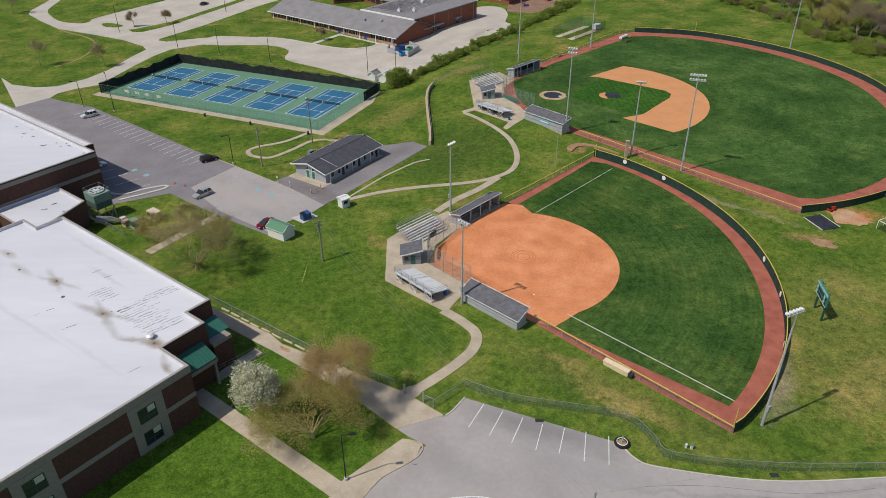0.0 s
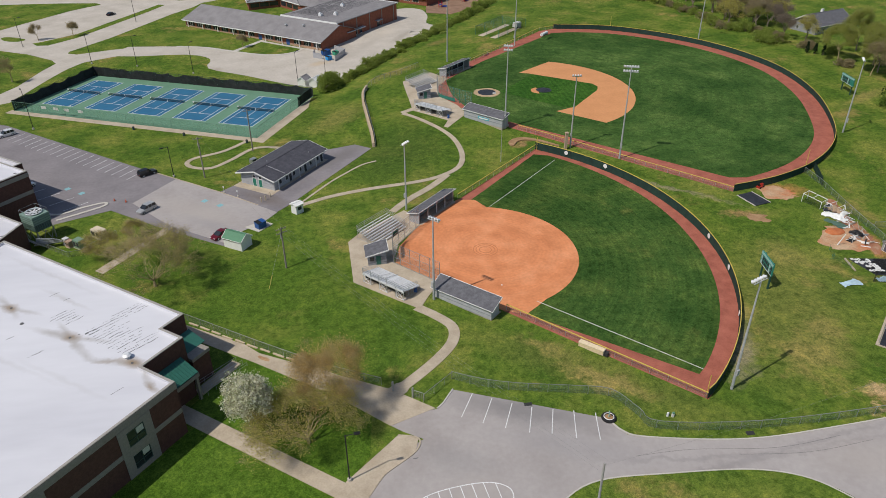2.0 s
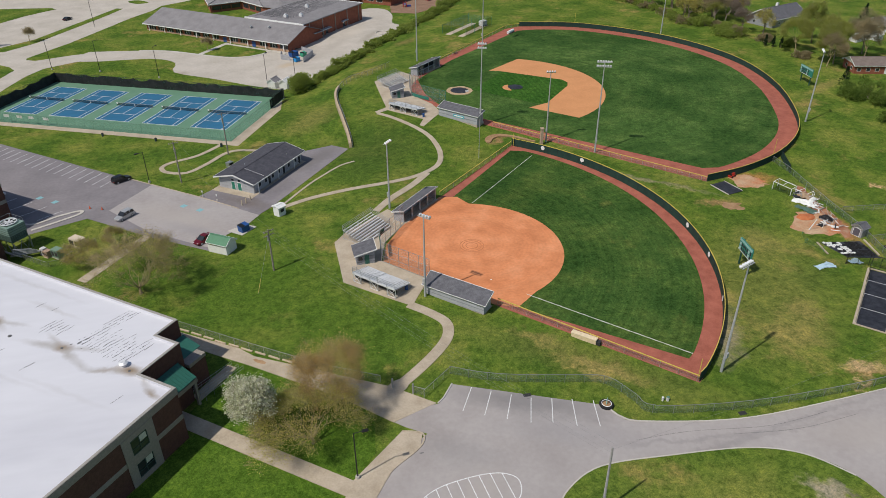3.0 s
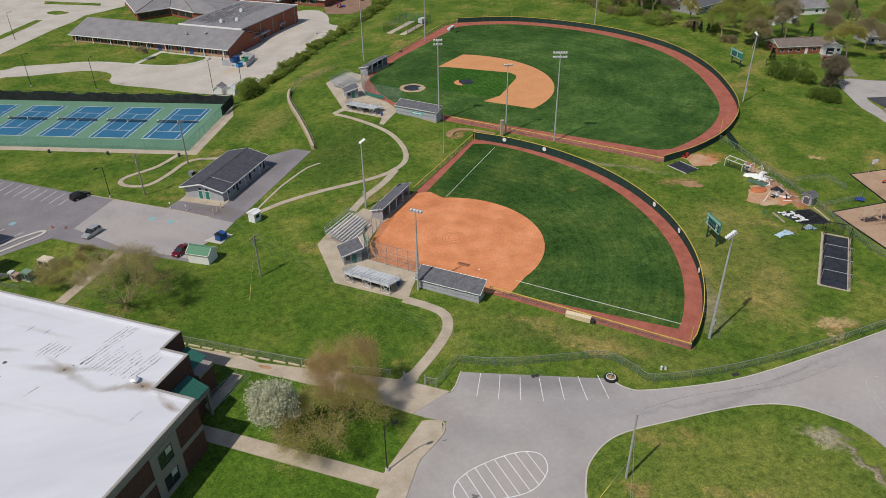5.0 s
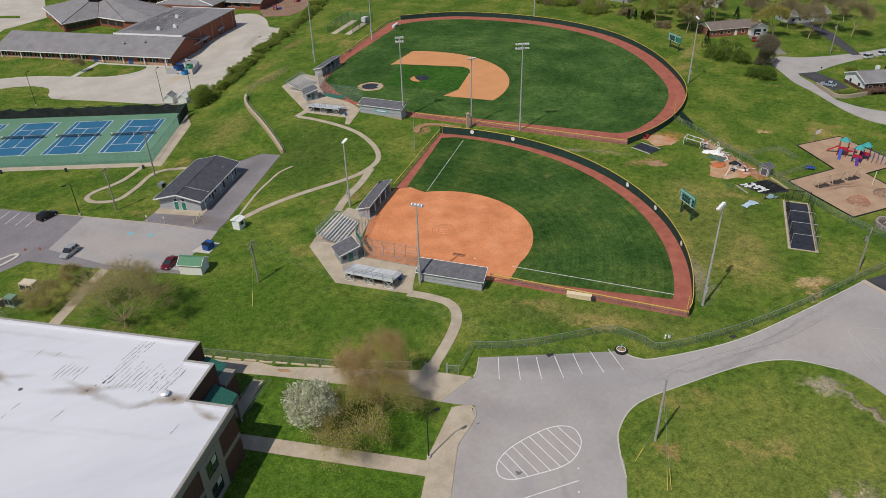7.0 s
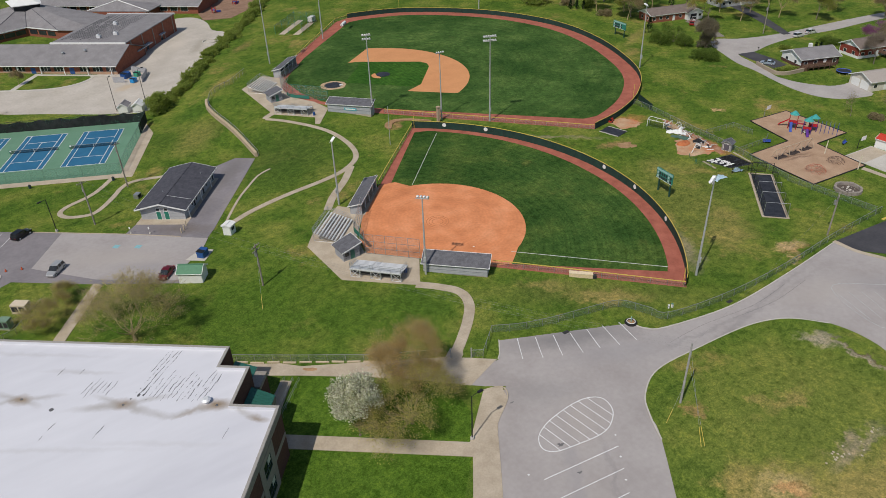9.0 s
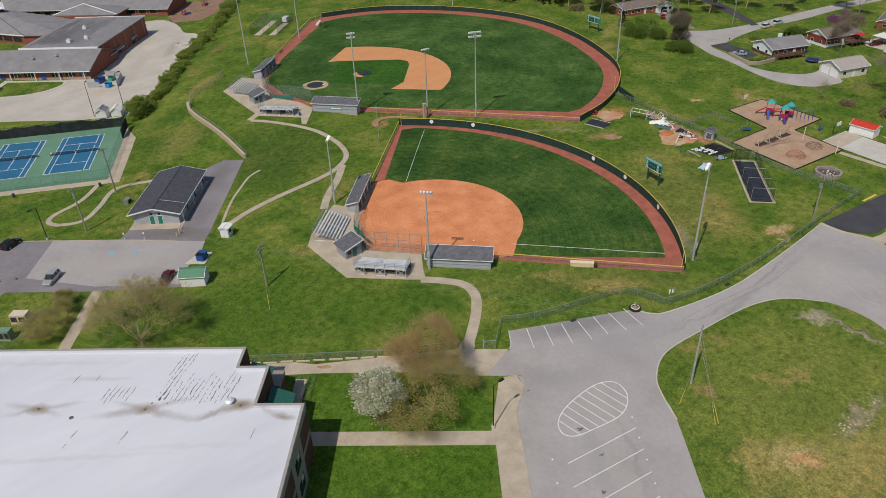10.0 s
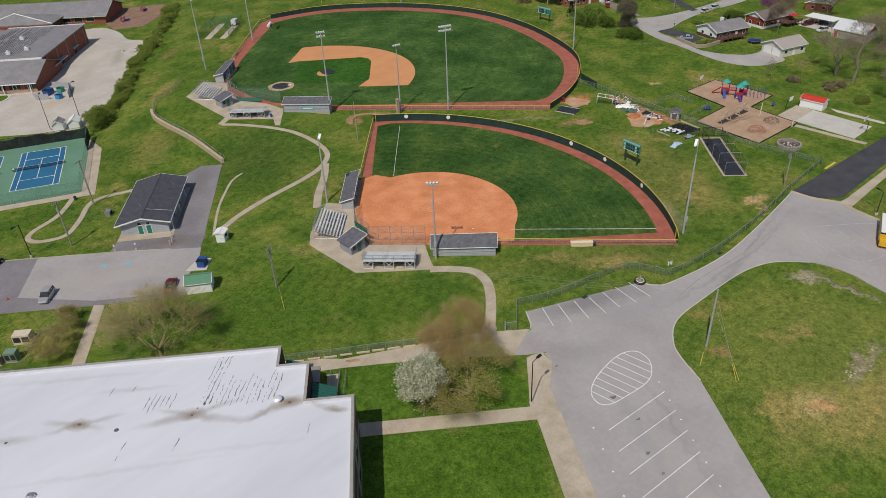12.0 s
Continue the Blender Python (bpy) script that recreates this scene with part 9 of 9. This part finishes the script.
for k, (x, y, m) in enumerate(((37, 336, PBLUE), (50, 346, PBLUE), (40, 352, PRED))):
    q = thing("small_play_structure", "small blue and red play slide tower", "play structure", x, y, 0.05, 40 * k, "far play towers")
    part("tower", B((-0.8, -0.8, 0, -0.6, -0.6, 2.6), (0.6, 0.6, 0, 0.8, 0.8, 2.6), (-0.8, 0.6, 0, -0.6, 0.8, 2.6), (0.6, -0.8, 0, 0.8, -0.6, 2.6)), PRED, q)
    part("deck", B((-0.8, -0.8, 1.3, 0.8, 0.8, 1.4)), m, q)
    part("slide", B((0.8, -0.4, 0.2, 3.0, 0.4, 0.9)), m, q)
lay("far_play_bed", [(29, 326), (40, 322), (58, 338), (62, 352), (42, 362), (32, 350)], 0.05, material("far_chips", [(0.2, 0.12, 0.08), (0.3, 0.19, 0.13)], 0.4, 7, 1.0, fine=0.15), "brown wood chip bed of the far playground")


def hoop(x, y, turn, mat, label):
    t = thing("basketball_hoop", label, "basketball hoop", x, y, 0.03, turn, "basketball hoops")
    part("pole", T(((0, 0, 0), (0, 0, 2.6), 0.1, 0.08, 8), ((0, 0, 2.6), (0.9, 0, 3.2), 0.08, 0.06, 8)), mat, t)
    part("backboard", B((0.9, -0.9, 2.8, 0.96, 0.9, 3.9)), WHITE, t)
    bm = bmesh.new()
    for k in range(12):
        a, b = k * math.tau / 12, (k + 1) * math.tau / 12
        tube(bm, (1.25 + 0.23 * math.cos(a), 0.23 * math.sin(a), 3.05), (1.25 + 0.23 * math.cos(b), 0.23 * math.sin(b), 3.05), 0.02, 0.02, 4)
    part("rim", bm, PRED, t)


lay("basketball_court", [(115.9, 86.9), (126.5, 86.3), (124.8, 65.8), (114.2, 66.2)], 0.035, CONCRETE_PALE, "pale concrete basketball court")
lay("court_patch", [(116.1, 86.6), (126.2, 86.0), (125.9, 81.5), (116.0, 81.8)], 0.04, CONCRETE, "older tan concrete end of the court")
lay("court_walk", [(113.6, 80.6), (113.8, 62.8), (112.4, 63), (112, 80.4)], 0.03, CONCRETE, "concrete walk beside the court")
solid("painted_kerb", R([(92.9, 64.5), (97.7, 64.2)], 0.5, 0, 0.12), YELLOW, "yellow painted kerb end at the drive", kind="structure")
lay("court_walk", [(130.3, 78.6), (129.8, 64.5), (128.4, 64), (128.7, 76.4)], 0.03, CONCRETE_PALE, "pale concrete walk to the court")
hoop(121.9, 87.3, -95, BLACK_METAL, "basketball hoop with a white backboard on a dark pole")
hoop(120.2, 65.6, 85, BLACK_METAL, "basketball hoop with a white backboard on a dark pole")
for x, y in ((113.0, 90.4), (111.3, 80.8)):
    solid("tether_pole", T(((x, y, 0), (x + 0.15, y, 3.6), 0.13, 0.11, 8)), plain("pole_cream", (0.66, 0.58, 0.45), 0.6), "thick cream painted play pole", "pole", "play poles")
hoop(121.6, 114.0, -90, STEEL, "small hoop with a white backboard on a grey pole")
for x, y, turn in ((107.6, 103.0, -40), (122.6, 91.0, 10)):
    b = thing("park_bench", "blue metal picnic bench on the grass", "bench", x, y, 0, turn, "blue benches")
    part("seat", B((-1.0, -0.25, 0.42, 1.0, 0.25, 0.48)), PBLUE, b)
    part("back", B((-1.0, 0.25, 0.5, 1.0, 0.3, 0.95)), PBLUE, b)
    for x2 in (-0.8, 0.8):
        part("leg", B((x2 - 0.05, -0.2, 0, x2 + 0.05, 0.25, 0.42)), BLACK_METAL, b)
ring = thing("stone_ring", "low round stone ring filled with pale rubble", "planter", 99.6, 76.2)
bm = bmesh.new()
for k in range(20):
    a = k * math.tau / 20
    box(bm, 2.4, -0.40, 0, 2.95, 0.40, 0.8 + 0.08 * math.sin(5 * a), Matrix.Rotation(a, 4, "Z"))
part("stone_wall", bm, material("brown_stone", [(0.22, 0.19, 0.165), (0.36, 0.32, 0.28)], 2.0, 6, 0.95), ring)
bm = bmesh.new()
rg = random.Random(77)
for k in range(26):
    a, q, z = rg.uniform(0, math.tau), 1.9 * math.sqrt(rg.random()), rg.uniform(0.1, 0.3)
    tube(bm, (q * math.cos(a), q * math.sin(a), 0), (q * math.cos(a) + rg.gauss(0, 0.1), q * math.sin(a), z), rg.uniform(0.2, 0.42), 0.12, 6)
part("rubble", bm, CONCRETE_PALE, ring)
part("soil", T(((0, 0, 0), (0, 0, 0.12), 2.4, 2.4, 20)), material("dark_soil", [(0.06, 0.05, 0.045), (0.14, 0.11, 0.09)], 1.5, 6, 1.0), ring)
redshed = thing("red_roofed_shed", "long white shed with a bright red metal roof", "shed", 128.4, 82.6, 0, 92)
gable_walls(redshed, 6.2, 3.6, 2.3, 3.1, WHITE)
gable_roof(redshed, 6.2, 3.6, 2.3, 3.1, 0.2, plain("roof_red", (0.50, 0.045, 0.025), 0.5))
opening(redshed, "door", "x-", 0, 0.1, 2.1, 1.6, 6.2, 3.6, WHITE)

# ---- houses and roads beyond ----
LANE = material("lane_concrete", [(0.33, 0.305, 0.29), (0.42, 0.39, 0.37)], 0.15, 8, 0.95, fine=0.08)
lay("lane", smooth([(164.5, 166.5), (160.1, 158.3), (155.6, 149.4), (153.5, 140.6), (150.1, 131.2), (147.8, 122.8), (147.8, 115.2), (150.8, 110), (156, 107.2), (162.4, 106.4), (166.8, 115.5), (163, 116.3), (158.4, 118.3), (154.6, 124.8), (153.8, 130.4), (154.3, 134), (159.8, 145.8), (163.6, 154.9), (170.6, 153.6), (182.4, 155.4), (197.9, 155.4), (216.6, 152.2), (233.9, 151.0), (258, 147.9), (300, 140), (300, 147), (265.4, 152.5), (247.9, 155.5), (232.3, 157.6), (215.1, 159.6), (201.3, 161), (188.7, 163.5), (178.9, 167.2), (173.8, 171.4), (168.8, 170.8)], 3, True), 0.025, LANE, "pale concrete residential lane")
lay("black_driveway", [(163.9, 155.3), (170.0, 153.6), (168.6, 144.0), (166.4, 138.0), (160.0, 138.2)], 0.04, ASPHALT_DARK, "black sealed asphalt driveway")
lay("black_driveway", [(196, 160), (199, 159), (214, 182), (222, 200), (217, 201), (209, 184)], 0.03, ASPHALT_DARK, "black sealed asphalt driveway")
lay("yard_gravel", [(195.8, 105.5), (200.6, 107.4), (201.8, 119.5), (206, 123), (213, 121), (213, 104.5), (207, 103)], 0.03, GRAVEL_LOT, "pale gravel yard beside the barn")
lay("driveway", [(183.5, 195.5), (190.8, 196.6), (184, 183), (178, 172), (174, 173.5), (179.5, 185)], 0.03, material("gravel_drive", [(0.17, 0.15, 0.13), (0.26, 0.23, 0.20)], 0.5, 8, 1.0, fine=0.2), "grey-brown gravel driveway")


def house(x, y, turn, L, W, eave, ridge, wall, roof, label, gable=None, garage=False, chimney=True):
    t = thing("house", label, "house", x, y, 0, turn, "houses")
    gable_walls(t, L, W, eave, ridge, wall, gable_mat=gable or wall)
    gable_roof(t, L, W, eave, ridge, 0.5, roof)
    n = max(2, int(L / 3))
    for k in range(n):
        px = -L / 2 + L * (k + 0.5) / n
        if k == n // 2:
            opening(t, "door", "y-", px, 0.1, 2.1, 0.95, L, W, WHITE)
            opening(t, "door", "y+", px, 0.1, 2.1, 0.95, L, W, WHITE)
        else:
            opening(t, "window", "y-", px, 0.95, 2.0, 1.2, L, W)
            opening(t, "window", "y+", px, 0.95, 2.0, 1.2, L, W)
    if garage:
        opening(t, "garage_door", "x-", -W * 0.22, 0.05, 2.3, W * 0.36, L, W, WHITE)
        opening(t, "garage_door", "x-", W * 0.22, 0.05, 2.3, W * 0.36, L, W, WHITE)
    else:
        for s in ("x-", "x+"):
            for py in (-W * 0.22, W * 0.22):
                opening(t, "window", s, py, 0.95, 2.0, 1.1, L, W)
    if chimney:
        part("chimney", B((-0.5, 0.6, ridge - 0.6, 0.5, 1.5, ridge + 1.0)), WHITE, t)
    return t


h1 = house(174.6, 135.5, -20, 14.0, 10.0, 3.0, 4.9, BRICK, SHINGLE_ELE, "low brick house with a grey roof and white gable", WHITE)
part("siding", B((-7.012, -5.0, 1.0, -6.99, 5.0, 3.0)), WHITE, h1, "white sided end wall")
DECK = plain("deck_brown", (0.10, 0.055, 0.035), 0.9)
part("deck", B((-6.6, -8.2, 1.0, 3.6, -5.0, 1.2)), DECK, h1, "dark brown timber deck")
for k in range(6):
    part("deck_post", B((-6.6 + 2.0 * k, -8.2, 0, -6.45 + 2.0 * k, -8.05, 2.1)), DECK, h1)
part("deck_rail", B((-6.6, -8.2, 2.0, 3.6, -8.1, 2.12), (-6.6, -8.2, 1.55, 3.6, -8.12, 1.63)), DECK, h1)
for k in range(6):
    part("deck_step", B((-9.6 + 0.5 * k, -7.8, 0, -9.1 + 0.5 * k, -5.6, 0.18 + 0.17 * k)), plain("step_brown", (0.12, 0.07, 0.045), 0.9), h1)
solid("stone_wall", R(smooth([(159.2, 144.4), (156.8, 139.0), (155.4, 134.4), (157.4, 132.2), (161.4, 131.4), (164.6, 131.0)], 4), 0.6, 0, 1.1), plain("garden_stone", (0.33, 0.27, 0.20), 0.95), "low rough garden stone wall", "wall")
for k in range(4):
    shrub("clipped_bush", 159.0 + 1.9 * k, 136.2 - 0.9 * k, 1.1, 1.0, BUSH, "clipped green bush beside the driveway", 700 + k, 8, 0.14, 90, "driveway bushes")
h2 = house(198.0, 129.6, -15.6, 15.0, 8.5, 3.4, 5.4, material("house_red", [(0.20, 0.035, 0.025), (0.26, 0.055, 0.035)], 1.0, 5, 0.85, fine=0.15), SHINGLE_BROWN, "red sided house with white base and brown roof", WHITE, chimney=False)
part("white_base", B((-7.52, -4.27, -0.1, -7.5, 4.27, 0.85), (-7.5, -4.27, -0.1, 7.5, -4.25, 0.85)), WHITE, h2)
part("corner_trim", B((-7.53, -4.28, 0.85, -7.35, -4.25, 3.4), (-7.53, 4.1, 0.85, -7.5, 4.27, 3.4)), WHITE, h2)
part("deck", B((0.6, -8.0, 1.3, 8.4, -4.3, 1.5)), DECK, h2, "brown timber deck")
for k in range(5):
    part("deck_post", B((0.6 + 1.9 * k, -8.0, 0, 0.75 + 1.9 * k, -7.85, 2.4)), DECK, h2)
part("deck_rail", B((0.6, -8.0, 2.3, 8.4, -7.9, 2.42), (0.6, -8.0, 1.85, 8.4, -7.92, 1.93)), DECK, h2)
shade = thing("garden_parasol", "open red garden parasol on a timber deck", "parasol", 201.8, 122.2, 1.5)
part("pole", T(((0, 0, 0), (0, 0, 2.5), 0.04, 0.03, 6)), WHITE, shade)
bm = bmesh.new()
bmesh.ops.create_cone(bm, cap_ends=False, segments=8, radius1=1.7, radius2=0.08, depth=0.7, matrix=pose(0, 0, 2.25))
part("canopy", bm, plain("parasol_red", (0.45, 0.02, 0.03), 0.7), shade)
port = thing("carport", "open carport with a white sheet roof on posts", "carport", 208.6, 114.2, 0, -97)
part("roof", B((-5.6, -3.1, 2.5, 5.6, 3.1, 2.66)), WHITE, port)
for px in (-5.3, 0, 5.3):
    for py in (-2.9, 2.9):
        part("post", B((px - 0.06, py - 0.06, 0, px + 0.06, py + 0.06, 2.5)), STEEL, port)
house(182.0, 203.5, -14, 21.0, 8.5, 2.9, 4.6, BRICK_RED, SHINGLE_BROWN, "long red brick bungalow with a brown roof", WHITE, chimney=False)
gar = thing("attached_garage", "white gabled garage beside the bungalow, its open bay a panel painted dark", "garage", 189.6, 198.6, 0, 76)
gable_walls(gar, 7.0, 7.0, 2.9, 4.4, WHITE)
gable_roof(gar, 7.0, 7.0, 2.9, 4.4, 0.4, SHINGLE_BROWN)
# near-black panel on the wall imitates the shade inside an open bay
opening(gar, "garage_bay", "x-", 0.8, 0.1, 2.3, 2.8, 7.0, 7.0, DARK)
opening(gar, "window", "x-", -2.2, 1.2, 2.1, 1.2, 7.0, 7.0)
house(169.6, 110.6, -18, 10.6, 8.4, 2.9, 4.7, plain("garage_cream", (0.58, 0.54, 0.47), 0.8), plain("garage_roof", (0.36, 0.32, 0.29), 0.8), "cream two-door garage with a tan roof", None, True, False)
house(233.0, 125.0, 15, 16.0, 9.0, 2.9, 4.8, BRICK_RED, SHINGLE_BROWN, "brick bungalow with a tan roof", WHITE, chimney=False)
house(221.0, 203.0, -12, 18.0, 9.0, 2.9, 4.8, SIDING, SHINGLE_ELE, "grey sided bungalow behind bare trees", WHITE, chimney=False)
house(188.0, 272.0, 20, 22.0, 12.0, 3.2, 6.6, BLOCK, SHINGLE, "large grey house with a steep dark roof", STONE_BAND)
house(226, 250, -10, 16, 9, 2.9, 5.0, WHITE, SHINGLE_ELE, "white sided house among trees", WHITE)
barn = thing("barn", "white roofed barn with a red gable end", "barn", 199.0, 99.2, 0, -95)
gable_walls(barn, 11.0, 8.0, 3.0, 5.6, plain("barn_block", (0.40, 0.37, 0.33), 0.9), gable_mat=plain("barn_red", (0.35, 0.03, 0.025), 0.7))
gable_roof(barn, 11.0, 8.0, 3.0, 5.6, 0.3, plain("barn_roof", (0.68, 0.69, 0.70), 0.4, 0.2))
opening(barn, "door", "y-", -4.6, 0.1, 2.3, 1.2, 11.0, 8.0, PRED)
tramp = thing("trampoline", "round black trampoline with blue padding", "trampoline", 172.7, 122.3)
bm = bmesh.new()
tube(bm, (0, 0, 0.8), (0, 0, 0.86), 2.0, 2.0, 24)
part("mat", bm, TARP, tramp)
part("padding", S(circle(2.1, 0.84), 0.14, 6, True), PBLUE, tramp)
for k in range(6):
    a = k * math.tau / 6
    part("leg", T(((2.0 * math.cos(a), 2.0 * math.sin(a), 0), (2.0 * math.cos(a), 2.0 * math.sin(a), 0.8), 0.04, 0.04, 6)), STEEL, tramp)
for x, y in ((200, 238), (205, 240), (209, 238)):
    s = thing("white_shed", "small white outbuilding beyond the trees", "shed", x, y, 0, 20, "white outbuildings")
    gable_walls(s, 4.0, 3.2, 2.2, 3.2, WHITE)
    gable_roof(s, 4.0, 3.2, 2.2, 3.2, 0.2, WHITE)
mb = thing("mailbox", "dark mailbox on a post at the lane", "mailbox", 172.5, 153.6)
part("post", B((-0.06, -0.06, 0, 0.06, 0.06, 1.0)), WOOD_POLE, mb)
part("box", B((-0.25, -0.12, 1.0, 0.25, 0.12, 1.3)), BLACK_METAL, mb)
for k, (x, y, r) in enumerate(((20.6, 291.5, 2.6),)):
    solid("planter_ring", R(arc(x, y, r, 0, 360, 20), 0.4, 0, 0.4), CONCRETE_PALE, "round concrete planter ring in the yard", "planter")

rg = random.Random(31)
for k in range(26):
    x, y = rg.choice(((34.2, 33.0), (27.2, 33.4), (29.2, 31.8), (24.6, 33.2), (31, 33.2), (34.0, 33.2)))
    x, y = x + rg.gauss(0, 0.7), y + rg.gauss(0, 0.35)
    bm = bmesh.new()
    bmesh.ops.create_icosphere(bm, subdivisions=1, radius=rg.uniform(0.1, 0.26))
    for v in bm.verts:
        v.co = Vector((v.co.x * rg.uniform(0.8, 1.3), v.co.y * rg.uniform(0.8, 1.3), v.co.z * 0.25))
    ob = solid("rock", bm, CONCRETE, "pale limestone rock bedded in the grass", "rock", "lawn rocks")
    ob.location = (x, y, 0.08)


# ---- the level plan, sighted from the camera, is raised onto the sloping site to fit its view ----
def settle_to_view(p):
    """Moves (x, y, z) for places of the plan: up by the ground's height, and towards the camera at mid path (-33, 0,
    75.8), to keep its view of the plan drawn at floor level.
    """
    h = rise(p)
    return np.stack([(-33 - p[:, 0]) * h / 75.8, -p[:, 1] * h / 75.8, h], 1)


def cut_to_cells(me, m):
    """Cuts a mesh along the ground's cells, so that it can follow the slope."""
    bm = bmesh.new()
    bm.from_mesh(me)
    bm.transform(m)
    bmesh.ops.triangulate(bm, faces=[f for f in bm.faces if len(f.verts) > 4])
    for axis in (0, 1):
        at = [v.co[axis] for v in bm.verts]
        for k in range(math.ceil(min(at) / CELL), math.floor(max(at) / CELL) + 1):
            co, no = Vector((0, 0, 0)), Vector((0, 0, 0))
            co[axis], no[axis] = k * CELL, 1
            near = [f for f in bm.faces if min(v.co[axis] for v in f.verts) < k * CELL < max(v.co[axis] for v in f.verts)]
            edges = {e for f in near for e in f.edges}
            verts = {v for f in near for v in f.verts}
            bmesh.ops.bisect_plane(bm, geom=[*verts, *edges, *near], plane_co=co, plane_no=no, dist=1e-5)
    bm.transform(m.inverted())
    bm.to_mesh(me)
    bm.free()


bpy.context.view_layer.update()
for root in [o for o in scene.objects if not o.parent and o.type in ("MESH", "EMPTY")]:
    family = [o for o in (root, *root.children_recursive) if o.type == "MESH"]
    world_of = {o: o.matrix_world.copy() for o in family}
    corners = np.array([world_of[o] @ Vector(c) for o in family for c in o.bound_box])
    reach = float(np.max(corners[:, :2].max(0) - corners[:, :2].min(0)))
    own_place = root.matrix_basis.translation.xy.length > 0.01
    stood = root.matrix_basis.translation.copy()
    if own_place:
        base = Vector(settle_to_view(np.array([stood[:2]]))[0])
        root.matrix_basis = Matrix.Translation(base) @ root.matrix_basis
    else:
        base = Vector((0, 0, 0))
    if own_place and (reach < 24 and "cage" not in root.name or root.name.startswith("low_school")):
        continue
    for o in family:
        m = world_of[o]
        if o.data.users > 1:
            shift = Vector(settle_to_view(np.array([m.translation[:2]]))[0]) - base
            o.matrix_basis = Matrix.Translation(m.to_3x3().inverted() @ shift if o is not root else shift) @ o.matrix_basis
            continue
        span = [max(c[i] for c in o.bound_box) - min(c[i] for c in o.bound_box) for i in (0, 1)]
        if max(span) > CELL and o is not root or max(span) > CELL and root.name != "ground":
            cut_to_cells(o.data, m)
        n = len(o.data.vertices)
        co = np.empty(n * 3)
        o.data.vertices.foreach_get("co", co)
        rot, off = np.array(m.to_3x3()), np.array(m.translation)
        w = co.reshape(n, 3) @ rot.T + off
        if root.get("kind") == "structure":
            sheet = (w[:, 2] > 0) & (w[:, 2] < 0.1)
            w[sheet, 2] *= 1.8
        w += settle_to_view(w[:, :2]) - np.array(base)
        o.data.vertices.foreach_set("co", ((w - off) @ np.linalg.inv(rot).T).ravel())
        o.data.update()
